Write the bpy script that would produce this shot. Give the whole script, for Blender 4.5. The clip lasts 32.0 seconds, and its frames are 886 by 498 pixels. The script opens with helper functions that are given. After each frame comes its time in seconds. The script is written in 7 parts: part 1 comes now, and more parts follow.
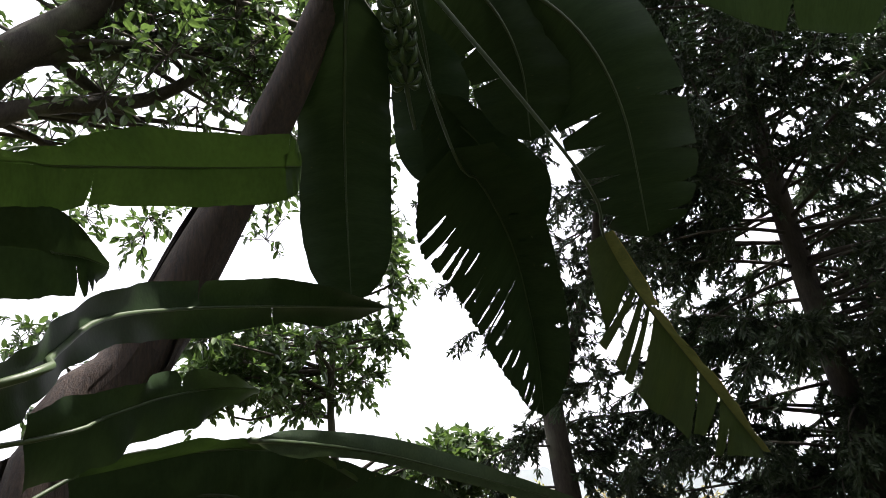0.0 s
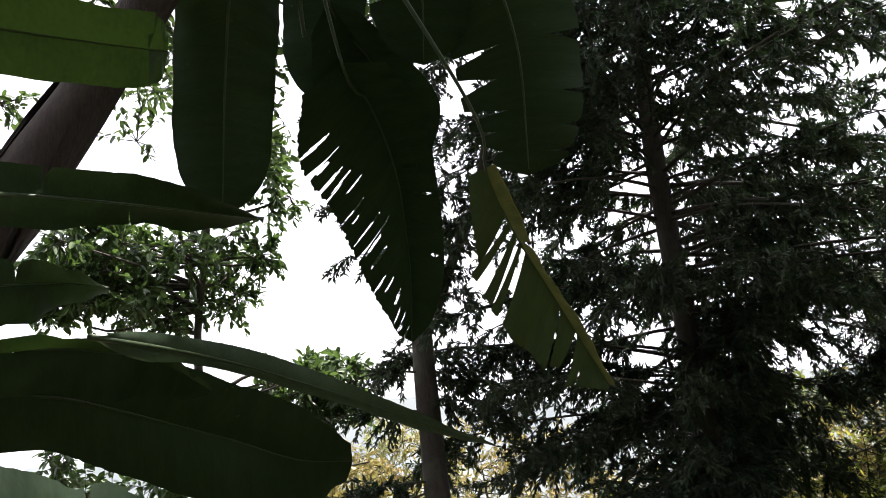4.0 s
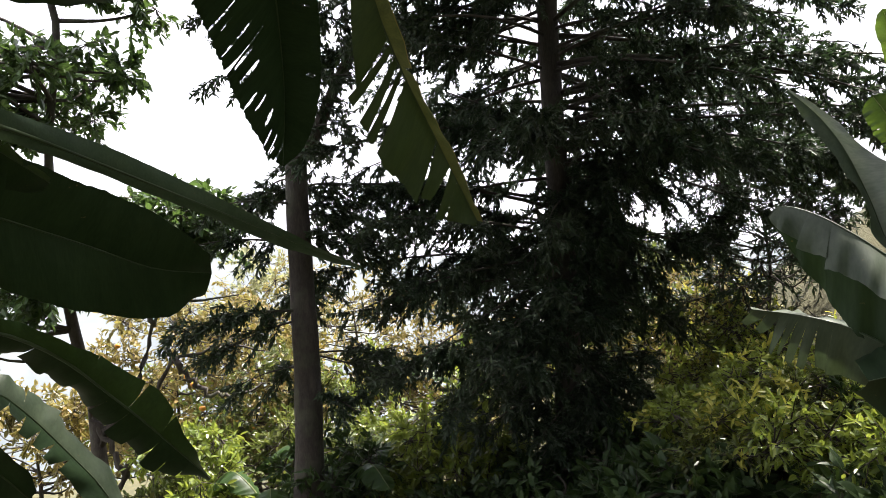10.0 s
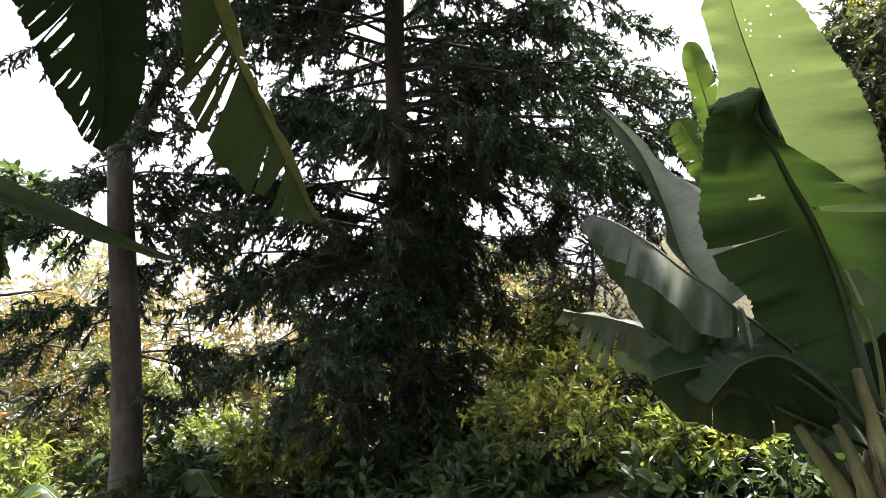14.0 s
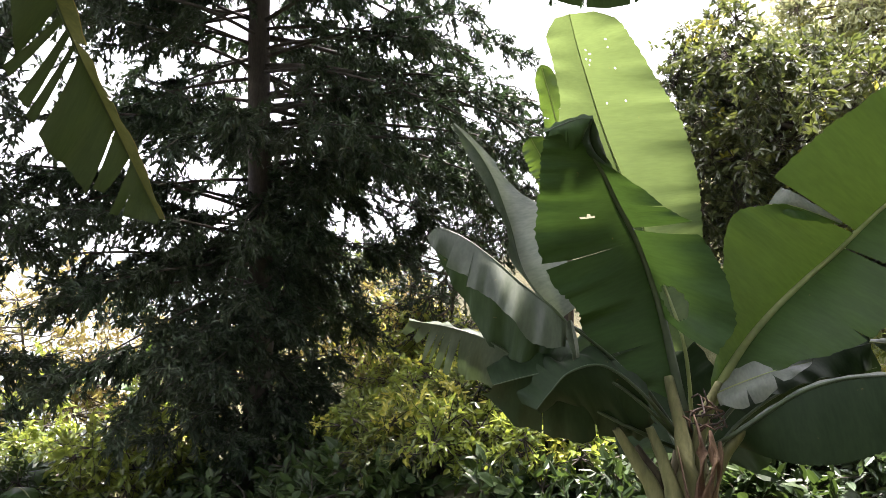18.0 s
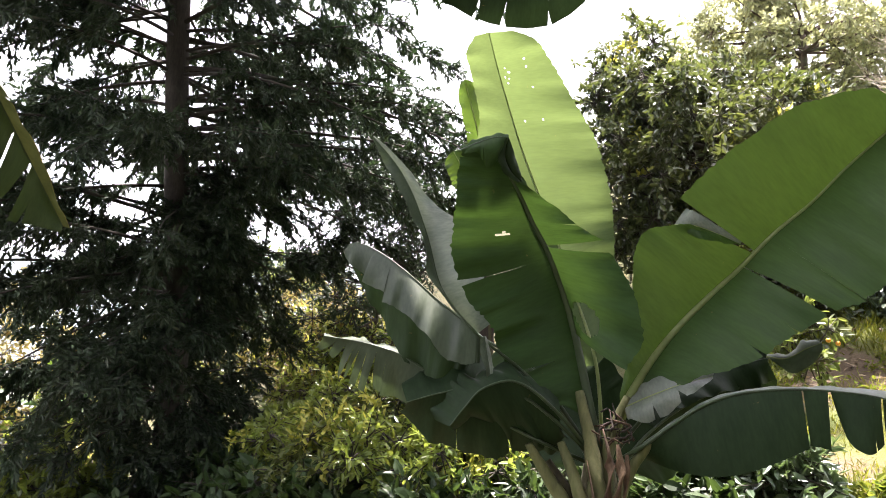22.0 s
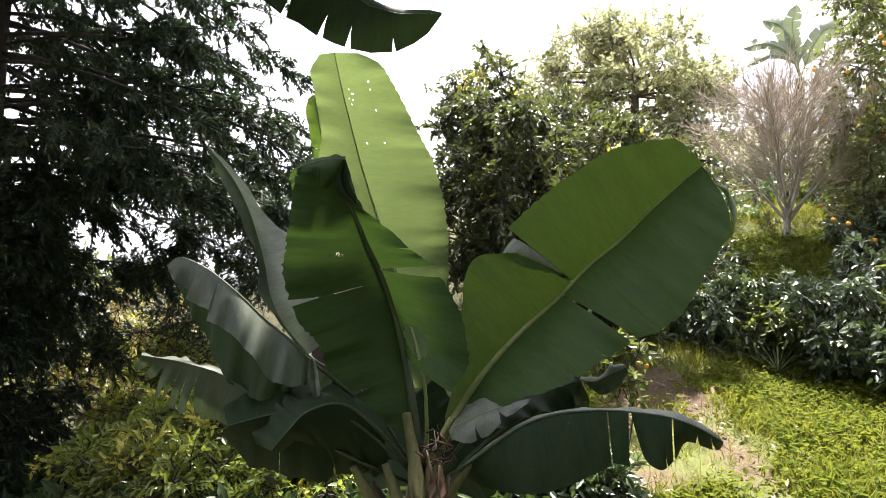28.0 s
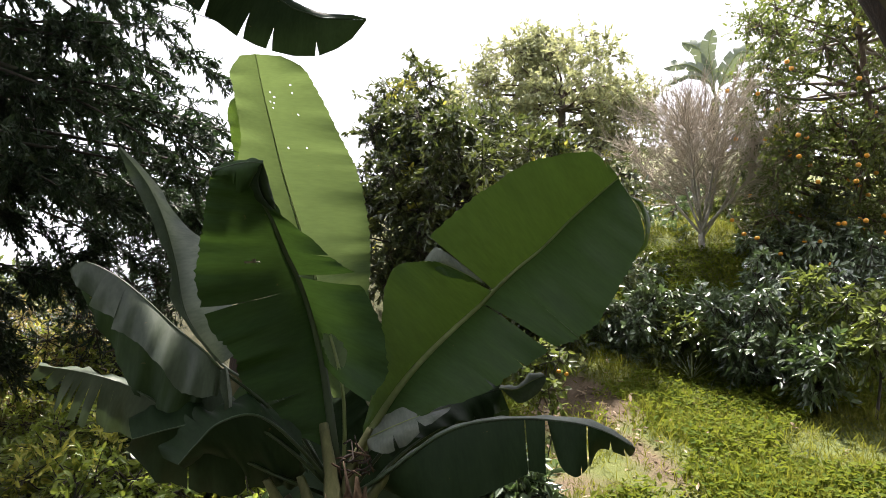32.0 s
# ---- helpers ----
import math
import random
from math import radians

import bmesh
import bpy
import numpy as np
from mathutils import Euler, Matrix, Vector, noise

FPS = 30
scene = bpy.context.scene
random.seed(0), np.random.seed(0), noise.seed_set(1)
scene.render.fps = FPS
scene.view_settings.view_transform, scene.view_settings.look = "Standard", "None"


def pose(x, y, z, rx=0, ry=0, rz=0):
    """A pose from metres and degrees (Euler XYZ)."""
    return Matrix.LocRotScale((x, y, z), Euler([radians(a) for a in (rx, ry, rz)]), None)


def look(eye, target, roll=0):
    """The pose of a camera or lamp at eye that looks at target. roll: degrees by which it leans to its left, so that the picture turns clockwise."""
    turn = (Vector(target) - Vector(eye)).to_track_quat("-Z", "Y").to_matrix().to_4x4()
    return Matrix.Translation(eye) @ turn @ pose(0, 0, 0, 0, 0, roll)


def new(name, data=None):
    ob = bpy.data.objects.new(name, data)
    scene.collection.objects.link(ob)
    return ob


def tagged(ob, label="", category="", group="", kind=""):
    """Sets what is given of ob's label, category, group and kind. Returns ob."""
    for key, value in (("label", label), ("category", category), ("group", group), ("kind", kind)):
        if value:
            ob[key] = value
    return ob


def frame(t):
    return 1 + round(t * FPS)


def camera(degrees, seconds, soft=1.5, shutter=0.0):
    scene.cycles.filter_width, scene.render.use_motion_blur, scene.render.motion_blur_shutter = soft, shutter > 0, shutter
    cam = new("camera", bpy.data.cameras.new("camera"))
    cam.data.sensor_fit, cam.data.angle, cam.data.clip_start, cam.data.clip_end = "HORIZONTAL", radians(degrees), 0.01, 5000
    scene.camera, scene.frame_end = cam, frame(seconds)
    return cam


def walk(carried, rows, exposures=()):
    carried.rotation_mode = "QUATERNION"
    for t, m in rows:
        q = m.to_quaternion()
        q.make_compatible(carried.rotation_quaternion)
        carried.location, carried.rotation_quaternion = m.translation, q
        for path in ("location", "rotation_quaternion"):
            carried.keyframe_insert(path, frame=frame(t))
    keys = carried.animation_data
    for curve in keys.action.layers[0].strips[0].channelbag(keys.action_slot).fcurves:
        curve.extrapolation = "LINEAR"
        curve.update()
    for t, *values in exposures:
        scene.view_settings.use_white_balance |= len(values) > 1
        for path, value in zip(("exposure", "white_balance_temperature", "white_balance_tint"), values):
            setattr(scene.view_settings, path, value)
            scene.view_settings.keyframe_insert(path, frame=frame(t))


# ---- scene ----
cam = camera(65.8, 32.0, 0.6)
PATH = [
    (0.0, pose(0.0015, -0.0009, 1.5989, 111.064, 7.147, 2.744)),
    (0.5, pose(0.0110, -0.0009, 1.5950, 110.467, 7.088, 1.210)),
    (1.0, pose(0.0182, 0.0013, 1.5931, 109.763, 6.485, -0.313)),
    (1.5, pose(0.0242, 0.0042, 1.5922, 109.756, 5.970, -1.795)),
    (2.0, pose(0.0307, 0.0059, 1.5909, 109.025, 5.893, -3.323)),
    (2.5, pose(0.0381, 0.0073, 1.5878, 109.098, 5.665, -4.155)),
    (3.0, pose(0.0446, 0.0128, 1.5811, 108.051, 5.468, -5.081)),
    (3.5, pose(0.0487, 0.0264, 1.5700, 106.195, 5.377, -6.604)),
    (5.5, pose(0.0463, 0.0750, 1.4764, 99.773, 3.941, -9.757)),
    (6.0, pose(0.0535, 0.0835, 1.4644, 98.531, 3.884, -10.513)),
    (6.5, pose(0.0605, 0.0898, 1.4506, 97.525, 3.922, -11.550)),
    (7.0, pose(0.0654, 0.0942, 1.4351, 96.551, 3.703, -12.462)),
    (7.5, pose(0.0722, 0.0972, 1.4221, 95.293, 3.355, -13.311)),
    (8.0, pose(0.0810, 0.1000, 1.4126, 94.048, 3.222, -14.501)),
    (8.5, pose(0.0891, 0.1031, 1.4030, 93.403, 2.647, -15.313)),
    (9.0, pose(0.0969, 0.1054, 1.3936, 92.810, 2.483, -15.780)),
    (9.5, pose(0.1048, 0.1066, 1.3868, 92.304, 2.660, -16.654)),
    (10.0, pose(0.1122, 0.1072, 1.3813, 91.817, 2.446, -17.959)),
    (10.5, pose(0.1194, 0.1067, 1.3745, 91.324, 2.320, -19.232)),
    (11.0, pose(0.1265, 0.1045, 1.3669, 90.646, 1.984, -20.869)),
    (11.5, pose(0.1336, 0.1007, 1.3612, 90.736, 1.745, -22.163)),
    (12.0, pose(0.1424, 0.0955, 1.3589, 90.550, 1.191, -24.550)),
    (12.5, pose(0.1537, 0.0893, 1.3597, 90.455, 0.796, -26.469)),
    (13.0, pose(0.1668, 0.0831, 1.3643, 90.490, 0.740, -27.783)),
    (13.5, pose(0.1826, 0.0783, 1.3733, 90.605, 0.891, -28.739)),
    (14.0, pose(0.2013, 0.0740, 1.3851, 91.281, 1.132, -30.465)),
    (14.5, pose(0.2201, 0.0663, 1.3958, 91.995, 1.242, -31.725)),
    (16.5, pose(0.2596, 0.0190, 1.3941, 92.179, 0.420, -37.017)),
    (17.0, pose(0.2648, 0.0070, 1.3961, 92.125, -0.046, -38.183)),
    (17.5, pose(0.2695, -0.0022, 1.3987, 91.670, 0.125, -39.500)),
    (18.0, pose(0.2750, -0.0073, 1.4010, 91.641, -0.269, -41.117)),
    (18.5, pose(0.2816, -0.0089, 1.4025, 91.574, -0.468, -42.208)),
    (19.0, pose(0.2888, -0.0095, 1.4045, 91.404, -0.873, -43.330)),
    (19.5, pose(0.2960, -0.0120, 1.4086, 91.732, -0.939, -44.102)),
    (20.0, pose(0.3032, -0.0170, 1.4138, 91.824, -0.993, -44.964)),
    (20.5, pose(0.3096, -0.0228, 1.4190, 91.917, -0.999, -45.532)),
    (21.0, pose(0.3143, -0.0282, 1.4240, 92.544, -1.022, -46.009)),
    (21.5, pose(0.3180, -0.0330, 1.4286, 92.535, -0.736, -46.529)),
    (22.0, pose(0.3224, -0.0371, 1.4323, 92.361, -0.762, -47.005)),
    (22.5, pose(0.3285, -0.0396, 1.4349, 92.106, -0.976, -48.262)),
    (23.0, pose(0.3349, -0.0402, 1.4365, 91.705, -1.150, -49.881)),
    (23.5, pose(0.3404, -0.0397, 1.4378, 91.885, -1.633, -50.787)),
    (24.0, pose(0.3456, -0.0395, 1.4390, 92.132, -2.188, -52.805)),
    (24.5, pose(0.3513, -0.0406, 1.4402, 91.870, -2.382, -53.751)),
    (25.0, pose(0.3567, -0.0436, 1.4418, 91.896, -2.453, -54.956)),
    (25.5, pose(0.3601, -0.0492, 1.4441, 92.267, -2.670, -55.805)),
    (27.5, pose(0.3415, -0.1082, 1.4591, 93.248, -2.709, -58.829)),
    (28.0, pose(0.3594, -0.1124, 1.4630, 93.961, -2.475, -59.269)),
    (28.5, pose(0.3683, -0.1184, 1.4657, 94.689, -2.512, -60.185)),
    (29.0, pose(0.3725, -0.1242, 1.4665, 94.753, -2.460, -61.004)),
    (29.5, pose(0.3767, -0.1287, 1.4658, 94.716, -2.513, -61.828)),
    (30.0, pose(0.3819, -0.1332, 1.4646, 94.729, -2.654, -63.020)),
    (30.5, pose(0.3868, -0.1374, 1.4637, 94.902, -2.701, -64.296)),
    (31.0, pose(0.3903, -0.1403, 1.4631, 95.052, -2.888, -64.666)),
    (31.5, pose(0.3926, -0.1411, 1.4629, 95.025, -2.871, -65.210)),
    (32.0, pose(0.3938, -0.1401, 1.4632, 94.963, -2.774, -65.117)),
]
walk(cam, PATH, exposures=[(0.0, 1.80, 6150, 19), (3.0, 1.80, 6150, 19), (8.0, 1.80, 6150, 19), (14.0, 2.50, 6150, 23), (19.0, 2.90, 6150, 25), (25.0, 2.85, 6150, 25), (28.5, 2.25, 6150, 21), (32.0, 1.90, 6150, 19)])

# ---- world, sun and sky ----
SUN_BEARING, SUN_HEIGHT = 62.0, 66.0          # degrees to the right of +y, and above the horizon
world = bpy.data.worlds.new("world")
scene.world = world
world.use_nodes = True
wn, wl = world.node_tree.nodes, world.node_tree.links
wn.clear()
sky = wn.new("ShaderNodeTexSky")
sky.sky_type, sky.sun_disc = "NISHITA", False
sky.sun_elevation, sky.sun_rotation = radians(SUN_HEIGHT), radians(SUN_BEARING)
sky.air_density, sky.dust_density, sky.ozone_density = 1.0, 3.0, 1.0
cloud_map = wn.new("ShaderNodeTexCoord")
cloud = wn.new("ShaderNodeTexNoise")
cloud.inputs["Scale"].default_value, cloud.inputs["Detail"].default_value = 2.2, 5.0
wl.new(cloud_map.outputs["Generated"], cloud.inputs["Vector"])
cloud_ramp = wn.new("ShaderNodeValToRGB")
cloud_ramp.color_ramp.elements[0].position, cloud_ramp.color_ramp.elements[0].color = 0.3, (9.2, 9.1, 9.0, 1)
cloud_ramp.color_ramp.elements[1].position, cloud_ramp.color_ramp.elements[1].color = 0.7, (11.5, 11.5, 11.5, 1)
wl.new(cloud.outputs["Fac"], cloud_ramp.inputs["Fac"])
sky_mix = wn.new("ShaderNodeMixRGB")
sky_mix.inputs["Fac"].default_value = 0.88
wl.new(sky.outputs["Color"], sky_mix.inputs["Color1"])
wl.new(cloud_ramp.outputs["Color"], sky_mix.inputs["Color2"])
background = wn.new("ShaderNodeBackground")
background.inputs["Strength"].default_value = 0.062
wl.new(sky_mix.outputs["Color"], background.inputs["Color"])
wout = wn.new("ShaderNodeOutputWorld")
wl.new(background.outputs["Background"], wout.inputs["Surface"])

sun_data = bpy.data.lights.new("sun", "SUN")
sun_data.energy, sun_data.angle, sun_data.color = 5.0, radians(3.0), (1.0, 0.93, 0.78)
sun = new("sun", sun_data)
_sb, _sh = radians(SUN_BEARING), radians(SUN_HEIGHT)
sun.matrix_world = look((30 * math.sin(_sb) * math.cos(_sh), 30 * math.cos(_sb) * math.cos(_sh), 30 * math.sin(_sh)), (0, 0, 0))


# ---- materials ----
def node_material(name):
    m = bpy.data.materials.new(name)
    m.use_nodes = True
    nt = m.node_tree
    nt.nodes.clear()
    out = nt.nodes.new("ShaderNodeOutputMaterial")
    return m, nt.nodes, nt.links, out


def noise_of(nodes, links, vector, scale, detail=4.0, rough=0.6):
    n = nodes.new("ShaderNodeTexNoise")
    n.inputs["Scale"].default_value, n.inputs["Detail"].default_value = scale, detail
    n.inputs["Roughness"].default_value = rough
    if vector is not None:
        links.new(vector, n.inputs["Vector"])
    return n.outputs["Fac"]


def ramp_of(nodes, links, fac, stops):
    r = nodes.new("ShaderNodeValToRGB")
    els = r.color_ramp.elements
    els[0].position, els[0].color = stops[0][0], (*stops[0][1], 1)
    els[1].position, els[1].color = stops[-1][0], (*stops[-1][1], 1)
    for p, c in stops[1:-1]:
        e = els.new(p)
        e.color = (*c, 1)
    links.new(fac, r.inputs["Fac"])
    return r.outputs["Color"]


def blend(nodes, links, fac, a, b, kind="MIX"):
    n = nodes.new("ShaderNodeMixRGB")
    n.blend_type = kind
    for socket, value in (("Fac", fac), ("Color1", a), ("Color2", b)):
        if isinstance(value, (int, float)):
            n.inputs[socket].default_value = value
        elif isinstance(value, tuple):
            n.inputs[socket].default_value = (*value, 1)
        else:
            links.new(value, n.inputs[socket])
    return n.outputs["Color"]


def bump_of(nodes, links, height, strength, distance):
    b = nodes.new("ShaderNodeBump")
    b.inputs["Strength"].default_value, b.inputs["Distance"].default_value = strength, distance
    links.new(height, b.inputs["Height"])
    return b.outputs["Normal"]


def leafy(nodes, links, out, color, glow, rough, thin, normal=None, sheen=0.5, coat=0.0):
    """A leaf's surface: gloss above, light let through."""
    p = nodes.new("ShaderNodeBsdfPrincipled")
    links.new(color, p.inputs["Base Color"])
    p.inputs["Roughness"].default_value = rough
    p.inputs["Specular IOR Level"].default_value = sheen
    p.inputs["Coat Weight"].default_value, p.inputs["Coat Roughness"].default_value = coat, 0.35
    t = nodes.new("ShaderNodeBsdfTranslucent")
    links.new(glow, t.inputs["Color"])
    if normal is not None:
        links.new(normal, p.inputs["Normal"])
        links.new(normal, t.inputs["Normal"])
    mix = nodes.new("ShaderNodeMixShader")
    mix.inputs["Fac"].default_value = thin
    links.new(p.outputs["BSDF"], mix.inputs[1])
    links.new(t.outputs["BSDF"], mix.inputs[2])
    links.new(mix.outputs["Shader"], out.inputs["Surface"])


def milder(c, k=0.05):
    """A colour drawn a little towards grey."""
    g = 0.35 * c[0] + 0.6 * c[1] + 0.05 * c[2]
    return tuple(v + (g - v) * k for v in c)


def banana_leaf_material(name, dark, light, glow, thin=0.35, rough=0.42, dry=(0.20, 0.13, 0.05), dryness=0.02, sheen=0.4):
    m, n, l, out = node_material(name)
    dark, light, glow = milder(dark), milder(light), milder(glow)
    uv = n.new("ShaderNodeUVMap")
    uv.uv_map = "UVMap"
    sep = n.new("ShaderNodeSeparateXYZ")
    l.new(uv.outputs["UV"], sep.inputs["Vector"])
    # side veins run out from the midrib, a few millimetres apart
    squash = n.new("ShaderNodeMapping")
    squash.inputs["Scale"].default_value = (1.0, 0.06, 1.0)
    l.new(uv.outputs["UV"], squash.inputs["Vector"])
    veins = noise_of(n, l, squash.outputs["Vector"], 95.0, 2.0, 0.5)
    broad = noise_of(n, l, squash.outputs["Vector"], 14.0, 3.0, 0.6)
    geo = n.new("ShaderNodeNewGeometry")
    blotch = noise_of(n, l, geo.outputs["Position"], 3.2, 5.0, 0.6)
    fine = noise_of(n, l, geo.outputs["Position"], 26.0, 4.0, 0.65)
    base = ramp_of(n, l, blotch, [(0.3, dark), (0.72, light)])
    base = blend(n, l, 0.35, base, ramp_of(n, l, veins, [(0.35, tuple(c * 0.72 for c in dark)), (0.65, tuple(min(1, c * 1.25) for c in light))]))
    base = blend(n, l, 0.45, base, ramp_of(n, l, broad, [(0.4, dark), (0.62, light)]))
    spots = ramp_of(n, l, fine, [(0.70, (0, 0, 0)), (0.76, (1, 1, 1))])
    base = blend(n, l, blend(n, l, 1.0, spots, (0.55, 0.55, 0.55), "MULTIPLY"), base, dry)
    # browned margin and streaks with a noisy inner line
    edge = n.new("ShaderNodeMath")
    edge.operation = "ABSOLUTE"
    l.new(sep.outputs["Y"], edge.inputs[0])
    wob = n.new("ShaderNodeMath")
    wob.operation = "MULTIPLY_ADD"
    l.new(broad, wob.inputs[0])
    wob.inputs[1].default_value = 0.12
    l.new(edge.outputs[0], wob.inputs[2])
    rim = ramp_of(n, l, wob.outputs[0], [(1.055 - dryness, (0, 0, 0)), (1.075 - dryness, (1, 1, 1))]) if dryness > 0 else None
    if rim is not None:
        base = blend(n, l, rim, base, dry)
    gl = blend(n, l, 0.6, glow, base)
    gl = blend(n, l, 0.45, gl, ramp_of(n, l, veins, [(0.3, tuple(c * 0.85 for c in glow)), (0.7, glow)]))
    h = blend(n, l, 0.4, veins, broad)
    leafy(n, l, out, base, gl, rough, thin, bump_of(n, l, h, 0.25, 0.003), sheen)
    return m


def foliage_material(name, stops, glow, thin=0.3, rough=0.4, sheen=0.5, coat=0.0):
    """Small leaves: each island takes its own tone."""
    m, n, l, out = node_material(name)
    stops, glow = [(s, milder(c)) for s, c in stops], milder(glow)
    geo = n.new("ShaderNodeNewGeometry")
    tone = ramp_of(n, l, geo.outputs["Random Per Island"], stops)
    patch = noise_of(n, l, geo.outputs["Position"], 1.3, 3.0)
    tone = blend(n, l, blend(n, l, 1.0, ramp_of(n, l, patch, [(0.35, (0, 0, 0)), (0.7, (1, 1, 1))]), (0.5, 0.5, 0.5), "MULTIPLY"), tone, stops[-1][1])
    grain = noise_of(n, l, geo.outputs["Position"], 60.0, 3.0)
    tone = blend(n, l, 0.3, tone, ramp_of(n, l, grain, [(0.3, tuple(c * 0.5 for c in stops[0][1])), (0.7, stops[len(stops) // 2][1])]))
    gl = blend(n, l, 0.5, glow, tone)
    leafy(n, l, out, tone, gl, rough, thin, None, sheen, coat)
    return m


def bark_material(name, stops, scale=9.0, stretch=0.35, bump=0.6, moss=None):
    m, n, l, out = node_material(name)
    tc = n.new("ShaderNodeTexCoord")
    mp = n.new("ShaderNodeMapping")
    mp.inputs["Scale"].default_value = (1.0, 1.0, stretch)
    l.new(tc.outputs["Object"], mp.inputs["Vector"])
    a = noise_of(n, l, mp.outputs["Vector"], scale, 7.0, 0.65)
    b = noise_of(n, l, mp.outputs["Vector"], scale * 7, 4.0, 0.7)
    c = noise_of(n, l, tc.outputs["Object"], 2.5, 3.0)
    col = ramp_of(n, l, a, stops)
    col = blend(n, l, 0.35, col, ramp_of(n, l, b, [(0.3, tuple(x * 0.4 for x in stops[0][1])), (0.7, stops[-1][1])]))
    if moss:
        col = blend(n, l, ramp_of(n, l, c, [(0.52, (0, 0, 0)), (0.68, (0.7, 0.7, 0.7))]), col, moss)
    p = n.new("ShaderNodeBsdfPrincipled")
    l.new(col, p.inputs["Base Color"])
    p.inputs["Roughness"].default_value = 0.85
    l.new(bump_of(n, l, blend(n, l, 0.4, a, b), bump, 0.02), p.inputs["Normal"])
    l.new(p.outputs["BSDF"], out.inputs["Surface"])
    return m


def plain_material(name, a, b, scale=20.0, rough=0.5, bump=0.2, thin=0.0):
    m, n, l, out = node_material(name)
    tc = n.new("ShaderNodeTexCoord")
    f = noise_of(n, l, tc.outputs["Object"], scale, 5.0)
    col = ramp_of(n, l, f, [(0.3, a), (0.7, b)])
    if thin:
        leafy(n, l, out, col, col, rough, thin)
        return m
    p = n.new("ShaderNodeBsdfPrincipled")
    l.new(col, p.inputs["Base Color"])
    p.inputs["Roughness"].default_value = rough
    l.new(bump_of(n, l, f, bump, 0.01), p.inputs["Normal"])
    l.new(p.outputs["BSDF"], out.inputs["Surface"])
    return m


M_BANANA = banana_leaf_material("banana_leaf_green", (0.018, 0.046, 0.011), (0.034, 0.078, 0.017), (0.07, 0.14, 0.014), 0.14, 0.48, sheen=0.2)
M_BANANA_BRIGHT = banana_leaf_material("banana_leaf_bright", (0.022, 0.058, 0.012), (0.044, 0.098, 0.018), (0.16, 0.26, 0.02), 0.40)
# darker copy of the green leaf, with shade put into its colour
M_BANANA_IN_SHADE = banana_leaf_material("banana_leaf_in_shade", (0.012, 0.026, 0.010), (0.022, 0.043, 0.016), (0.04, 0.075, 0.016), 0.05, 0.55, sheen=0.15)
M_BANANA_OLD = banana_leaf_material("banana_leaf_old", (0.020, 0.042, 0.013), (0.042, 0.066, 0.018), (0.09, 0.14, 0.02), 0.15, 0.5, (0.12, 0.09, 0.03), 0.03)
M_BANANA_DULL = banana_leaf_material("banana_leaf_dull", (0.034, 0.054, 0.030), (0.070, 0.094, 0.054), (0.07, 0.11, 0.03), 0.12, 0.42, sheen=0.4)
M_BANANA_PALE = banana_leaf_material("banana_leaf_underside", (0.10, 0.125, 0.10), (0.19, 0.215, 0.17), (0.10, 0.14, 0.06), 0.12, 0.5, sheen=0.4)
# greyed and paled: haze over the far plant is put into the colour
M_BANANA_HAZED = banana_leaf_material("banana_leaf_hazed", (0.10, 0.13, 0.09), (0.16, 0.19, 0.13), (0.22, 0.27, 0.12), 0.25)
# darker green for a leaf half turned from the light, shade painted in
M_BANANA_SHADED_HALF = banana_leaf_material("banana_leaf_shaded_half", (0.018, 0.044, 0.010), (0.034, 0.074, 0.015), (0.10, 0.18, 0.014), 0.20, 0.5, sheen=0.18)
# paled green: the glare veiling the tall leaf is put into its colour
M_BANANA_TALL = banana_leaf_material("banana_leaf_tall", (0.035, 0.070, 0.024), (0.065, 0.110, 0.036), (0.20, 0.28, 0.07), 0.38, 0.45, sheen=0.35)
M_BANANA_DIM = banana_leaf_material("banana_leaf_dim", (0.018, 0.040, 0.010), (0.032, 0.066, 0.014), (0.05, 0.10, 0.010), 0.08, 0.5, sheen=0.2)
M_BANANA_EDGE = banana_leaf_material("banana_leaf_grey", (0.032, 0.056, 0.032), (0.060, 0.088, 0.052), (0.06, 0.10, 0.03), 0.10, 0.5, sheen=0.2)
M_BANANA_NEAR = banana_leaf_material("banana_leaf_smooth", (0.014, 0.027, 0.015), (0.025, 0.042, 0.023), (0.04, 0.06, 0.02), 0.04, 0.6, dryness=0.0, sheen=0.1)
M_BANANA_YELLOW = banana_leaf_material("banana_leaf_yellowing", (0.055, 0.075, 0.018), (0.13, 0.13, 0.035), (0.20, 0.22, 0.04), 0.2, 0.5, (0.20, 0.15, 0.05), 0.10)
M_MIDRIB = plain_material("leaf_midrib", (0.17, 0.22, 0.07), (0.26, 0.31, 0.11), 14.0, 0.45, 0.2, 0.3)
M_MIDRIB_PALE = plain_material("leaf_midrib_pale", (0.16, 0.20, 0.12), (0.24, 0.28, 0.17), 14.0, 0.45, 0.2)
# darkened midrib copy for shaded leaves, the shade being in its colour
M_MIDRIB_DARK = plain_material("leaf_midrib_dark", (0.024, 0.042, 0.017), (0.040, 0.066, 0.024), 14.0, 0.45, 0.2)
M_PSEUDO = bark_material("pseudostem_skin", [(0.3, (0.025, 0.02, 0.012)), (0.5, (0.065, 0.055, 0.025)), (0.7, (0.12, 0.11, 0.045))], 6.0, 0.2, 0.4)
M_SHEATH = bark_material("dry_sheath", [(0.3, (0.006, 0.006, 0.005)), (0.48, (0.015, 0.013, 0.012)), (0.62, (0.034, 0.028, 0.024)), (0.76, (0.12, 0.062, 0.036))], 9.0, 0.16, 1.0)
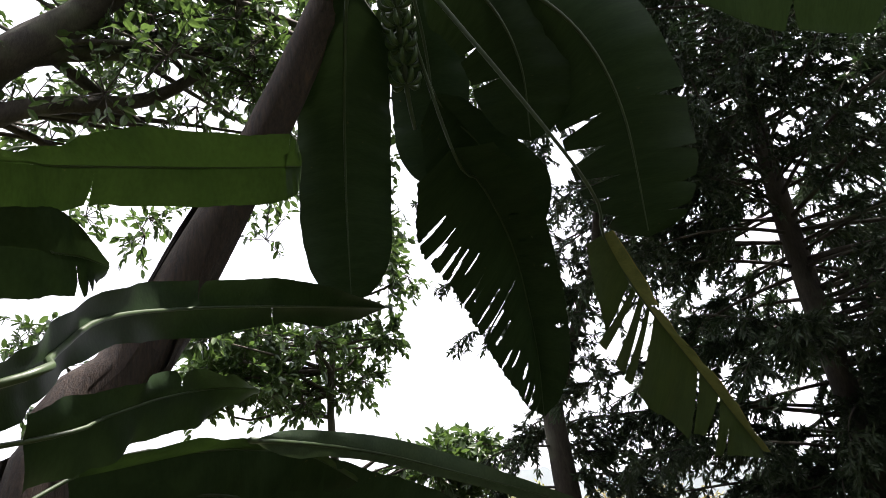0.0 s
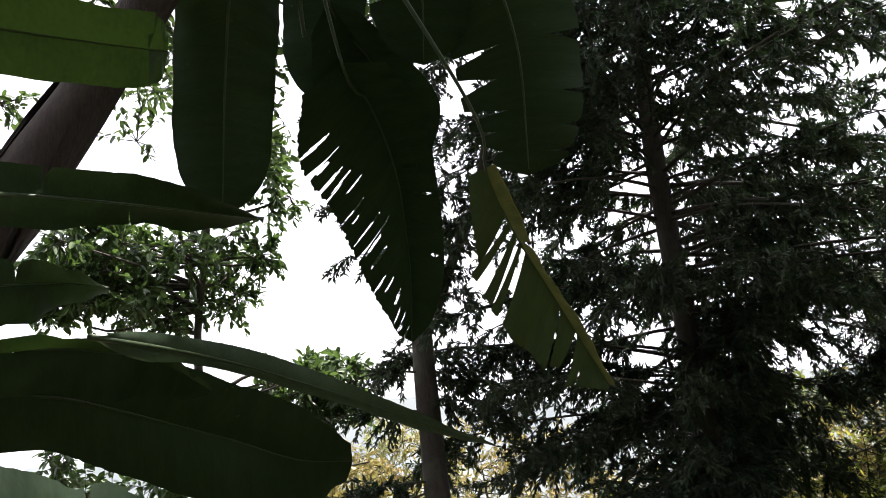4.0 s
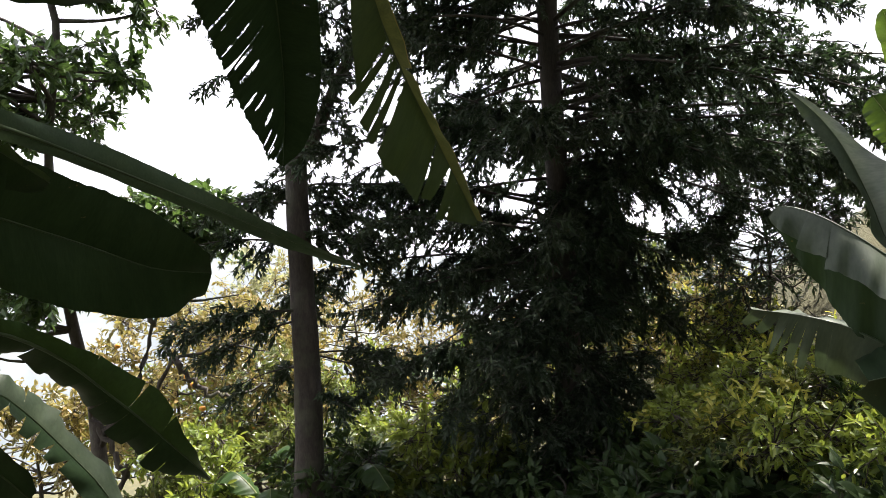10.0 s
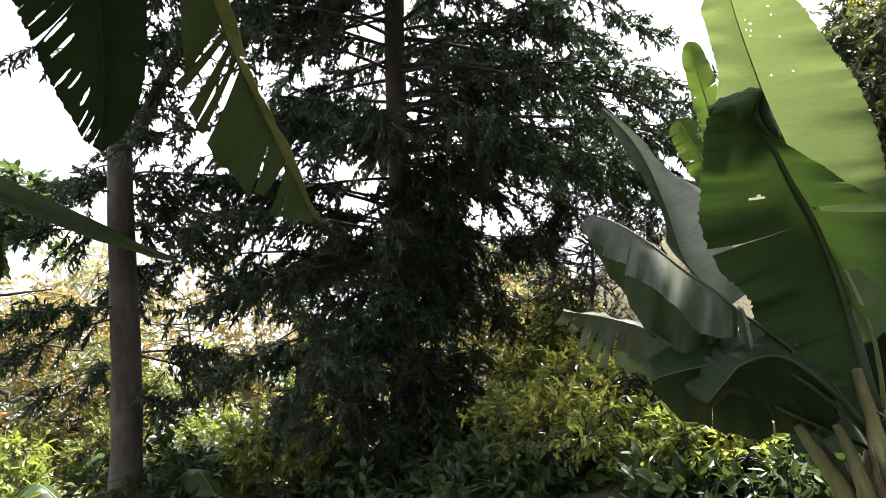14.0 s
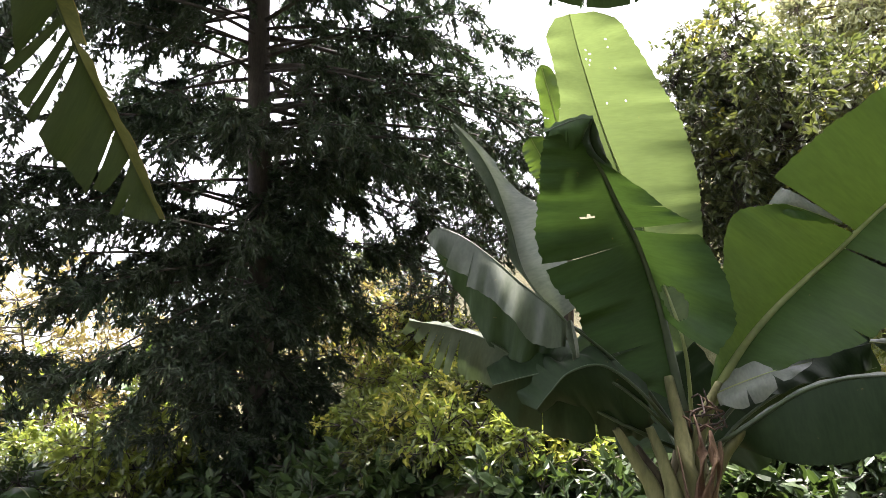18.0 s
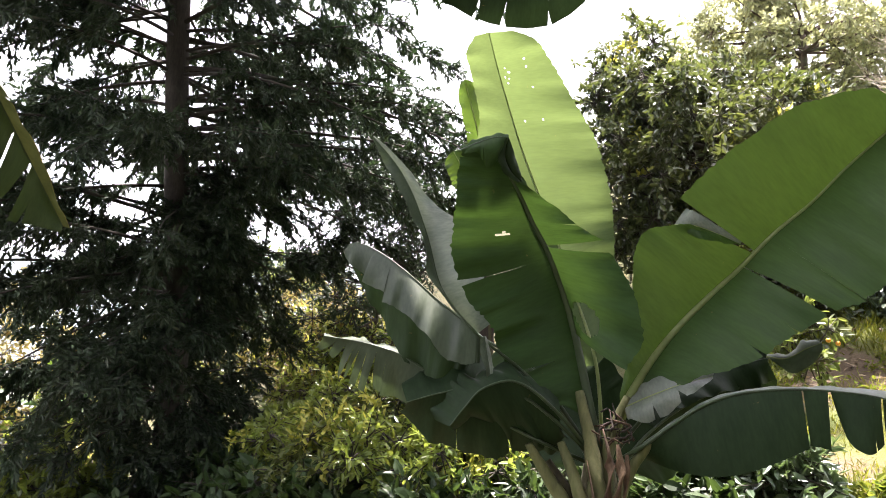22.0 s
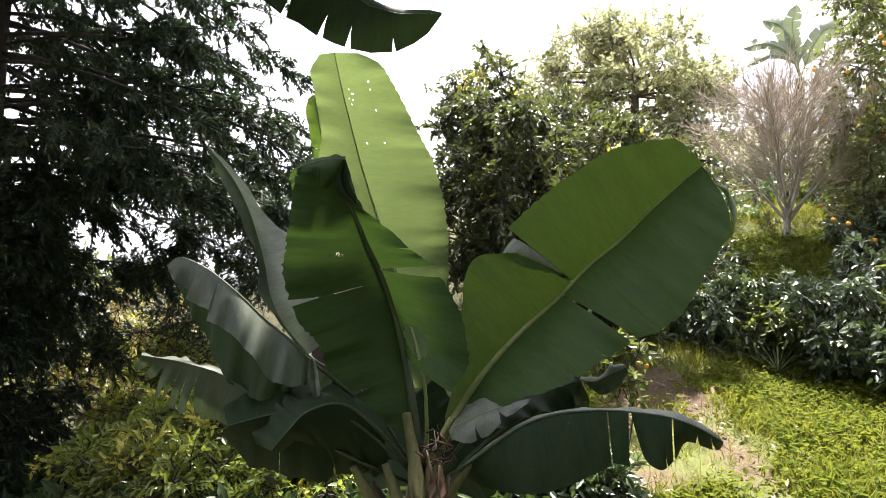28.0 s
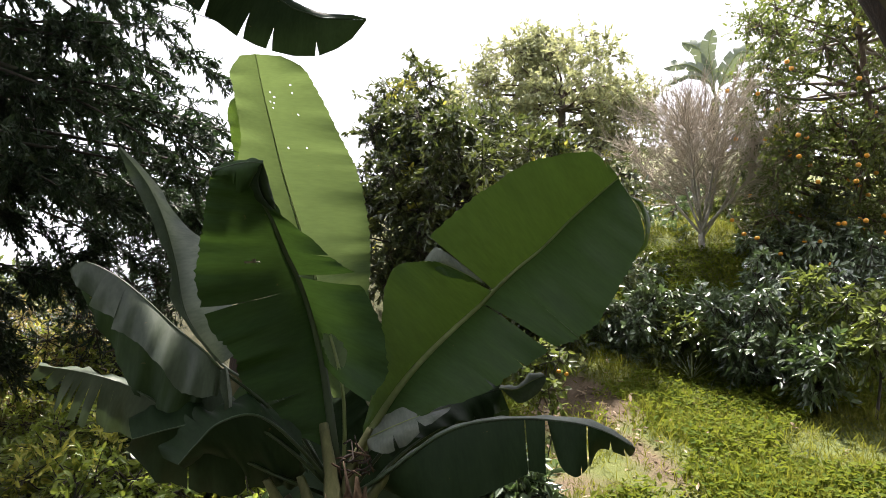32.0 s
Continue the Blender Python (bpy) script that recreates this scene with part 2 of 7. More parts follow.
M_STALK = bark_material("green_stalk", [(0.3, (0.05, 0.06, 0.02)), (0.5, (0.12, 0.13, 0.045)), (0.7, (0.20, 0.19, 0.08))], 7.0, 0.2, 0.3)
M_RUST = bark_material("rusty_fibre", [(0.3, (0.03, 0.016, 0.009)), (0.5, (0.08, 0.042, 0.022)), (0.7, (0.17, 0.105, 0.055))], 9.0, 0.2, 0.8)
M_BARK = bark_material("brown_bark", [(0.3, (0.045, 0.032, 0.024)), (0.5, (0.10, 0.072, 0.052)), (0.7, (0.17, 0.125, 0.09))], 9.0, 0.3, 0.8, (0.12, 0.14, 0.09))
M_BARK_DARK = bark_material("dark_bark", [(0.3, (0.022, 0.018, 0.014)), (0.55, (0.052, 0.042, 0.033)), (0.7, (0.09, 0.076, 0.06))], 11.0, 0.3, 0.8, (0.09, 0.10, 0.06))
M_BARK_GREY = bark_material("grey_bark", [(0.3, (0.20, 0.18, 0.16)), (0.5, (0.36, 0.33, 0.30)), (0.7, (0.52, 0.49, 0.46))], 12.0, 0.3, 0.6)
M_TWIG_DRY = bark_material("dry_twig", [(0.3, (0.26, 0.21, 0.155)), (0.5, (0.40, 0.345, 0.27)), (0.7, (0.54, 0.485, 0.40))], 12.0, 0.3, 0.3)
M_NEEDLE = foliage_material("conifer_leaf", [(0.0, (0.014, 0.029, 0.015)), (0.5, (0.026, 0.050, 0.024)), (0.94, (0.046, 0.080, 0.036)), (1.0, (0.08, 0.08, 0.04))], (0.06, 0.13, 0.03), 0.18, 0.5, 0.35)
M_SPRIG = bark_material("green_sprig", [(0.3, (0.012, 0.018, 0.010)), (0.5, (0.022, 0.032, 0.017)), (0.7, (0.036, 0.046, 0.024))], 11.0, 0.3, 0.4)
M_LEAF_DARK = foliage_material("broad_leaf_dark", [(0.0, (0.022, 0.048, 0.018)), (0.5, (0.042, 0.085, 0.026)), (1.0, (0.075, 0.13, 0.035))], (0.16, 0.28, 0.04), 0.3, 0.35)
M_LEAF_CITRUS = foliage_material("citrus_leaf", [(0.0, (0.022, 0.045, 0.016)), (0.55, (0.045, 0.085, 0.022)), (0.88, (0.10, 0.145, 0.03)), (1.0, (0.26, 0.25, 0.05))], (0.28, 0.36, 0.045), 0.36, 0.3)
M_LEAF_YELLOW = foliage_material("yellowing_leaf", [(0.0, (0.09, 0.10, 0.03)), (0.45, (0.18, 0.18, 0.045)), (0.8, (0.27, 0.22, 0.06)), (1.0, (0.34, 0.20, 0.06))], (0.48, 0.44, 0.08), 0.3, 0.36, 0.5)
# bright lime tones that carry sunlight in the colour, even on shaded shrubs
M_LEAF_LIME = foliage_material("lime_leaf", [(0.0, (0.07, 0.12, 0.018)), (0.5, (0.14, 0.21, 0.025)), (1.0, (0.24, 0.30, 0.04))], (0.50, 0.58, 0.05), 0.42, 0.32, 0.6)
M_LEAF_COFFEE = foliage_material("coffee_leaf", [(0.0, (0.035, 0.07, 0.038)), (0.5, (0.06, 0.11, 0.052)), (0.93, (0.10, 0.16, 0.06)), (1.0, (0.18, 0.25, 0.06))], (0.18, 0.30, 0.05), 0.2, 0.36, 1.0, 1.0)
# dark shrub leaf tones with the shade already put into them
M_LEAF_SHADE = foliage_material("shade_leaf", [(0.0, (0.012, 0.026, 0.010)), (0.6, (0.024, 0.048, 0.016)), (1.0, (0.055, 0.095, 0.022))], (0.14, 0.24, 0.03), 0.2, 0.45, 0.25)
M_LEAF_GLOSSY = foliage_material("glossy_citrus_leaf", [(0.0, (0.018, 0.036, 0.016)), (0.6, (0.036, 0.066, 0.022)), (0.9, (0.07, 0.10, 0.026)), (1.0, (0.20, 0.20, 0.045))], (0.22, 0.28, 0.035), 0.22, 0.36, 0.7, 0.4)
M_WEED = foliage_material("weed_leaf", [(0.0, (0.030, 0.066, 0.008)), (0.5, (0.085, 0.13, 0.010)), (1.0, (0.16, 0.185, 0.016))], (0.34, 0.40, 0.02), 0.35, 0.7, 0.05)
# paled leaf tones that hold the haze of distant trees
M_LEAF_HAZY = foliage_material("hazed_leaf", [(0.0, (0.16, 0.19, 0.12)), (0.5, (0.26, 0.29, 0.16)), (1.0, (0.40, 0.39, 0.16))], (0.46, 0.48, 0.18), 0.4, 0.5)
M_LEAF_FLUSH_SPECK = foliage_material("flush_and_sun_speck", [(0.0, (0.30, 0.34, 0.04)), (1.0, (0.46, 0.44, 0.06))], (0.55, 0.52, 0.06), 0.4, 0.4)
M_GRASS = foliage_material("grass_blade", [(0.0, (0.030, 0.064, 0.007)), (0.35, (0.085, 0.125, 0.010)), (0.6, (0.14, 0.165, 0.013)), (0.92, (0.19, 0.20, 0.024)), (1.0, (0.26, 0.22, 0.09))], (0.40, 0.42, 0.02), 0.38, 0.75, 0.04)
M_LITTER = foliage_material("leaf_litter", [(0.0, (0.14, 0.09, 0.05)), (0.5, (0.26, 0.18, 0.10)), (1.0, (0.40, 0.31, 0.18))], (0.3, 0.2, 0.1), 0.15, 0.7)
M_SPIKE = plain_material("pale_spike_leaf", (0.22, 0.28, 0.16), (0.48, 0.52, 0.38), 18.0, 0.45, 0.1, 0.25)
M_ORANGE = plain_material("orange_peel", (0.62, 0.24, 0.02), (0.80, 0.38, 0.03), 40.0, 0.4, 0.2)
M_FRUIT = plain_material("green_banana_skin", (0.03, 0.06, 0.015), (0.055, 0.10, 0.03), 12.0, 0.4, 0.1)
# the valley's mist is put into this grey-blue base colour
M_HILL_HAZED = plain_material("hazed_hillside", (0.095, 0.115, 0.125), (0.145, 0.165, 0.165), 0.02, 0.95, 0.0)


def ground_material():
    m, n, l, out = node_material("earth_and_turf")
    geo = n.new("ShaderNodeNewGeometry")
    big = noise_of(n, l, geo.outputs["Position"], 0.8, 4.0)
    mid = noise_of(n, l, geo.outputs["Position"], 5.0, 5.0)
    fine = noise_of(n, l, geo.outputs["Position"], 45.0, 5.0, 0.7)
    turf = ramp_of(n, l, mid, [(0.3, (0.06, 0.085, 0.014)), (0.55, (0.10, 0.125, 0.018)), (0.75, (0.15, 0.13, 0.04))])
    soil = ramp_of(n, l, fine, [(0.3, (0.05, 0.03, 0.02)), (0.7, (0.15, 0.09, 0.06))])
    bare = n.new("ShaderNodeAttribute")
    bare.attribute_name = "bare"
    worn = n.new("ShaderNodeMath")
    worn.operation = "MULTIPLY_ADD"
    l.new(mid, worn.inputs[0])
    worn.inputs[1].default_value = 0.5
    l.new(bare.outputs["Fac"], worn.inputs[2])
    mask = ramp_of(n, l, worn.outputs[0], [(0.55, (0, 0, 0)), (0.85, (1, 1, 1))])
    col = blend(n, l, mask, turf, soil)
    # litter tone under trees; also darkens unseen ground round the walk
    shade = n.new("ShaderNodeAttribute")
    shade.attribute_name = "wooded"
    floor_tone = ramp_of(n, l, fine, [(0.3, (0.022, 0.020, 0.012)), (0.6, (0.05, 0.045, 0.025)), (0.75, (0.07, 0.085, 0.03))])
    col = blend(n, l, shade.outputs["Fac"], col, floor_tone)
    col = blend(n, l, 0.25, col, ramp_of(n, l, big, [(0.35, (0.05, 0.06, 0.02)), (0.65, (0.22, 0.20, 0.08))]))
    p = n.new("ShaderNodeBsdfPrincipled")
    l.new(col, p.inputs["Base Color"])
    p.inputs["Roughness"].default_value = 0.95
    l.new(bump_of(n, l, fine, 0.7, 0.03), p.inputs["Normal"])
    l.new(p.outputs["BSDF"], out.inputs["Surface"])
    return m


M_GROUND = ground_material()


# ---- geometry helpers ----
def mesh_of(name, verts, faces, mat, uv=None, smooth=True):
    """A mesh from arrays; all faces have the same number of corners."""
    verts, faces = np.asarray(verts, dtype=np.float32), np.asarray(faces, dtype=np.int32)
    me = bpy.data.meshes.new(name)
    k = faces.shape[1]
    me.vertices.add(len(verts))
    me.vertices.foreach_set("co", verts.ravel())
    me.loops.add(faces.size)
    me.loops.foreach_set("vertex_index", faces.ravel())
    me.polygons.add(len(faces))
    me.polygons.foreach_set("loop_start", np.arange(0, faces.size, k, dtype=np.int32))
    me.polygons.foreach_set("loop_total", np.full(len(faces), k, dtype=np.int32))
    me.polygons.foreach_set("use_smooth", np.full(len(faces), smooth))
    if uv is not None:
        layer = me.uv_layers.new(name="UVMap")
        layer.data.foreach_set("uv", np.asarray(uv, dtype=np.float32)[faces.ravel()].ravel())
    me.update(calc_edges=True)
    me.validate()
    me.materials.append(mat)
    return me


def part(name, data, parent, label=""):
    ob = new(name, data)
    ob.parent = parent
    if label:
        ob["label"] = label
    return ob


def thing(name, at, label, category, group="", kind=""):
    ob = new(name)
    ob.empty_display_size = 0.2
    ob.location = at
    tagged(ob, label, category, group, kind)
    return ob


def under(parent, verts):
    """World points to the space of a thing that is only moved."""
    return np.asarray(verts, dtype=float) - np.array(parent.location)


def unit(v):
    v = np.asarray(v, dtype=float)
    return v / np.maximum(np.linalg.norm(v, axis=-1, keepdims=True), 1e-9)


def spline(points, n):
    """A Catmull-Rom line through the points, n samples even in length."""
    p = np.asarray(points, dtype=float)
    p = np.vstack([2 * p[0] - p[1], p, 2 * p[-1] - p[-2]])
    out = []
    for i in range(1, len(p) - 2):
        t = np.linspace(0, 1, 24, endpoint=False)[:, None]
        a, b, c, d = p[i - 1], p[i], p[i + 1], p[i + 2]
        out.append(0.5 * (2 * b + (c - a) * t + (2 * a - 5 * b + 4 * c - d) * t ** 2 + (3 * b - a - 3 * c + d) * t ** 3))
    out.append(p[-2][None])
    line = np.vstack(out)
    run = np.concatenate([[0], np.cumsum(np.linalg.norm(np.diff(line, axis=0), axis=1))])
    at = np.linspace(0, run[-1], n)
    return np.stack([np.interp(at, run, line[:, i]) for i in range(3)], 1), run[-1]


def tube(points, radii, sides=8, flat=1.0, hint=(0.3, 0.2, 1.0)):
    """A closed tapered tube along a line; flat squeezes it along its second axis."""
    p = np.asarray(points, dtype=float)
    r = np.broadcast_to(np.asarray(radii, dtype=float), (len(p),))
    t = unit(np.gradient(p, axis=0))
    h = np.asarray(hint, dtype=float)
    a = unit(np.cross(t, h))
    b = np.cross(t, a)
    ang = np.linspace(0, 2 * math.pi, sides, endpoint=False)
    ring = a[:, None] * np.cos(ang)[None, :, None] + flat * b[:, None] * np.sin(ang)[None, :, None]
    v = (p[:, None] + ring * r[:, None, None]).reshape(-1, 3)
    i = np.arange(len(p) - 1)[:, None] * sides
    j = np.arange(sides)[None]
    k = (np.arange(sides)[None] + 1) % sides
    f = np.stack([i + j, i + k, i + sides + k, i + sides + j], -1).reshape(-1, 4)
    n0 = len(v)
    v = np.vstack([v, p[:1], p[-1:]])
    caps = [(n0, (s + 1) % sides, s, s) for s in range(0, sides)] + [(n0 + 1, n0 - sides + s, n0 - sides + (s + 1) % sides, n0 - sides + (s + 1) % sides) for s in range(0, sides)]
    return v, f, caps


def tube_mesh(name, points, radii, mat, sides=8, flat=1.0, hint=(0.3, 0.2, 1.0), rough=0.0, seed=1):
    v, f, caps = tube(points, radii, sides, flat, hint)
    if rough:
        rng = np.random.default_rng(seed)
        c = np.repeat(np.asarray(points), sides, axis=0)
        g = 1 + rough * rng.standard_normal((len(c), 1))
        v[: len(c)] = c + (v[: len(c)] - c) * g
    # ends closed by a small cone of triangles kept as narrow quads
    ends = [(a, b, c, 0) for a, b, c, _ in caps]
    me = bpy.data.meshes.new(name)
    me.from_pydata([tuple(x) for x in v], [], [tuple(int(i) for i in q) for q in f] + [tuple(int(i) for i in q[:3]) for q in ends])
    me.polygons.foreach_set("use_smooth", np.full(len(me.polygons), True))
    me.materials.append(mat)
    return me


def joined_tubes(lines, sides=4):
    """Many thin tubes as one set of vertices and quads: lines of (points, radii)."""
    vs, fs, n = [], [], 0
    for p, r in lines:
        v, f, _ = tube(p, r, sides)
        v = v[:-2]
        vs.append(v)
        fs.append(f + n)
        n += len(v)
    return np.vstack(vs), np.vstack(fs)


def leaf_cloud(pos, axis, normal, length, width, fold=0.25, shape="oval", bend=0.15):
    """Folded leaves, one island each, at pos along axis."""
    a = unit(axis)
    s = unit(np.cross(a, normal))
    nrm = np.cross(s, a)
    L, W = np.asarray(length)[:, None], np.asarray(width)[:, None]

    def at(u, w, drop):
        return pos + a * L * u + s * W * w + nrm * (abs(w) * W * fold - L * drop)
    if shape == "thin":
        pts = [at(0, 0, 0), at(0.45, -0.5, bend * 0.3), at(1, 0, bend), at(0.45, 0.5, bend * 0.3)]
        quads = [(0, 1, 2, 3)]
    elif shape == "oval":
        pts = [at(0, 0, 0), at(0.3, -0.45, bend * 0.1), at(0.68, -0.42, bend * 0.5), at(1, 0, bend), at(0.68, 0.42, bend * 0.5), at(0.3, 0.45, bend * 0.1)]
        quads = [(0, 1, 2, 3), (0, 3, 4, 5)]
    else:
        pts = [at(0, 0, 0), at(0.18, -0.36, bend * 0.05), at(0.45, -0.5, bend * 0.25), at(0.75, -0.34, bend * 0.6), at(1, 0, bend),
               at(0.75, 0.34, bend * 0.6), at(0.45, 0.5, bend * 0.25), at(0.18, 0.36, bend * 0.05), at(0.45, 0, bend * 0.25), at(0.75, 0, bend * 0.6)]
        quads = [(0, 1, 2, 8), (8, 2, 3, 9), (0, 8, 6, 7), (8, 9, 5, 6), (9, 3, 4, 5)]
    k = len(pts)
    v = np.stack(pts, 1).reshape(-1, 3)
    f = (np.arange(len(pos))[:, None, None] * k + np.array(quads)[None]).reshape(-1, 4)
    return v, f


# ---- banana plants ----
def profile(u, tip, base=0.16, taper=0.0):
    """Half width of a banana blade along its length, 0 to 1."""
    rise = np.clip(u / base, 0, 1) ** 0.55
    t = np.clip((u - 0.62) / 0.38, 0, 1)
    fall = (1 - t ** (1.6 + 3.5 * tip)) ** (0.75 - 0.3 * tip)
    return rise * np.clip(fall, 0, 1) * (1 - taper * u)


def banana_blade(points, up, left, right, start=0.2, tip=0.5, tears=(), ripple=0.012, seed=1, across=9, twist=0.0, taper=0.0, base=0.16, sweep=0.08, edge_l=None, edge_r=None):
    """A blade round a midrib. left, right: (width, angle at the midrib, further curl) in metres and degrees, positive away from up.
    tears: (side, place along, depth, gap, droop); edge_l, edge_r: width along the blade as (place, share). Returns vertices, faces, uv, the midrib's line and its length."""
    rng = np.random.default_rng(seed)
    n = 64
    line, length = spline(points, n)
    t = unit(np.gradient(line, axis=0))
    nrm = np.asarray(up, dtype=float)[None] - t * (t @ np.asarray(up, dtype=float))[:, None]
    nrm = unit(nrm)
    tw = np.radians(twist) * np.linspace(0, 1, n)
    side0 = np.cross(t, nrm)
    nrm, side = nrm * np.cos(tw)[:, None] + side0 * np.sin(tw)[:, None], side0 * np.cos(tw)[:, None] - nrm * np.sin(tw)[:, None]
    U = np.linspace(0, 1, n)

    def on(arr, u):
        return np.stack([np.interp(u, U, arr[:, i]) for i in range(3)], -1)
    vs, fs, uvs, count = [], [], [], 0
    for sgn, (wide, a0, a1) in ((-1, left), (1, right)):
        if wide <= 0:
            continue
        cuts = sorted([c for c in tears if c[0] == sgn], key=lambda c: c[1])
        bounds = [(0.0, 0.0, 0.0)] + [(c[1], c[2], c[3]) for c in cuts] + [(1.0, 0.0, 0.0)]
        droops = [0.0] + [c[4] for c in cuts]
        ph = rng.uniform(0, 6.28, 4)
        for q in range(len(bounds) - 1):
            (u0, d0, g0), (u1, d1, g1) = bounds[q], bounds[q + 1]
            m = max(3, int(round((u1 - u0) * 52)))
            s = np.linspace(0, 1, across)[None, :]
            k = np.linspace(0, 1, m)[:, None]
            lo = u0 + (g0 * np.clip((s - 1 + d0) / max(d0, 1e-3), 0, 1) if d0 else 0 * s)
            hi = u1 - (g1 * np.clip((s - 1 + d1) / max(d1, 1e-3), 0, 1) if d1 else 0 * s)
            b = lo + (hi - lo) * k                       # place along the blade
            sw = b + sweep * s ** 1.3 * (1 - b)            # veins sweep forward
            sw = np.clip(sw, 0, 1)
            u = start + (1 - start) * sw
            edge = edge_l if sgn < 0 else edge_r
            form = profile(b, tip, base, taper) if edge is None else np.interp(b, [e[0] for e in edge], [e[1] for e in edge])
            w = wide * form * (1 + 0.012 * np.sin(b * 31 + ph[0]) + 0.008 * np.sin(b * 77 + ph[1]))
            free = np.clip((s - 0.25) / 0.75, 0, 1) ** 1.5
            ang0 = a0 + droops[q] * free
            amid = np.radians(ang0 + a1 * s * 0.5)
            out, down = s * np.cos(amid), s * np.sin(amid)
            wave = ripple * s ** 1.2 * (np.sin(b * 17 + ph[2]) + 0.6 * np.sin(b * 39 + ph[3] + s * 2) + 0.4 * np.sin(b * 83 + ph[0]))
            c, sd, nn = on(line, u), on(side, u), on(nrm, u)
            pos = c + sd * (sgn * out * w)[..., None] - nn * (down * w)[..., None] + nn * wave[..., None]
            vs.append(pos.reshape(-1, 3))
            uvs.append(np.stack([b * length, sgn * s * np.ones_like(b)], -1).reshape(-1, 2))
            i = np.arange(m - 1)[:, None] * across
            j = np.arange(across - 1)[None]
            f = np.stack([i + j, i + j + 1, i + across + j + 1, i + across + j], -1).reshape(-1, 4)
            fs.append((f if sgn > 0 else f[:, ::-1]) + count)
            count += m * across
    return np.vstack(vs), np.vstack(fs), np.vstack(uvs), line, length


def banana_leaf(plant, points, up, left, right, mat=None, rib=0.016, ribmat=None, label="", **more):
    points = under(plant, points)
    v, f, uv, line, length = banana_blade(points, up, left, right, **more)
    leaf = part("leaf", mesh_of("leaf", v, f, mat or M_BANANA, uv), plant, label)
    n = len(line)
    r = rib * (1.35 - 1.15 * np.linspace(0, 1, n) ** 0.8)
    off = unit(np.asarray(up, dtype=float)) * rib * -0.1
    part("midrib", tube_mesh("midrib", line[::2] + off, r[::2], ribmat or M_MIDRIB, 7), leaf, "pale fleshy midrib and stalk")
    return leaf


def glide(us, pts, u):
    """A smooth line through points set at uneven places us."""
    us, p, u = np.asarray(us, dtype=float), np.asarray(pts, dtype=float), np.asarray(u, dtype=float)
    if len(us) == 2:
        k = ((u - us[0]) / (us[1] - us[0]))[..., None]
        return p[0] * (1 - k) + p[1] * k
    m = np.gradient(p, us, axis=0)
    i = np.clip(np.searchsorted(us, u, side="right") - 1, 0, len(us) - 2)
    h = us[i + 1] - us[i]
    k = np.clip((u - us[i]) / h, 0, 1)[..., None]
    h = h[..., None]
    return (2 * k ** 3 - 3 * k ** 2 + 1) * p[i] + (k ** 3 - 2 * k ** 2 + k) * h * m[i] + (3 * k ** 2 - 2 * k ** 3) * p[i + 1] + (k ** 3 - k ** 2) * h * m[i + 1]


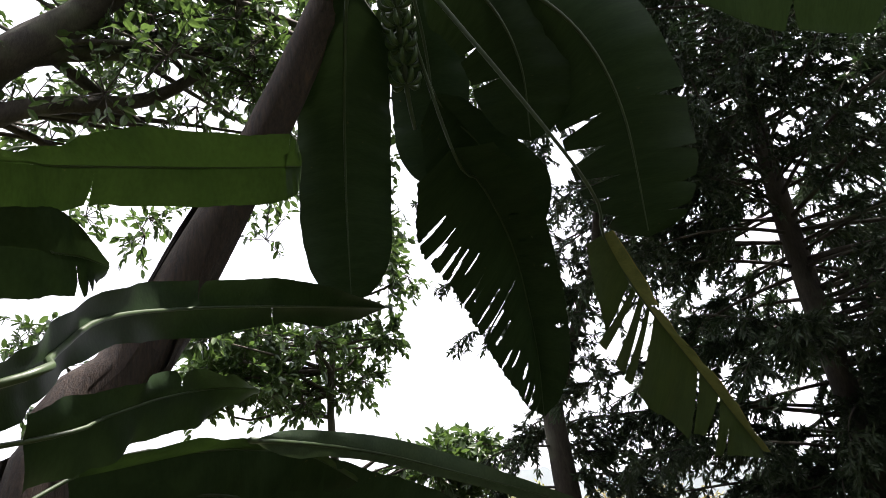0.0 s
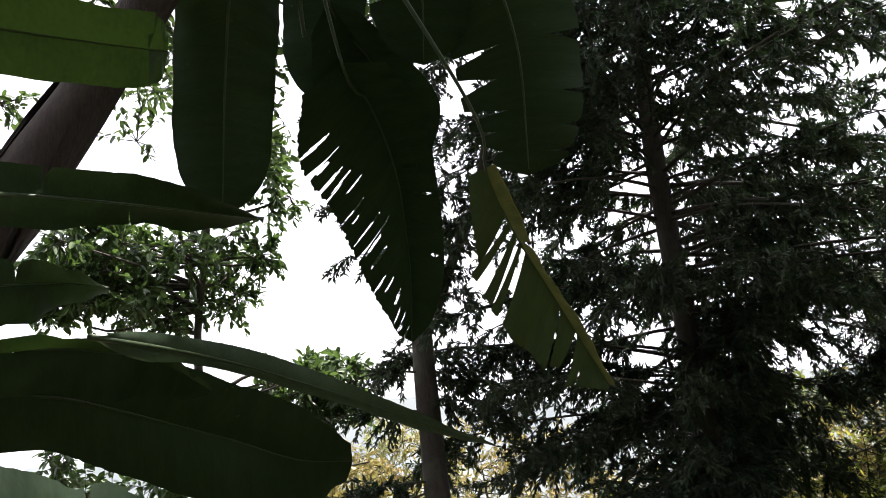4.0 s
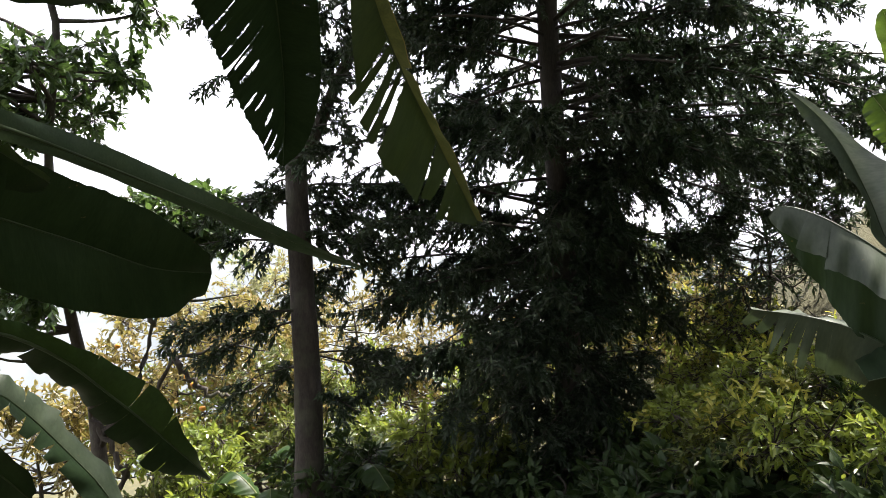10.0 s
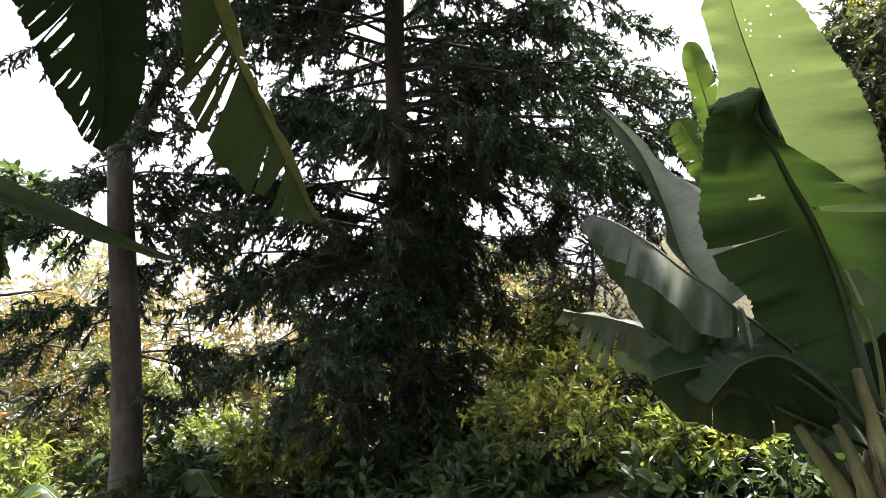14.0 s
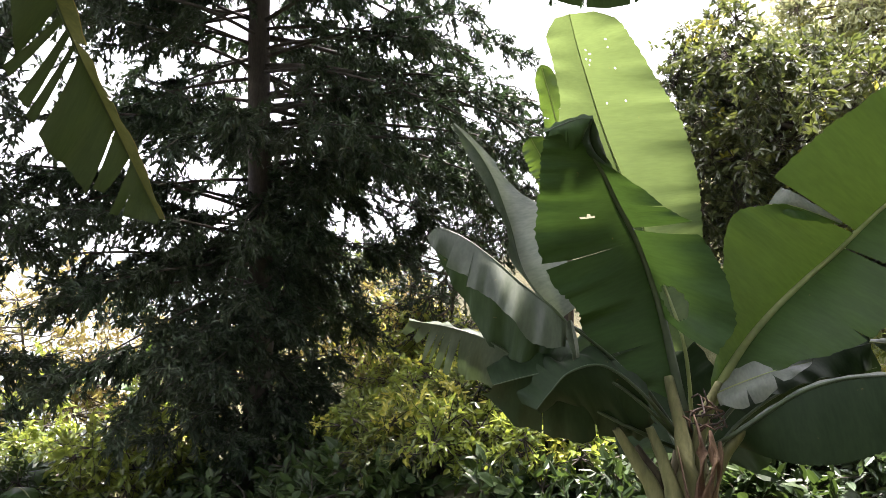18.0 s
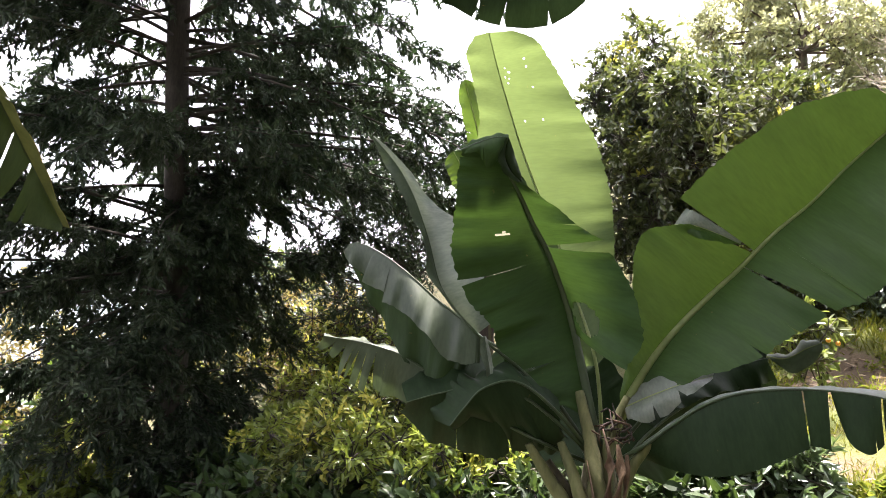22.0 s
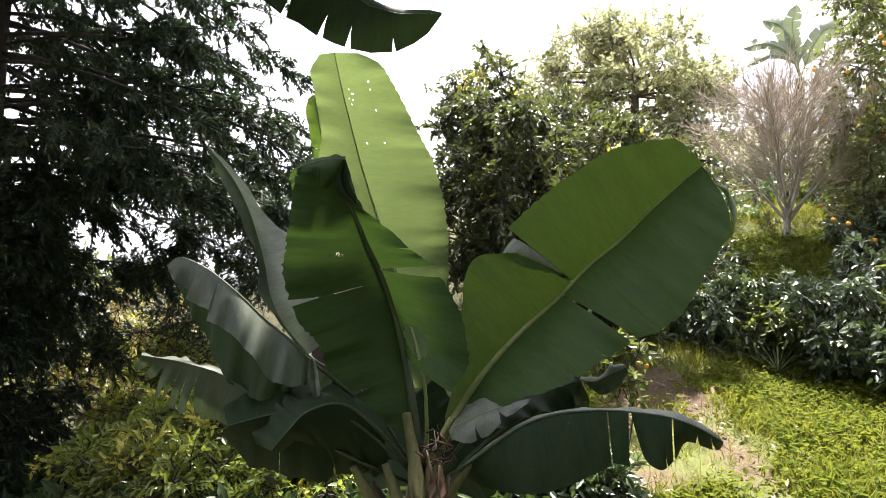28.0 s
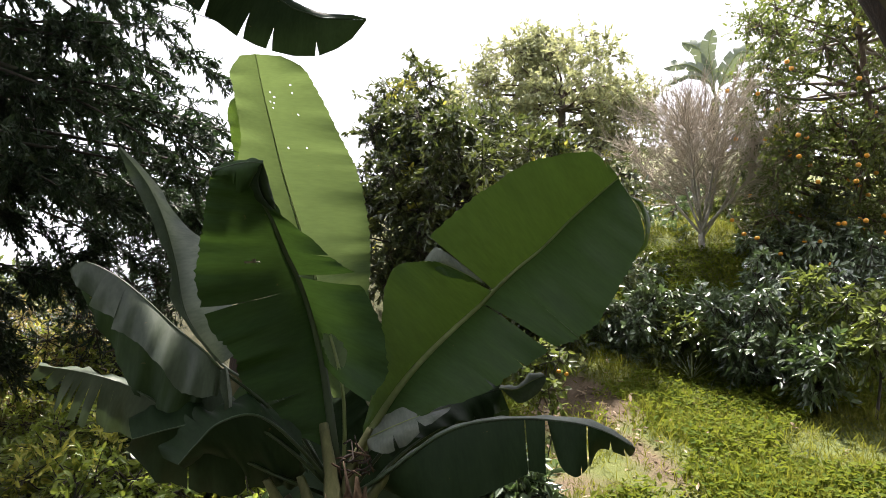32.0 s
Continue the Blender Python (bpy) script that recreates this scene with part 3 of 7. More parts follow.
def draped_leaf(plant, stalk, mid, left, right, mats, rib=0.012, ribmat=None, label="", bow=0.03, ripple=0.006, seed=1, tears=(), holes=(), across=12, steps=10):
    """A broad leaf spanned between its midrib and its two margins. left, right: pieces of the blade, each a run of (place along the midrib, margin point).
    tears: (side, place, depth, gap); holes: (side, place, share across, half length, half share). mats: one material for each side."""
    rng = np.random.default_rng(seed)
    mid = under(plant, mid)
    mu = np.arange(len(mid), dtype=float)
    vs, fs, uvs, slot, count = [], [], [], [], 0
    for sgn, pieces in ((-1, left), (1, right)):
        ph = rng.uniform(0, 6.28, 5)
        for piece in pieces:
            pu, pe = [q[0] for q in piece], under(plant, [q[1] for q in piece])
            cuts = sorted([c for c in tears if c[0] == sgn and pu[0] < c[1] < pu[-1]], key=lambda c: c[1])
            bounds = [(pu[0], 0.0, 0.0)] + [c[1:4] for c in cuts] + [(pu[-1], 0.0, 0.0)]
            lift = 0.0
            for q in range(len(bounds) - 1):
                (u0, d0, g0), (u1, d1, g1) = bounds[q], bounds[q + 1]
                m = max(4, int(round((u1 - u0) * steps)))
                s = np.linspace(0, 1, across)[None, :]
                k = np.linspace(0, 1, m)[:, None]
                lo = u0 + (g0 * np.clip((s - 1 + d0) / d0, 0, 1) if d0 else 0 * s)
                hi = u1 - (g1 * np.clip((s - 1 + d1) / d1, 0, 1) if d1 else 0 * s)
                u = lo + (hi - lo) * k
                a, b = glide(mu, mid, u), glide(pu, pe, u)
                along = glide(mu, mid, np.clip(u + 0.05, 0, mu[-1])) - glide(mu, mid, np.clip(u - 0.05, 0, mu[-1]))
                side = b - a
                width = np.linalg.norm(side, axis=-1, keepdims=True)
                face = unit(np.cross(side, along) * sgn)
                wave = ripple * s ** 1.3 * (np.sin(u * 4.1 + ph[0] + 1.2 * s) + 0.7 * np.sin(u * 8.3 + ph[1] - s) + 0.22 * np.sin(u * 15 + ph[2]))
                ragged = 1 + 0.010 * np.sin(u * 29 + ph[4]) + 0.008 * np.sin(u * 61 + ph[0])
                pos = a + side * (s * ragged)[..., None] + face * (4 * s * (1 - s) * bow)[..., None] * width + face * (wave + lift * s ** 2)[..., None]
                lift = rng.uniform(-1, 1) * 2.2 * ripple
                vs.append(pos.reshape(-1, 3))
                span = float(np.linalg.norm(mid[-1] - mid[0])) / max(1.0, mu[-1])
                uvs.append(np.stack([u * span, sgn * s * np.ones_like(u) * 0.97], -1).reshape(-1, 2))
                i, j = np.arange(m - 1)[:, None] * across, np.arange(across - 1)[None]
                f = np.stack([i + j, i + j + 1, i + across + j + 1, i + across + j], -1).reshape(-1, 4)
                if holes:
                    uc, sc = u.reshape(-1)[f].mean(1), np.broadcast_to(s, u.shape).reshape(-1)[f].mean(1)
                    keep = np.ones(len(f), dtype=bool)
                    for h in holes:
                        if h[0] == sgn:
                            keep &= ((uc - h[1]) / h[3]) ** 2 + ((sc - h[2]) / h[4]) ** 2 > 1
                    f = f[keep]
                fs.append((f if sgn > 0 else f[:, ::-1]) + count)
                slot.append(np.full(len(f), 0 if sgn < 0 else 1, dtype=np.int32))
                count += m * across
    me = mesh_of("leaf", np.vstack(vs), np.vstack(fs), mats[0], np.vstack(uvs))
    if mats[1] is not mats[0]:
        me.materials.append(mats[1])
        me.polygons.foreach_set("material_index", np.concatenate(slot))
    leaf = part("leaf", me, plant, label)
    line = np.vstack([under(plant, stalk), mid]) if len(stalk) else mid
    line, _ = spline(line, 40)
    r = rib * (1.3 - 1.1 * np.linspace(0, 1, 40) ** 0.8)
    part("midrib", tube_mesh("midrib", line, r, ribmat or M_MIDRIB, 7), leaf, "pale fleshy midrib and stalk")
    return leaf


def tears(side, places, depth=0.7, gap=0.006, droop=6.0, seed=1):
    rng = np.random.default_rng(seed)
    return [(side, p, float(np.clip(depth * rng.uniform(0.6, 1.25), 0.1, 0.97)), gap * rng.uniform(0.6, 1.6), droop * rng.uniform(-1, 1)) for p in places]


def pseudostem(plant, points, radii, mat=None, seed=1, husks=5):
    """A stem of overlapping leaf sheaths with loose dry ones."""
    pts = under(plant, points)
    line, length = spline(pts, 40)
    r = np.interp(np.linspace(0, 1, 40), np.linspace(0, 1, len(radii)), radii)
    part("pseudostem", tube_mesh("pseudostem", line, r, mat or M_PSEUDO, 20, rough=0.012, seed=seed), plant)
    rng = np.random.default_rng(seed)
    for k in range(husks):
        i0 = int(rng.integers(0, 22))
        i1 = min(39, i0 + int(rng.integers(9, 18)))
        turn = rng.uniform(0, 6.28)
        seg = line[i0:i1 + 1]
        m = len(seg)
        t = unit(np.gradient(seg, axis=0))
        a = unit(np.cross(t, np.array([0.3, 0.2, 1.0])))
        b = np.cross(t, a)
        span = rng.uniform(0.5, 1.0)
        th = turn + np.linspace(-span, span, 9)[None, :] * (1 - 0.55 * np.linspace(0, 1, m)[:, None] ** 2)
        peel = 1.03 + 0.22 * np.linspace(0, 1, m)[:, None] ** 3 + 0.05 * np.abs(np.linspace(-1, 1, 9))[None, :] + 0.02 * rng.standard_normal((m, 9))
        rr = r[i0:i1 + 1][:, None] * peel
        v = (seg[:, None] + a[:, None] * (np.cos(th) * rr)[..., None] + b[:, None] * (np.sin(th) * rr)[..., None]).reshape(-1, 3)
        i = np.arange(m - 1)[:, None] * 9
        j = np.arange(8)[None]
        f = np.stack([i + j, i + j + 1, i + 9 + j + 1, i + 9 + j], -1).reshape(-1, 4)
        part("dry_sheath", mesh_of("dry_sheath", v, f, M_SHEATH), plant, "peeling dry brown leaf sheath")
    return line


# ---- trees and shrubs ----
def twig_cloud(rng, centers, radii, twigs, per_twig, length, width, droop=0.25, shape="oval", spread=0.9, along=0.25):
    """Leaves on twigs that spray out of clump centres. Returns leaf arrays and twig lines."""
    c = np.repeat(np.asarray(centers, dtype=float), twigs, axis=0)
    R = np.repeat(np.broadcast_to(np.asarray(radii, dtype=float), np.asarray(centers).shape), twigs, axis=0)
    d = unit(rng.standard_normal(c.shape) + np.array([0, 0, 0.15]))
    reach = rng.uniform(0.45, 1.1, (len(c), 1))
    start = c + d * R * 0.12
    end = c + d * R * reach
    sag = R[:, 2:3] * droop * reach ** 2 * rng.uniform(0.3, 1.2, (len(c), 1))
    k = np.tile(np.linspace(along, 1.0, per_twig), (len(c), 1)) + rng.uniform(-0.05, 0.05, (len(c), per_twig))
    pos = start[:, None] + (end - start)[:, None] * k[..., None]
    pos[..., 2] -= (sag * k ** 2)
    td = unit(end - start)[:, None] * np.ones((1, per_twig, 1))
    ax = td * 0.7 + rng.standard_normal(pos.shape) * spread * 0.6
    ax[..., 2] -= droop
    nrm = rng.standard_normal(pos.shape) * 0.6 + np.array([0, 0, 1.0])
    n = pos.shape[0] * per_twig
    L = length * rng.uniform(0.6, 1.25, n)
    W = width * (L / length) * rng.uniform(0.8, 1.2, n)
    lines = []
    for i in range(len(c)):
        e = end[i].copy()
        e[2] -= sag[i, 0]
        lines.append((np.stack([c[i], e]), np.array([0.006, 0.002])))
    return leaf_cloud(pos.reshape(-1, 3), ax.reshape(-1, 3), nrm.reshape(-1, 3), L, W, shape=shape), lines


def clump_points(rng, blobs):
    """Clump centres inside ellipsoids: (centre, radii, count)."""
    out = []
    for c, r, n in blobs:
        d = unit(rng.standard_normal((n, 3)))
        out.append(np.array(c) + d * np.array(r) * rng.uniform(0.25, 1.0, (n, 1)) ** 0.5)
    return np.vstack(out)


def broad_tree(name, trunk, radii, blobs, label, category, leafmat, bark, seed=1, clump=0.4, twigs=14, per_twig=11, length=0.09, width=0.04,
               droop=0.25, shape="oval", limb=0.028, fruit=0, flush_specks=0, group="", limbs=True, spread=0.9, share=1.0):
    """A tree or shrub: trunk line, limbs that reach the clumps, twigs and single leaves."""
    rng = np.random.default_rng(seed)
    base = tuple(trunk[0])
    tree = thing(name, base, label, category, group)
    line, _ = spline(under(tree, trunk), 30)
    r = np.interp(np.linspace(0, 1, 30), np.linspace(0, 1, len(radii)), radii)
    part("trunk", tube_mesh("trunk", line, r, bark, 12, rough=0.04, seed=seed), tree)
    centers = clump_points(rng, [(under(tree, c), rr, n) for c, rr, n in blobs])
    if limbs:
        lines = []
        for c in centers[rng.uniform(0, 1, len(centers)) < share]:
            far = np.linalg.norm(line - c, axis=1) + 1.2 * np.maximum(0, line[:, 2] - c[2] + 0.15)
            i = int(np.argmin(far))
            a = line[i]
            mid = a * 0.45 + c * 0.55 + rng.standard_normal(3) * 0.08 * np.linalg.norm(c - a) + np.array([0, 0, -0.05])
            pts, run = spline([a, mid, c], 9)
            w = min(limb * (0.5 + 0.5 * run), r[i] * 0.7)
            lines.append((pts, np.linspace(w, 0.005, 9)))
        big = sorted(lines, key=lambda q: -q[1][0])
        for p, w in big[:90]:
            part("branch", tube_mesh("branch", p, w, bark, 7, rough=0.05, seed=seed), tree)
        if big[90:]:
            v, f = joined_tubes(big[90:], 5)
            part("branch_spray", mesh_of("branch_spray", v, f, bark), tree)["kind"] = "stuff"
    (v, f), tw = twig_cloud(rng, centers, clump, twigs, per_twig, length, width, droop, shape, spread)
    part("crown", mesh_of("crown", v, f, leafmat, smooth=False), tree)
    v, f = joined_tubes(tw, 3)
    part("twig_spray", mesh_of("twig_spray", v, f, bark), tree)["kind"] = "stuff"
    # yellow clusters: young leaves on citrus trees, painted sun specks on slope shrubs
    if flush_specks:
        (v, f), _ = twig_cloud(rng, centers[rng.integers(0, len(centers), flush_specks)] + rng.standard_normal((flush_specks, 3)) * clump * 0.5 + [0, 0, clump * 0.3], clump * 0.5, 5, 6, length, width, 0.0, shape)
        part("young_leaves_and_specks", mesh_of("young_leaves_and_specks", v, f, M_LEAF_FLUSH_SPECK, smooth=False), tree, "yellow young leaves and painted sun specks")
    return tree, centers + np.array(base)


def fruit_mesh():
    bm = bmesh.new()
    bmesh.ops.create_uvsphere(bm, u_segments=12, v_segments=8, radius=1.0)
    for v in bm.verts:
        v.co.z *= 0.93
        if v.co.z > 0.85:
            v.co.z -= 0.06
    for f in bm.faces:
        f.smooth = True
    me = bpy.data.meshes.new("orange_fruit")
    bm.to_mesh(me)
    bm.free()
    me.materials.append(M_ORANGE)
    return me


FRUIT = fruit_mesh()


def hang_fruit(tree, places, size):
    for p in places:
        ob = part("orange_fruit", FRUIT, tree, "ripe orange fruit")
        ob.location = Vector(p) - tree.location
        ob.scale = (size, size, size)


def conifer(name, base, height, radius, trunk_r, seed, label, low=0.3, step=0.2, per=5, lean=(0, 0), top_power=0.75, leaf=0.070, wide=0.022, density=1.0, reach_floor=0.5, sag=0.25, spans=None):
    """A conifer: a straight trunk, tiers of boughs, sprays of narrow drooping leaves."""
    rng = np.random.default_rng(seed)
    tree = thing(name, base, label, "tree")
    n = 30
    z = np.linspace(0, height, n)
    line = np.stack([lean[0] * z / height + 0.03 * np.sin(z * 1.3), lean[1] * z / height + 0.03 * np.cos(z * 1.1), z], 1)
    part("trunk", tube_mesh("trunk", line, trunk_r * (1 - 0.8 * (z / height) ** 1.1) * (1 + 0.25 * np.exp(-z * 3)), M_BARK_DARK, 14, rough=0.03, seed=seed), tree)
    boughs, sprigs = [], []
    P, A, N, L, W = [], [], [], [], []
    h = low
    while h < height - 0.2:
        k = (h - low) / (height - low)
        for i in range(per):
            if spans is not None:
                ang, size = spans(rng, h)
                if size <= 0:
                    continue
            else:
                ang, size = rng.uniform(0, 6.283), 1.0
            reach = size * (radius * (1 - k) ** top_power * rng.uniform(0.62, 1.08) + 0.12) * (min(1, reach_floor + k * 3))
            out = np.array([math.cos(ang), math.sin(ang), 0.0])
            lift = rng.uniform(-0.2, 0.3) + 0.35 * k
            s = np.linspace(0, 1, 9)
            hz = h + rng.uniform(-0.1, 0.1)
            c = np.array([np.interp(hz, z, line[:, 0]), np.interp(hz, z, line[:, 1]), hz])
            pts = c + out * (reach * s)[:, None] + np.array([0, 0, 1.0]) * (reach * (lift * s - sag * s ** 2))[:, None]
            side = np.array([-out[1], out[0], 0])
            pts = pts + side * (0.12 * reach * np.sin(s * 3 + rng.uniform(0, 6)) * s)[:, None]
            boughs.append((pts, np.linspace(0.007 + 0.005 * reach, 0.003, 9)))
            m = max(5, int(reach * 16.5 * density * (1.5 if h < 3.2 else 1.05)))
            tufts = rng.uniform(0.2, 1.0, 2 + int(reach * 2.6))
            for j in range(m):
                q = float(np.clip(tufts[int(rng.integers(0, len(tufts)))] + rng.normal(0, 0.07), 0.08, 1.0))
                p0 = np.array([np.interp(q, s, pts[:, x]) for x in range(3)])
                sd = (1 if j % 2 else -1)
                d = unit(out * rng.uniform(0.2, 1.0) + side * sd * rng.uniform(0.3, 1.0) + np.array([0, 0, rng.uniform(-0.9, 0.6)]))
                ln = rng.uniform(0.16, 0.42) * (1.1 - 0.45 * q)
                e = p0 + d * ln + np.array([0, 0, -0.35 * ln])
                md = (p0 + e) / 2 + np.array([0, 0, 0.06 * ln])
                sprigs.append((np.stack([p0, md, e]), np.array([0.005, 0.004, 0.002])))
                cnt = int(ln * 150)
                kk = rng.uniform(0.05, 1.0, cnt)[:, None]
                pos = p0 * (1 - kk) ** 2 + 2 * md * kk * (1 - kk) + e * kk ** 2
                ax = d * 0.7 + rng.standard_normal((cnt, 3)) * 0.5 + np.array([0, 0, -0.35])
                P.append(pos)
                A.append(ax)
                N.append(rng.standard_normal((cnt, 3)) * 0.5 + np.array([0, 0, 1.0]))
                L.append(leaf * rng.uniform(0.6, 1.3, cnt))
                W.append(wide * rng.uniform(0.8, 1.3, cnt))
        h += step * rng.uniform(0.7, 1.3)
    big = sorted(boughs, key=lambda b: -b[1][0])
    for p, w in big[:290]:
        part("bough", tube_mesh("bough", p, w, M_BARK_DARK, 6), tree)
    if big[290:]:
        v, f = joined_tubes(big[290:], 5)
        part("bough_spray", mesh_of("bough_spray", v, f, M_BARK_DARK), tree)["kind"] = "stuff"
    v, f = joined_tubes(sprigs, 3)
    part("twig_spray", mesh_of("twig_spray", v, f, M_SPRIG), tree)["kind"] = "stuff"
    v, f = leaf_cloud(np.vstack(P), np.vstack(A), np.vstack(N), np.concatenate(L), np.concatenate(W), 0.3, "thin", 0.1)
    part("crown", mesh_of("crown", v, f, M_NEEDLE, smooth=False), tree)
    return tree


# ---- ground ----
EX, EY = 0.899, 0.438          # the lawn's uphill line


def terrain(x, y):
    x, y = np.asarray(x, dtype=float), np.asarray(y, dtype=float)
    s, l = np.clip(EX * x + EY * y, -200, 200), np.clip(-EY * x + EX * y, -200, 200)
    sc = np.clip(s, -6, 60)
    lawn = -0.10 + 0.03 * np.clip(sc, -6, 9) + 0.013 * np.clip(sc, 0, 9) ** 2
    bank = 1.45 / (1 + np.exp(-(s - 8.4) * 2.2)) + 0.28 * np.clip(s - 9.0, 0, 40)
    fade = 1 / (1 + np.exp((l - 3.5) * 0.9))
    soft = np.log1p(np.exp((l - 1.0) * 1.3)) / 1.3
    drop = 0.31 * np.minimum(soft, 170) + 0.12 * np.clip(-s - 2, 0, 30)
    rough = 0.035 * np.sin(x * 2.1 + 0.7 * y) + 0.03 * np.sin(y * 2.7 - x * 1.3 + 1) + 0.015 * np.sin(x * 6.1 + y * 5.3)
    return lawn + bank * fade - drop + rough


def bareness(x, y):
    s, l = np.clip(EX * x + EY * y, -200, 200), np.clip(-EY * x + EX * y, -200, 200)
    path = np.exp(-((l - PATH_LINE[0] - PATH_LINE[1] * (s - 4.0) - 0.06 * np.sin(s * 2.3)) / 0.2) ** 2) * 0.75 * (s < 6.5)
    patch = np.exp(-((x - PATCH[0]) / 0.75) ** 2 - ((y - PATCH[1]) / 0.32) ** 2) * 1.1
    spot = np.exp(-((x - SPOT[0]) / 0.4) ** 2 - ((y - SPOT[1]) / 0.26) ** 2) * 1.2
    return np.clip(path + patch + spot, 0, 1)


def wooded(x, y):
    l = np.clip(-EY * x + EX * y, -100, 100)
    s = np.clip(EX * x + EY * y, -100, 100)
    # second term: unseen ground by the walk, darkened to cut bounced light
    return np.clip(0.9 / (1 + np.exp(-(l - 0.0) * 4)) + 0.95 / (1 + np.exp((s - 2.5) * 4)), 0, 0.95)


PATCH, SPOT = (6.538, 1.478), (4.890, 1.176)
PATH_LINE = (-1.827, -0.079)          # the worn strip: place across the lawn at s = 4, and its slant


def build_ground():
    # one sheet: fine near the walk, coarse towards the horizon
    k = np.linspace(-1, 1, 221)
    line = np.sinh(k * 6.2) / math.sinh(6.2) * 2200
    gx, gy = np.meshgrid(line + 2.5, line + 2.0)
    gz = terrain(gx, gy)
    i, j = np.meshgrid(np.arange(220), np.arange(220))
    a = (j * 221 + i).ravel()
    f = np.stack([a, a + 1, a + 222, a + 221], 1)
    me = mesh_of("ground", np.stack([gx.ravel(), gy.ravel(), gz.ravel()], 1), f, M_GROUND)
    at = me.attributes.new("bare", "FLOAT", "POINT")
    at.data.foreach_set("value", bareness(gx, gy).ravel().astype(np.float32))
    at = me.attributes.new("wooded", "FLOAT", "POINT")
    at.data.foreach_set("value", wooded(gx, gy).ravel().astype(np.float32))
    ob = new("ground", me)
    tagged(ob, "sloping ground with turf, worn path and red earth", "ground", kind="structure")


def build_hills():
    rng = np.random.default_rng(5)
    n = 160
    ang = np.linspace(radians(-75), radians(60), n)
    ridge = 2.0 + 9 * np.sin(ang * 2.3 + 1) + 5 * np.sin(ang * 7 + 2) + 2 * np.sin(ang * 23)
    rows = []
    for k, r in ((0, 190), (0.35, 240), (0.7, 290), (1.0, 330)):
        rows.append(np.stack([np.sin(ang) * r, np.cos(ang) * r, -60 + (60 + ridge) * k + rng.standard_normal(n) * 0.8], 1))
    v = np.vstack(rows)
    i, j = np.meshgrid(np.arange(n - 1), np.arange(3))
    a = (j * n + i).ravel()
    me = mesh_of("far_hills", v, np.stack([a, a + 1, a + n + 1, a + n], 1), M_HILL_HAZED)
    tagged(new("far_hills", me), "wooded hillside across the valley with mist put into its grey-blue colour", "hill", kind="structure")


build_ground()
build_hills()


def on_ground(x, y):
    return (x, y, float(terrain(x, y)))


# ---- the large ensete on the lawn's edge ----
def build_ensete():
    foot = (2.885, 1.444, 0.565)
    gx, gy, gz = on_ground(foot[0], foot[1])
    plant = thing("ensete_plant", (gx, gy, gz), "broad-leaved green banana plant with short stem beside the lawn", "banana plant")
    crown = (2.909, 1.465, 0.674)
    heart = (2.903, 1.440, 0.640)
    pseudostem(plant, [(gx, gy, gz - 0.05), (gx, gy, gz + 0.25), crown], [0.15, 0.11, 0.06], M_PSEUDO, 3, 6)
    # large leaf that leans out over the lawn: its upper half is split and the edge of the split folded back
    # lit upper and shaded lower half are painted with two materials
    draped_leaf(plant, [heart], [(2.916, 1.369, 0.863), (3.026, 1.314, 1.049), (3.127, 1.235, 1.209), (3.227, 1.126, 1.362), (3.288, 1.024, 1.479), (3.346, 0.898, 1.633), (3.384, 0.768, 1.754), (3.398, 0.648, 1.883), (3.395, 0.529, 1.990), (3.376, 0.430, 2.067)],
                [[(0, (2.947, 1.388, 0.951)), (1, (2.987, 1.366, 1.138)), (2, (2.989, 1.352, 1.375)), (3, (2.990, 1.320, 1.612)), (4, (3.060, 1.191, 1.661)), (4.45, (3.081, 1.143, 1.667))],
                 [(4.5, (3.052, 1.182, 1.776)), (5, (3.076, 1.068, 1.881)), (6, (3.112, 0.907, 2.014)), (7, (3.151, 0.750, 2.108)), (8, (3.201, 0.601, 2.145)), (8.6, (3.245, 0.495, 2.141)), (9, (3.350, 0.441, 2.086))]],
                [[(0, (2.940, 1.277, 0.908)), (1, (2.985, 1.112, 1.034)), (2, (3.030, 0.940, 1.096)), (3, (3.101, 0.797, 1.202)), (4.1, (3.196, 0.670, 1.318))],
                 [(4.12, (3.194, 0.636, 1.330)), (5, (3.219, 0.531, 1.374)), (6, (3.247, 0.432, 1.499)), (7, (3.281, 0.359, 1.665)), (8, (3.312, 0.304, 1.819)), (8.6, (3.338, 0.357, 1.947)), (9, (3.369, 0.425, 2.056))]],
                (M_BANANA_BRIGHT, M_BANANA_SHADED_HALF), 0.021, None, "broad bright green leaf with a split upper half", 0.05, 0.008, 11,
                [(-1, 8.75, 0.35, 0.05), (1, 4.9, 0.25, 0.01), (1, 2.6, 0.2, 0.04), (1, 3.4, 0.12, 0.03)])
    draped_leaf(plant, [], [(3.092, 1.216, 1.664), (3.105, 1.138, 1.660), (3.163, 1.058, 1.625), (3.250, 1.002, 1.587)], [[(0, (3.126, 1.176, 1.735)), (1, (3.106, 1.125, 1.713)), (2, (3.158, 1.063, 1.664)), (3, (3.251, 0.999, 1.597))]],
                [[(0, (3.095, 1.212, 1.654)), (1, (3.100, 1.108, 1.604)), (2, (3.150, 1.040, 1.591)), (3, (3.240, 1.000, 1.582))]], (M_BANANA_PALE, M_BANANA_BRIGHT), 0.003, None, "pale folded-back edge of the split leaf", 0.1, 0.004, 20)
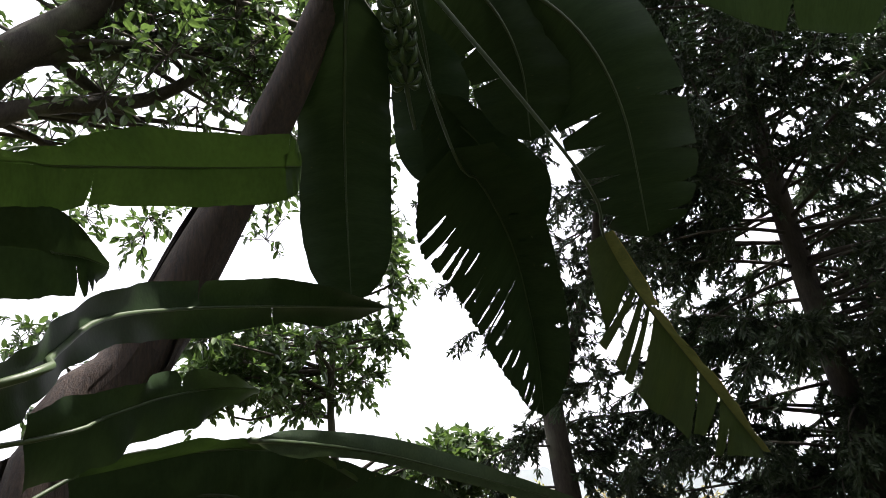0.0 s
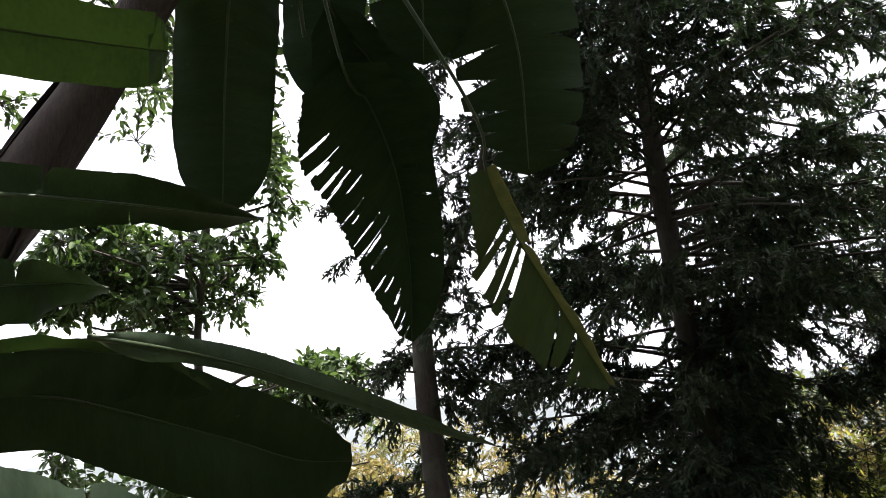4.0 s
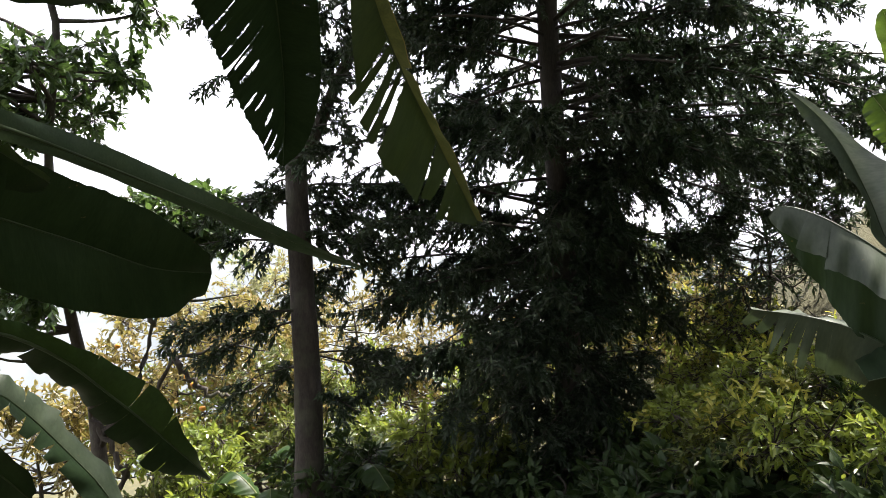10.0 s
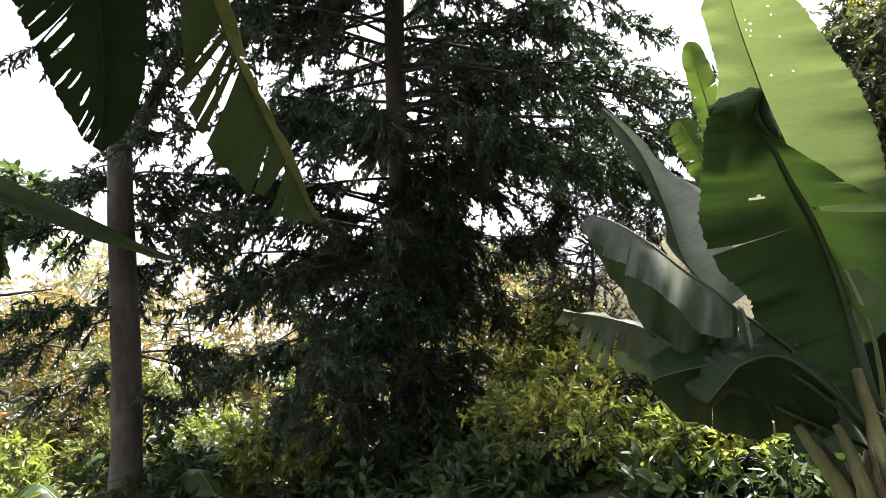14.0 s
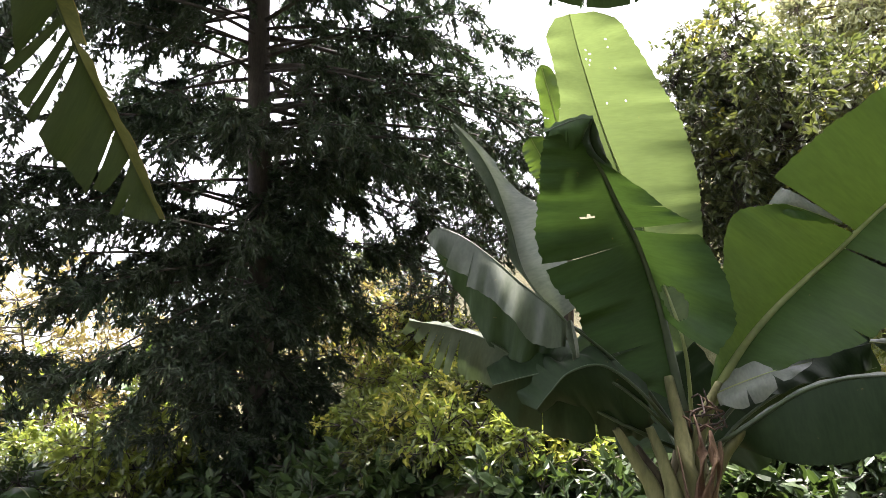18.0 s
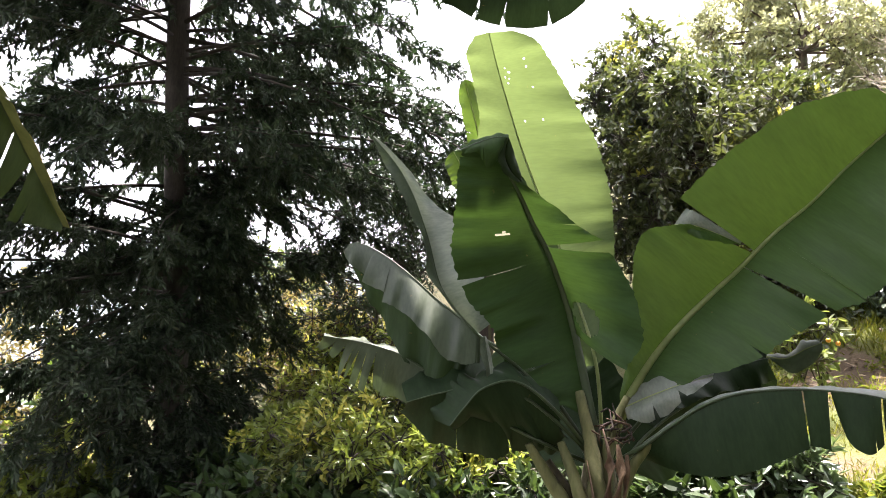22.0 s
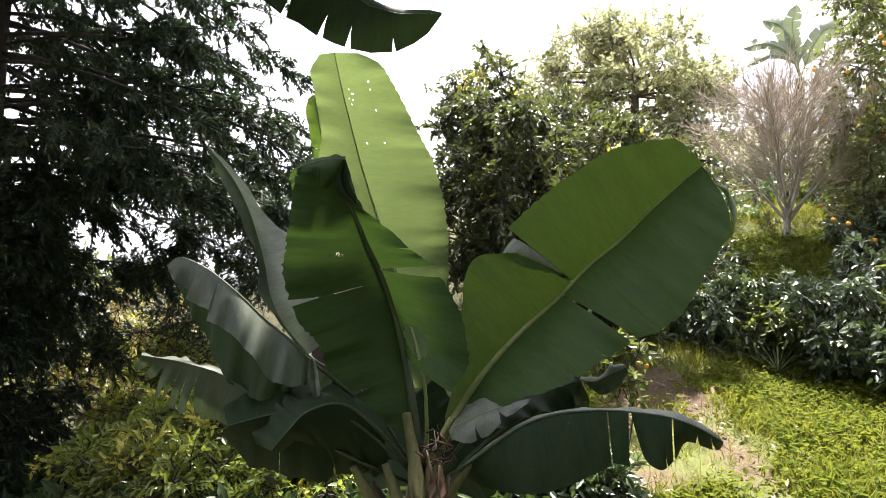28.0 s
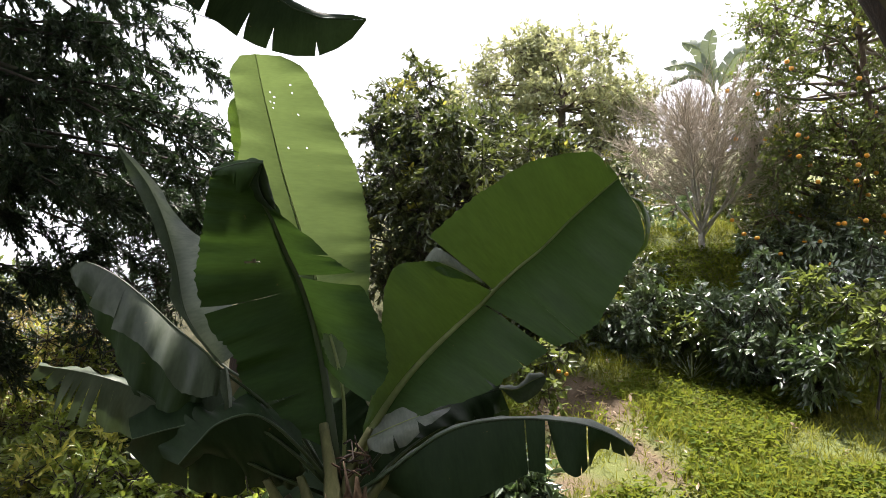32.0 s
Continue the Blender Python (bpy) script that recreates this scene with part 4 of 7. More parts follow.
    draped_leaf(plant, [], [(3.415, 0.398, 1.687), (3.394, 0.317, 1.808), (3.394, 0.340, 1.932), (3.394, 0.402, 2.000)], [], [[(0, (3.416, 0.388, 1.691)), (1, (3.457, 0.307, 1.799)), (2, (3.442, 0.330, 1.957)), (3, (3.404, 0.400, 2.001))]],
                (M_BANANA_BRIGHT, M_BANANA_BRIGHT), 0.003, None, "curled far margin of the broad leaf", 0.1, 0.004, 21)
    # tall dark leaf in front: blunt, ragged and rolled at the top, its lower lobe parted by a split
    draped_leaf(plant, [heart], [(2.849, 1.444, 0.767), (2.853, 1.502, 0.995), (2.831, 1.548, 1.232), (2.785, 1.578, 1.399), (2.712, 1.593, 1.540), (2.628, 1.613, 1.663), (2.544, 1.622, 1.781), (2.473, 1.629, 1.862), (2.418, 1.622, 1.957)],
                [[(0.3, (2.744, 1.514, 0.907)), (1, (2.625, 1.596, 0.961)), (1.55, (2.543, 1.685, 1.013))],
                 [(1.5, (2.544, 1.659, 1.048)), (2, (2.520, 1.692, 1.141)), (3, (2.478, 1.729, 1.262)), (3.8, (2.407, 1.788, 1.377)), (3.95, (2.391, 1.807, 1.434)), (4.2, (2.369, 1.815, 1.496)), (5, (2.352, 1.795, 1.629)), (6, (2.333, 1.768, 1.760)), (7, (2.314, 1.740, 1.855)), (8, (2.301, 1.719, 1.934))]],
                [[(1.9, (2.813, 1.292, 1.075)), (2.6, (2.873, 1.249, 1.194)), (3.4, (2.885, 1.292, 1.378)), (4.2, (2.838, 1.375, 1.540))], [(4.25, (2.815, 1.391, 1.595)), (5, (2.745, 1.460, 1.646)), (6, (2.618, 1.542, 1.753)), (7, (2.519, 1.580, 1.817)), (8, (2.439, 1.587, 1.932))]],
                (M_BANANA, M_BANANA), 0.024, M_MIDRIB_DARK, "upright dark green leaf with a ragged blunt tip", 0.06, 0.009, 12,
                [(-1, 3.88, 0.3, 0.03), (-1, 7.6, 0.2, 0.06), (1, 5.1, 0.3, 0.03), (-1, 0.8, 0.4, 0.02)], [(1, 2.45, 0.30, 0.38, 0.20), (-1, 4.75, 0.42, 0.045, 0.10)], 24, 16)
    draped_leaf(plant, [], [(2.302, 1.719, 1.928), (2.326, 1.670, 1.950), (2.367, 1.616, 1.973), (2.412, 1.574, 1.978)], [[(0, (2.311, 1.734, 1.946)), (1, (2.354, 1.695, 1.966)), (2, (2.403, 1.646, 1.989)), (3, (2.432, 1.594, 1.991))]],
                [[(0, (2.301, 1.711, 1.910)), (1, (2.323, 1.654, 1.910)), (2, (2.368, 1.632, 1.855)), (3, (2.411, 1.588, 1.938))]], (M_BANANA, M_BANANA_SHADED_HALF), 0.004, M_MIDRIB_DARK, "ragged rolled end of the dark leaf", 0.2, 0.006, 26, [(1, 1.5, 0.7, 0.1)])
    draped_leaf(plant, [], [(2.417, 1.584, 1.978), (2.420, 1.600, 1.914), (2.448, 1.596, 1.857), (2.487, 1.573, 1.812)], [[(0, (2.413, 1.573, 1.976)), (1, (2.452, 1.575, 1.918)), (2, (2.481, 1.571, 1.856)), (3, (2.504, 1.569, 1.810))]],
                [[(0, (2.396, 1.579, 1.974)), (1, (2.381, 1.602, 1.907)), (2, (2.410, 1.599, 1.846)), (3, (2.475, 1.574, 1.806))]], (M_BANANA_IN_SHADE, M_BANANA_IN_SHADE), 0.004, M_MIDRIB_DARK, "dark rolled leaf margin", 0.3, 0.003, 27)
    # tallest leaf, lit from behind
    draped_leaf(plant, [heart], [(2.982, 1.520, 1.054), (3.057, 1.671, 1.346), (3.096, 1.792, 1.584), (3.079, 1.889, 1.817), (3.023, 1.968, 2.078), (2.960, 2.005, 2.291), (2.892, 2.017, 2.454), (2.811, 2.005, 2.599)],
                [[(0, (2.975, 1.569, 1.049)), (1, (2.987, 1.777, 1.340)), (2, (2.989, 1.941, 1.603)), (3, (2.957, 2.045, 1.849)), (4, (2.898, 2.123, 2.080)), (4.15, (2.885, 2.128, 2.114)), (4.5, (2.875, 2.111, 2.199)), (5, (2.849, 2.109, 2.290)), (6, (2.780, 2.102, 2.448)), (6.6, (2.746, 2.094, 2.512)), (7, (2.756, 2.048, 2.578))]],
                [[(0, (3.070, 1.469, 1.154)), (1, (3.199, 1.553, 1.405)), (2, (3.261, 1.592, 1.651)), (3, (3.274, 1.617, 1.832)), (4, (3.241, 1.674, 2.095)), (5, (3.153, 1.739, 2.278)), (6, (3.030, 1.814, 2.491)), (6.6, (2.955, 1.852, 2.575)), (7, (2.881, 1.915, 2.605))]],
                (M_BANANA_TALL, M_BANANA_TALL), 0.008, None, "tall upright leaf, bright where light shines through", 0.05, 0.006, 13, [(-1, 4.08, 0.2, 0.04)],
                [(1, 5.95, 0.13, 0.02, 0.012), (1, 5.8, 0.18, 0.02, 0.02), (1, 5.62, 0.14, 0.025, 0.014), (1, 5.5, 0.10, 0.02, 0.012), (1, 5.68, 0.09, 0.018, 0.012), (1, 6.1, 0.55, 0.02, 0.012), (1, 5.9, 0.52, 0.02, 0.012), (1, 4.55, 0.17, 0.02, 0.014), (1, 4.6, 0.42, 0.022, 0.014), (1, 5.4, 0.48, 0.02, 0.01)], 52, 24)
    # slender leaf: one half seen edge-on, the other with its pale veined side
    draped_leaf(plant, [heart, (2.749, 1.684, 1.031)], [(2.665, 1.933, 1.183), (2.640, 2.126, 1.374), (2.662, 2.241, 1.607), (2.633, 2.316, 1.818), (2.590, 2.396, 1.977), (2.507, 2.477, 2.111)],
                [[(0, (2.608, 1.924, 1.199)), (1, (2.553, 2.115, 1.423)), (2, (2.608, 2.224, 1.603)), (3, (2.586, 2.312, 1.772)), (4, (2.544, 2.414, 1.957)), (5, (2.504, 2.481, 2.105))]],
                [[(0, (2.657, 1.840, 1.240)), (1, (2.673, 1.910, 1.433)), (2, (2.696, 2.011, 1.640)), (3, (2.661, 2.209, 1.778)), (4, (2.610, 2.330, 1.936)), (5, (2.510, 2.473, 2.116))]],
                (M_BANANA_DULL, M_BANANA_PALE), 0.008, M_MIDRIB_DARK, "slender leaf with a pale veined underside", 0.05, 0.005, 14, [(1, 1.4, 0.5, 0.02)])
    # arching leaf folded along its midrib: the near half shows its dull veined side, the far half hangs dark behind
    draped_leaf(plant, [heart, (2.641, 1.604, 1.004)], [(2.423, 1.707, 1.190), (2.384, 1.759, 1.254), (2.339, 1.874, 1.341), (2.286, 1.985, 1.443), (2.240, 2.107, 1.530), (2.194, 2.222, 1.575), (2.174, 2.279, 1.538)],
                [[(0, (2.397, 1.691, 1.101)), (1, (2.319, 1.720, 1.099)), (1.6, (2.270, 1.778, 1.131)), (2.2, (2.235, 1.855, 1.219)), (3, (2.217, 1.949, 1.295)), (3.6, (2.208, 2.054, 1.324))],
                 [(3.6, (2.214, 2.051, 1.365)), (4.2, (2.175, 2.151, 1.410))], [(4.2, (2.206, 2.112, 1.412)), (5, (2.177, 2.214, 1.475)), (6, (2.176, 2.277, 1.524))]],
                [[(0, (2.435, 1.793, 1.058)), (1, (2.381, 1.843, 1.014)), (1.7, (2.335, 1.907, 0.957)), (2.5, (2.341, 1.975, 1.029)), (3.2, (2.318, 2.068, 1.118)), (4, (2.297, 2.156, 1.237)), (5, (2.259, 2.250, 1.397)), (6, (2.182, 2.285, 1.525))]],
                (M_BANANA_DULL, M_BANANA_IN_SHADE), 0.009, M_MIDRIB_DARK, "arching leaf with folded dull upper side", 0.05, 0.011, 15)
    draped_leaf(plant, [], [(2.429, 1.701, 1.201), (2.424, 1.682, 1.137), (2.425, 1.667, 1.066), (2.428, 1.663, 1.001)], [[(0, (2.435, 1.695, 1.201)), (1, (2.435, 1.668, 1.131)), (2, (2.433, 1.656, 1.062)), (3, (2.430, 1.661, 0.999))]],
                [[(0, (2.410, 1.707, 1.190)), (1, (2.402, 1.691, 1.127)), (2, (2.408, 1.669, 1.059)), (3, (2.427, 1.665, 1.001))]], (M_BANANA_PALE, M_BANANA_DULL), 0.003, M_MIDRIB_DARK, "hanging shred of the folded leaf", 0.1, 0.003, 31)
    # low leaf with a frayed end
    draped_leaf(plant, [heart, (2.565, 1.593, 0.811)], [(2.419, 1.832, 0.953), (2.356, 1.949, 1.047), (2.306, 2.064, 1.109), (2.258, 2.166, 1.140), (2.215, 2.256, 1.157), (2.153, 2.369, 1.171)],
                [[(0, (2.468, 1.931, 0.806)), (1, (2.405, 2.043, 0.866)), (2, (2.353, 2.161, 0.917)), (2.9, (2.301, 2.265, 0.935)), (3.5, (2.267, 2.351, 0.968)), (4, (2.262, 2.400, 1.002)), (4.6, (2.242, 2.506, 1.095)), (5, (2.231, 2.540, 1.102))]],
                [[(0, (2.509, 1.900, 0.957)), (1, (2.439, 2.024, 1.053)), (2, (2.386, 2.142, 1.116)), (3, (2.329, 2.250, 1.145)), (4, (2.277, 2.335, 1.159)), (5, (2.189, 2.417, 1.168))]],
                (M_BANANA_DULL, M_BANANA_DULL), 0.008, M_MIDRIB_DARK, "low leaf with a frayed tip", 0.05, 0.009, 16,
                [(-1, 2.35, 0.9, 0.02), (-1, 2.8, 0.85, 0.10), (-1, 3.15, 0.8, 0.06), (-1, 3.5, 0.85, 0.12), (-1, 3.8, 0.8, 0.08), (-1, 4.15, 0.85, 0.14), (-1, 4.5, 0.85, 0.12)])
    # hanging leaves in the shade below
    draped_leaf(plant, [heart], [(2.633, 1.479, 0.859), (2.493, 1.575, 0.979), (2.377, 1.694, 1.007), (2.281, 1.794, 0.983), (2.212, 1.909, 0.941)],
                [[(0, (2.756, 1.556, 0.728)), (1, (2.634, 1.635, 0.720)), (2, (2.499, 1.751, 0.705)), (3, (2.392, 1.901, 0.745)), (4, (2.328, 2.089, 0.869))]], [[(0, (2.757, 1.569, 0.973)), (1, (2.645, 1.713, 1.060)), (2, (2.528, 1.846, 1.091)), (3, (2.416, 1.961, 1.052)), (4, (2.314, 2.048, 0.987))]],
                (M_BANANA_IN_SHADE, M_BANANA_IN_SHADE), 0.009, M_MIDRIB_DARK, "dark hanging leaf in the plant's shade", 0.06, 0.016, 17, [(-1, 1.4, 0.6, 0.03), (-1, 2.6, 0.5, 0.02)])
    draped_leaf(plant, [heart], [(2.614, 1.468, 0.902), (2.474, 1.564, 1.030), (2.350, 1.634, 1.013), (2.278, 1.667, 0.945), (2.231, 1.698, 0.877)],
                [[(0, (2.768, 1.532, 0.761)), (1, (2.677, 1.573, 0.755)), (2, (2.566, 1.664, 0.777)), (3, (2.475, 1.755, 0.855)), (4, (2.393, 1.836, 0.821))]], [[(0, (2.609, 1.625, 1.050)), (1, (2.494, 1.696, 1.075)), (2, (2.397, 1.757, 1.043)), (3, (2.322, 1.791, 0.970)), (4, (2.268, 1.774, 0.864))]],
                (M_BANANA_IN_SHADE, M_BANANA_IN_SHADE), 0.010, M_MIDRIB_DARK, "dark hanging leaf in the plant's shade", 0.06, 0.018, 18, [(-1, 1.6, 0.6, 0.03), (1, 2.5, 0.5, 0.04)])
    # low leaf that reaches over the grass, torn into strips
    draped_leaf(plant, [heart], [(2.837, 1.255, 0.765), (2.908, 1.157, 0.855), (2.972, 1.054, 0.943), (3.024, 0.946, 0.997), (3.067, 0.836, 1.022), (3.102, 0.726, 1.035), (3.131, 0.616, 1.037), (3.145, 0.498, 1.032), (3.150, 0.391, 1.007), (3.146, 0.297, 0.965)],
                [[(0, (2.850, 1.273, 0.764)), (1, (2.942, 1.180, 0.855)), (2, (3.027, 1.082, 0.946)), (3, (3.091, 0.971, 0.999)), (4, (3.134, 0.858, 1.025)), (5, (3.170, 0.745, 1.036)), (6, (3.192, 0.627, 1.047)), (7, (3.199, 0.498, 1.047)), (8, (3.183, 0.387, 1.020)), (9, (3.156, 0.297, 0.967))]],
                [[(0, (2.932, 1.264, 0.709)), (1, (2.935, 1.125, 0.685)), (2, (2.952, 0.984, 0.693)), (3, (2.996, 0.865, 0.732)), (4, (3.042, 0.765, 0.785)), (4.95, (3.081, 0.698, 0.825))],
                 [(5, (3.094, 0.698, 0.835)), (5.7, (3.109, 0.634, 0.827))], [(5.78, (3.165, 0.626, 0.944)), (6.2, (3.138, 0.580, 0.855)), (6.6, (3.134, 0.522, 0.828)), (7.1, (3.160, 0.480, 0.862))],
                 [(7.15, (3.172, 0.475, 0.865)), (7.7, (3.220, 0.446, 0.930)), (8.2, (3.231, 0.373, 0.923)), (8.6, (3.244, 0.333, 0.911)), (9, (3.272, 0.314, 0.937))]],
                (M_BANANA_PALE, M_BANANA_IN_SHADE), 0.009, M_MIDRIB_DARK, "low arching leaf torn into strips", 0.05, 0.002, 19, [(1, 6.85, 0.2, 0.02), (1, 8.0, 0.6, 0.05), (1, 8.5, 0.6, 0.08)])
    # leaf that curls behind towards the small orange bush, with its pale end
    draped_leaf(plant, [heart], [(3.015, 1.327, 0.843), (3.187, 1.254, 0.966), (3.318, 1.151, 1.029), (3.395, 1.049, 1.072), (3.431, 0.954, 1.105)], [[(0, (3.048, 1.387, 0.878)), (1, (3.221, 1.329, 1.055)), (2, (3.374, 1.205, 1.135)), (3, (3.445, 1.083, 1.155)), (4, (3.460, 0.969, 1.121))]],
                [[(0, (2.989, 1.260, 0.833)), (1, (3.148, 1.155, 0.935)), (2, (3.266, 1.062, 0.958)), (3, (3.353, 0.979, 0.979)), (4, (3.393, 0.943, 1.024))]], (M_BANANA_IN_SHADE, M_BANANA_IN_SHADE), 0.009, M_MIDRIB_DARK, "dark crumpled leaf behind the crown", 0.06, 0.015, 22, [(1, 2.5, 0.5, 0.05)])
    draped_leaf(plant, [], [(3.383, 0.943, 1.114), (3.368, 0.859, 1.117), (3.381, 0.792, 1.159), (3.408, 0.739, 1.187)], [[(0, (3.405, 0.946, 1.128)), (1, (3.409, 0.867, 1.130)), (2, (3.426, 0.822, 1.183)), (3, (3.440, 0.776, 1.196))]],
                [[(0, (3.369, 0.918, 1.103)), (1, (3.357, 0.835, 1.060)), (2, (3.372, 0.764, 1.105)), (3, (3.398, 0.729, 1.164))]], (M_BANANA_PALE, M_BANANA_DULL), 0.004, None, "pale curled leaf end", 0.15, 0.004, 23)
    draped_leaf(plant, [], [(2.916, 1.344, 0.909), (2.937, 1.239, 0.968), (2.990, 1.144, 1.016), (3.117, 1.064, 1.046)], [[(0, (2.951, 1.373, 0.929)), (1, (3.050, 1.298, 1.010)), (2, (3.109, 1.207, 1.039)), (3, (3.138, 1.068, 1.057))]],
                [[(0, (2.877, 1.313, 0.865)), (0.7, (2.876, 1.230, 0.871)), (1.3, (2.917, 1.163, 0.912)), (2, (2.979, 1.102, 0.972)), (3, (3.094, 1.059, 1.030))]],
                (M_BANANA_PALE, M_BANANA_PALE), 0.004, None, "crumpled pale leaf beside the crown", 0.2, 0.012, 24, [(1, 1.0, 0.5, 0.06), (1, 1.8, 0.6, 0.08)])
    # added dark leaves that stand in for the shade in the plant's heart
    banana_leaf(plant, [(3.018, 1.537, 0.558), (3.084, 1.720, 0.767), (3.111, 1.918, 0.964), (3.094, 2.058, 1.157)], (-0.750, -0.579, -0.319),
                (0.30, 8, 20), (0.32, 8, 20), M_BANANA_IN_SHADE, 0.009, M_MIDRIB_DARK, start=0.06, tip=0.8, seed=28, label="added dark leaf standing in for inner shade", ripple=0.01)
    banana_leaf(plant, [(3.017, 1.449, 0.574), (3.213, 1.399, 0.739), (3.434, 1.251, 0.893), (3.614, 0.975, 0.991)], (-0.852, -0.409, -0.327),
                (0.24, 8, 20), (0.30, 8, 20), M_BANANA_IN_SHADE, 0.009, M_MIDRIB_DARK, start=0.04, tip=0.8, seed=29, label="added dark leaf standing in for inner shade", ripple=0.01)
    # fleshy leaf bases that clasp the stem, with torn dry sheaths and fibre between them
    for k, (line, r0, r1, mat) in enumerate((([(2.585, 1.595, 0.771), (2.636, 1.539, 0.649), (2.680, 1.474, 0.514), (2.680, 1.423, 0.323)], 0.020, 0.062, M_STALK), ([(2.676, 1.503, 0.780), (2.686, 1.446, 0.653), (2.679, 1.394, 0.511), (2.680, 1.376, 0.315)], 0.022, 0.060, M_STALK),
                                              ([(2.816, 1.504, 0.963), (2.782, 1.431, 0.781), (2.733, 1.372, 0.621), (2.693, 1.334, 0.344)], 0.030, 0.058, M_STALK), ([(2.893, 1.215, 0.798), (2.841, 1.279, 0.684), (2.767, 1.304, 0.539), (2.732, 1.306, 0.340)], 0.020, 0.056, M_STALK),
                                              ([(2.946, 1.352, 0.943), (2.866, 1.380, 0.805), (2.809, 1.375, 0.638), (2.750, 1.342, 0.369)], 0.026, 0.050, M_STALK), ([(2.714, 1.589, 0.684), (2.730, 1.513, 0.580), (2.722, 1.452, 0.460), (2.702, 1.410, 0.298)], 0.020, 0.060, M_PSEUDO))):
        line, _ = spline(under(plant, line), 18)
        part("leaf_base", tube_mesh("leaf_base", line, np.linspace(r0, r1, 18), mat, 10, 0.7, rough=0.03, seed=k), plant, "fleshy green leaf base")
    for k, (line, w) in enumerate((([(2.758, 1.293, 0.792), (2.723, 1.260, 0.687), (2.682, 1.262, 0.572), (2.657, 1.279, 0.413)], 0.034), ([(2.766, 1.364, 0.840), (2.739, 1.317, 0.730), (2.693, 1.298, 0.591), (2.661, 1.286, 0.431)], 0.026), ([(2.793, 1.272, 0.750), (2.744, 1.253, 0.632), (2.707, 1.256, 0.533), (2.687, 1.265, 0.408)], 0.024), ([(2.702, 1.397, 0.722), (2.680, 1.361, 0.624), (2.660, 1.327, 0.517), (2.647, 1.312, 0.407)], 0.018))):
        line, _ = spline(under(plant, line), 16)
        part("dry_sheath", tube_mesh("dry_sheath", line, w * np.sin(np.linspace(0.25, 2.7, 16)) ** 0.8, M_RUST, 9, 0.25, rough=0.10, seed=40 + k), plant, "torn orange-brown dry sheath")
    rng = np.random.default_rng(8)
    tuft = under(plant, [(2.826, 1.357, 0.831)])[0]
    for k in range(26):
        a = tuft + rng.standard_normal(3) * [0.035, 0.035, 0.03]
        d = unit(rng.standard_normal(3) + [0, 0, 0.6]) * rng.uniform(0.05, 0.12)
        part("fibre", tube_mesh("fibre", np.stack([a - d / 2, a + rng.standard_normal(3) * 0.012, a + d / 2]), np.array([0.004, 0.0045, 0.002]), (M_RUST, M_SHEATH)[k % 2], 5), plant)


build_ensete()


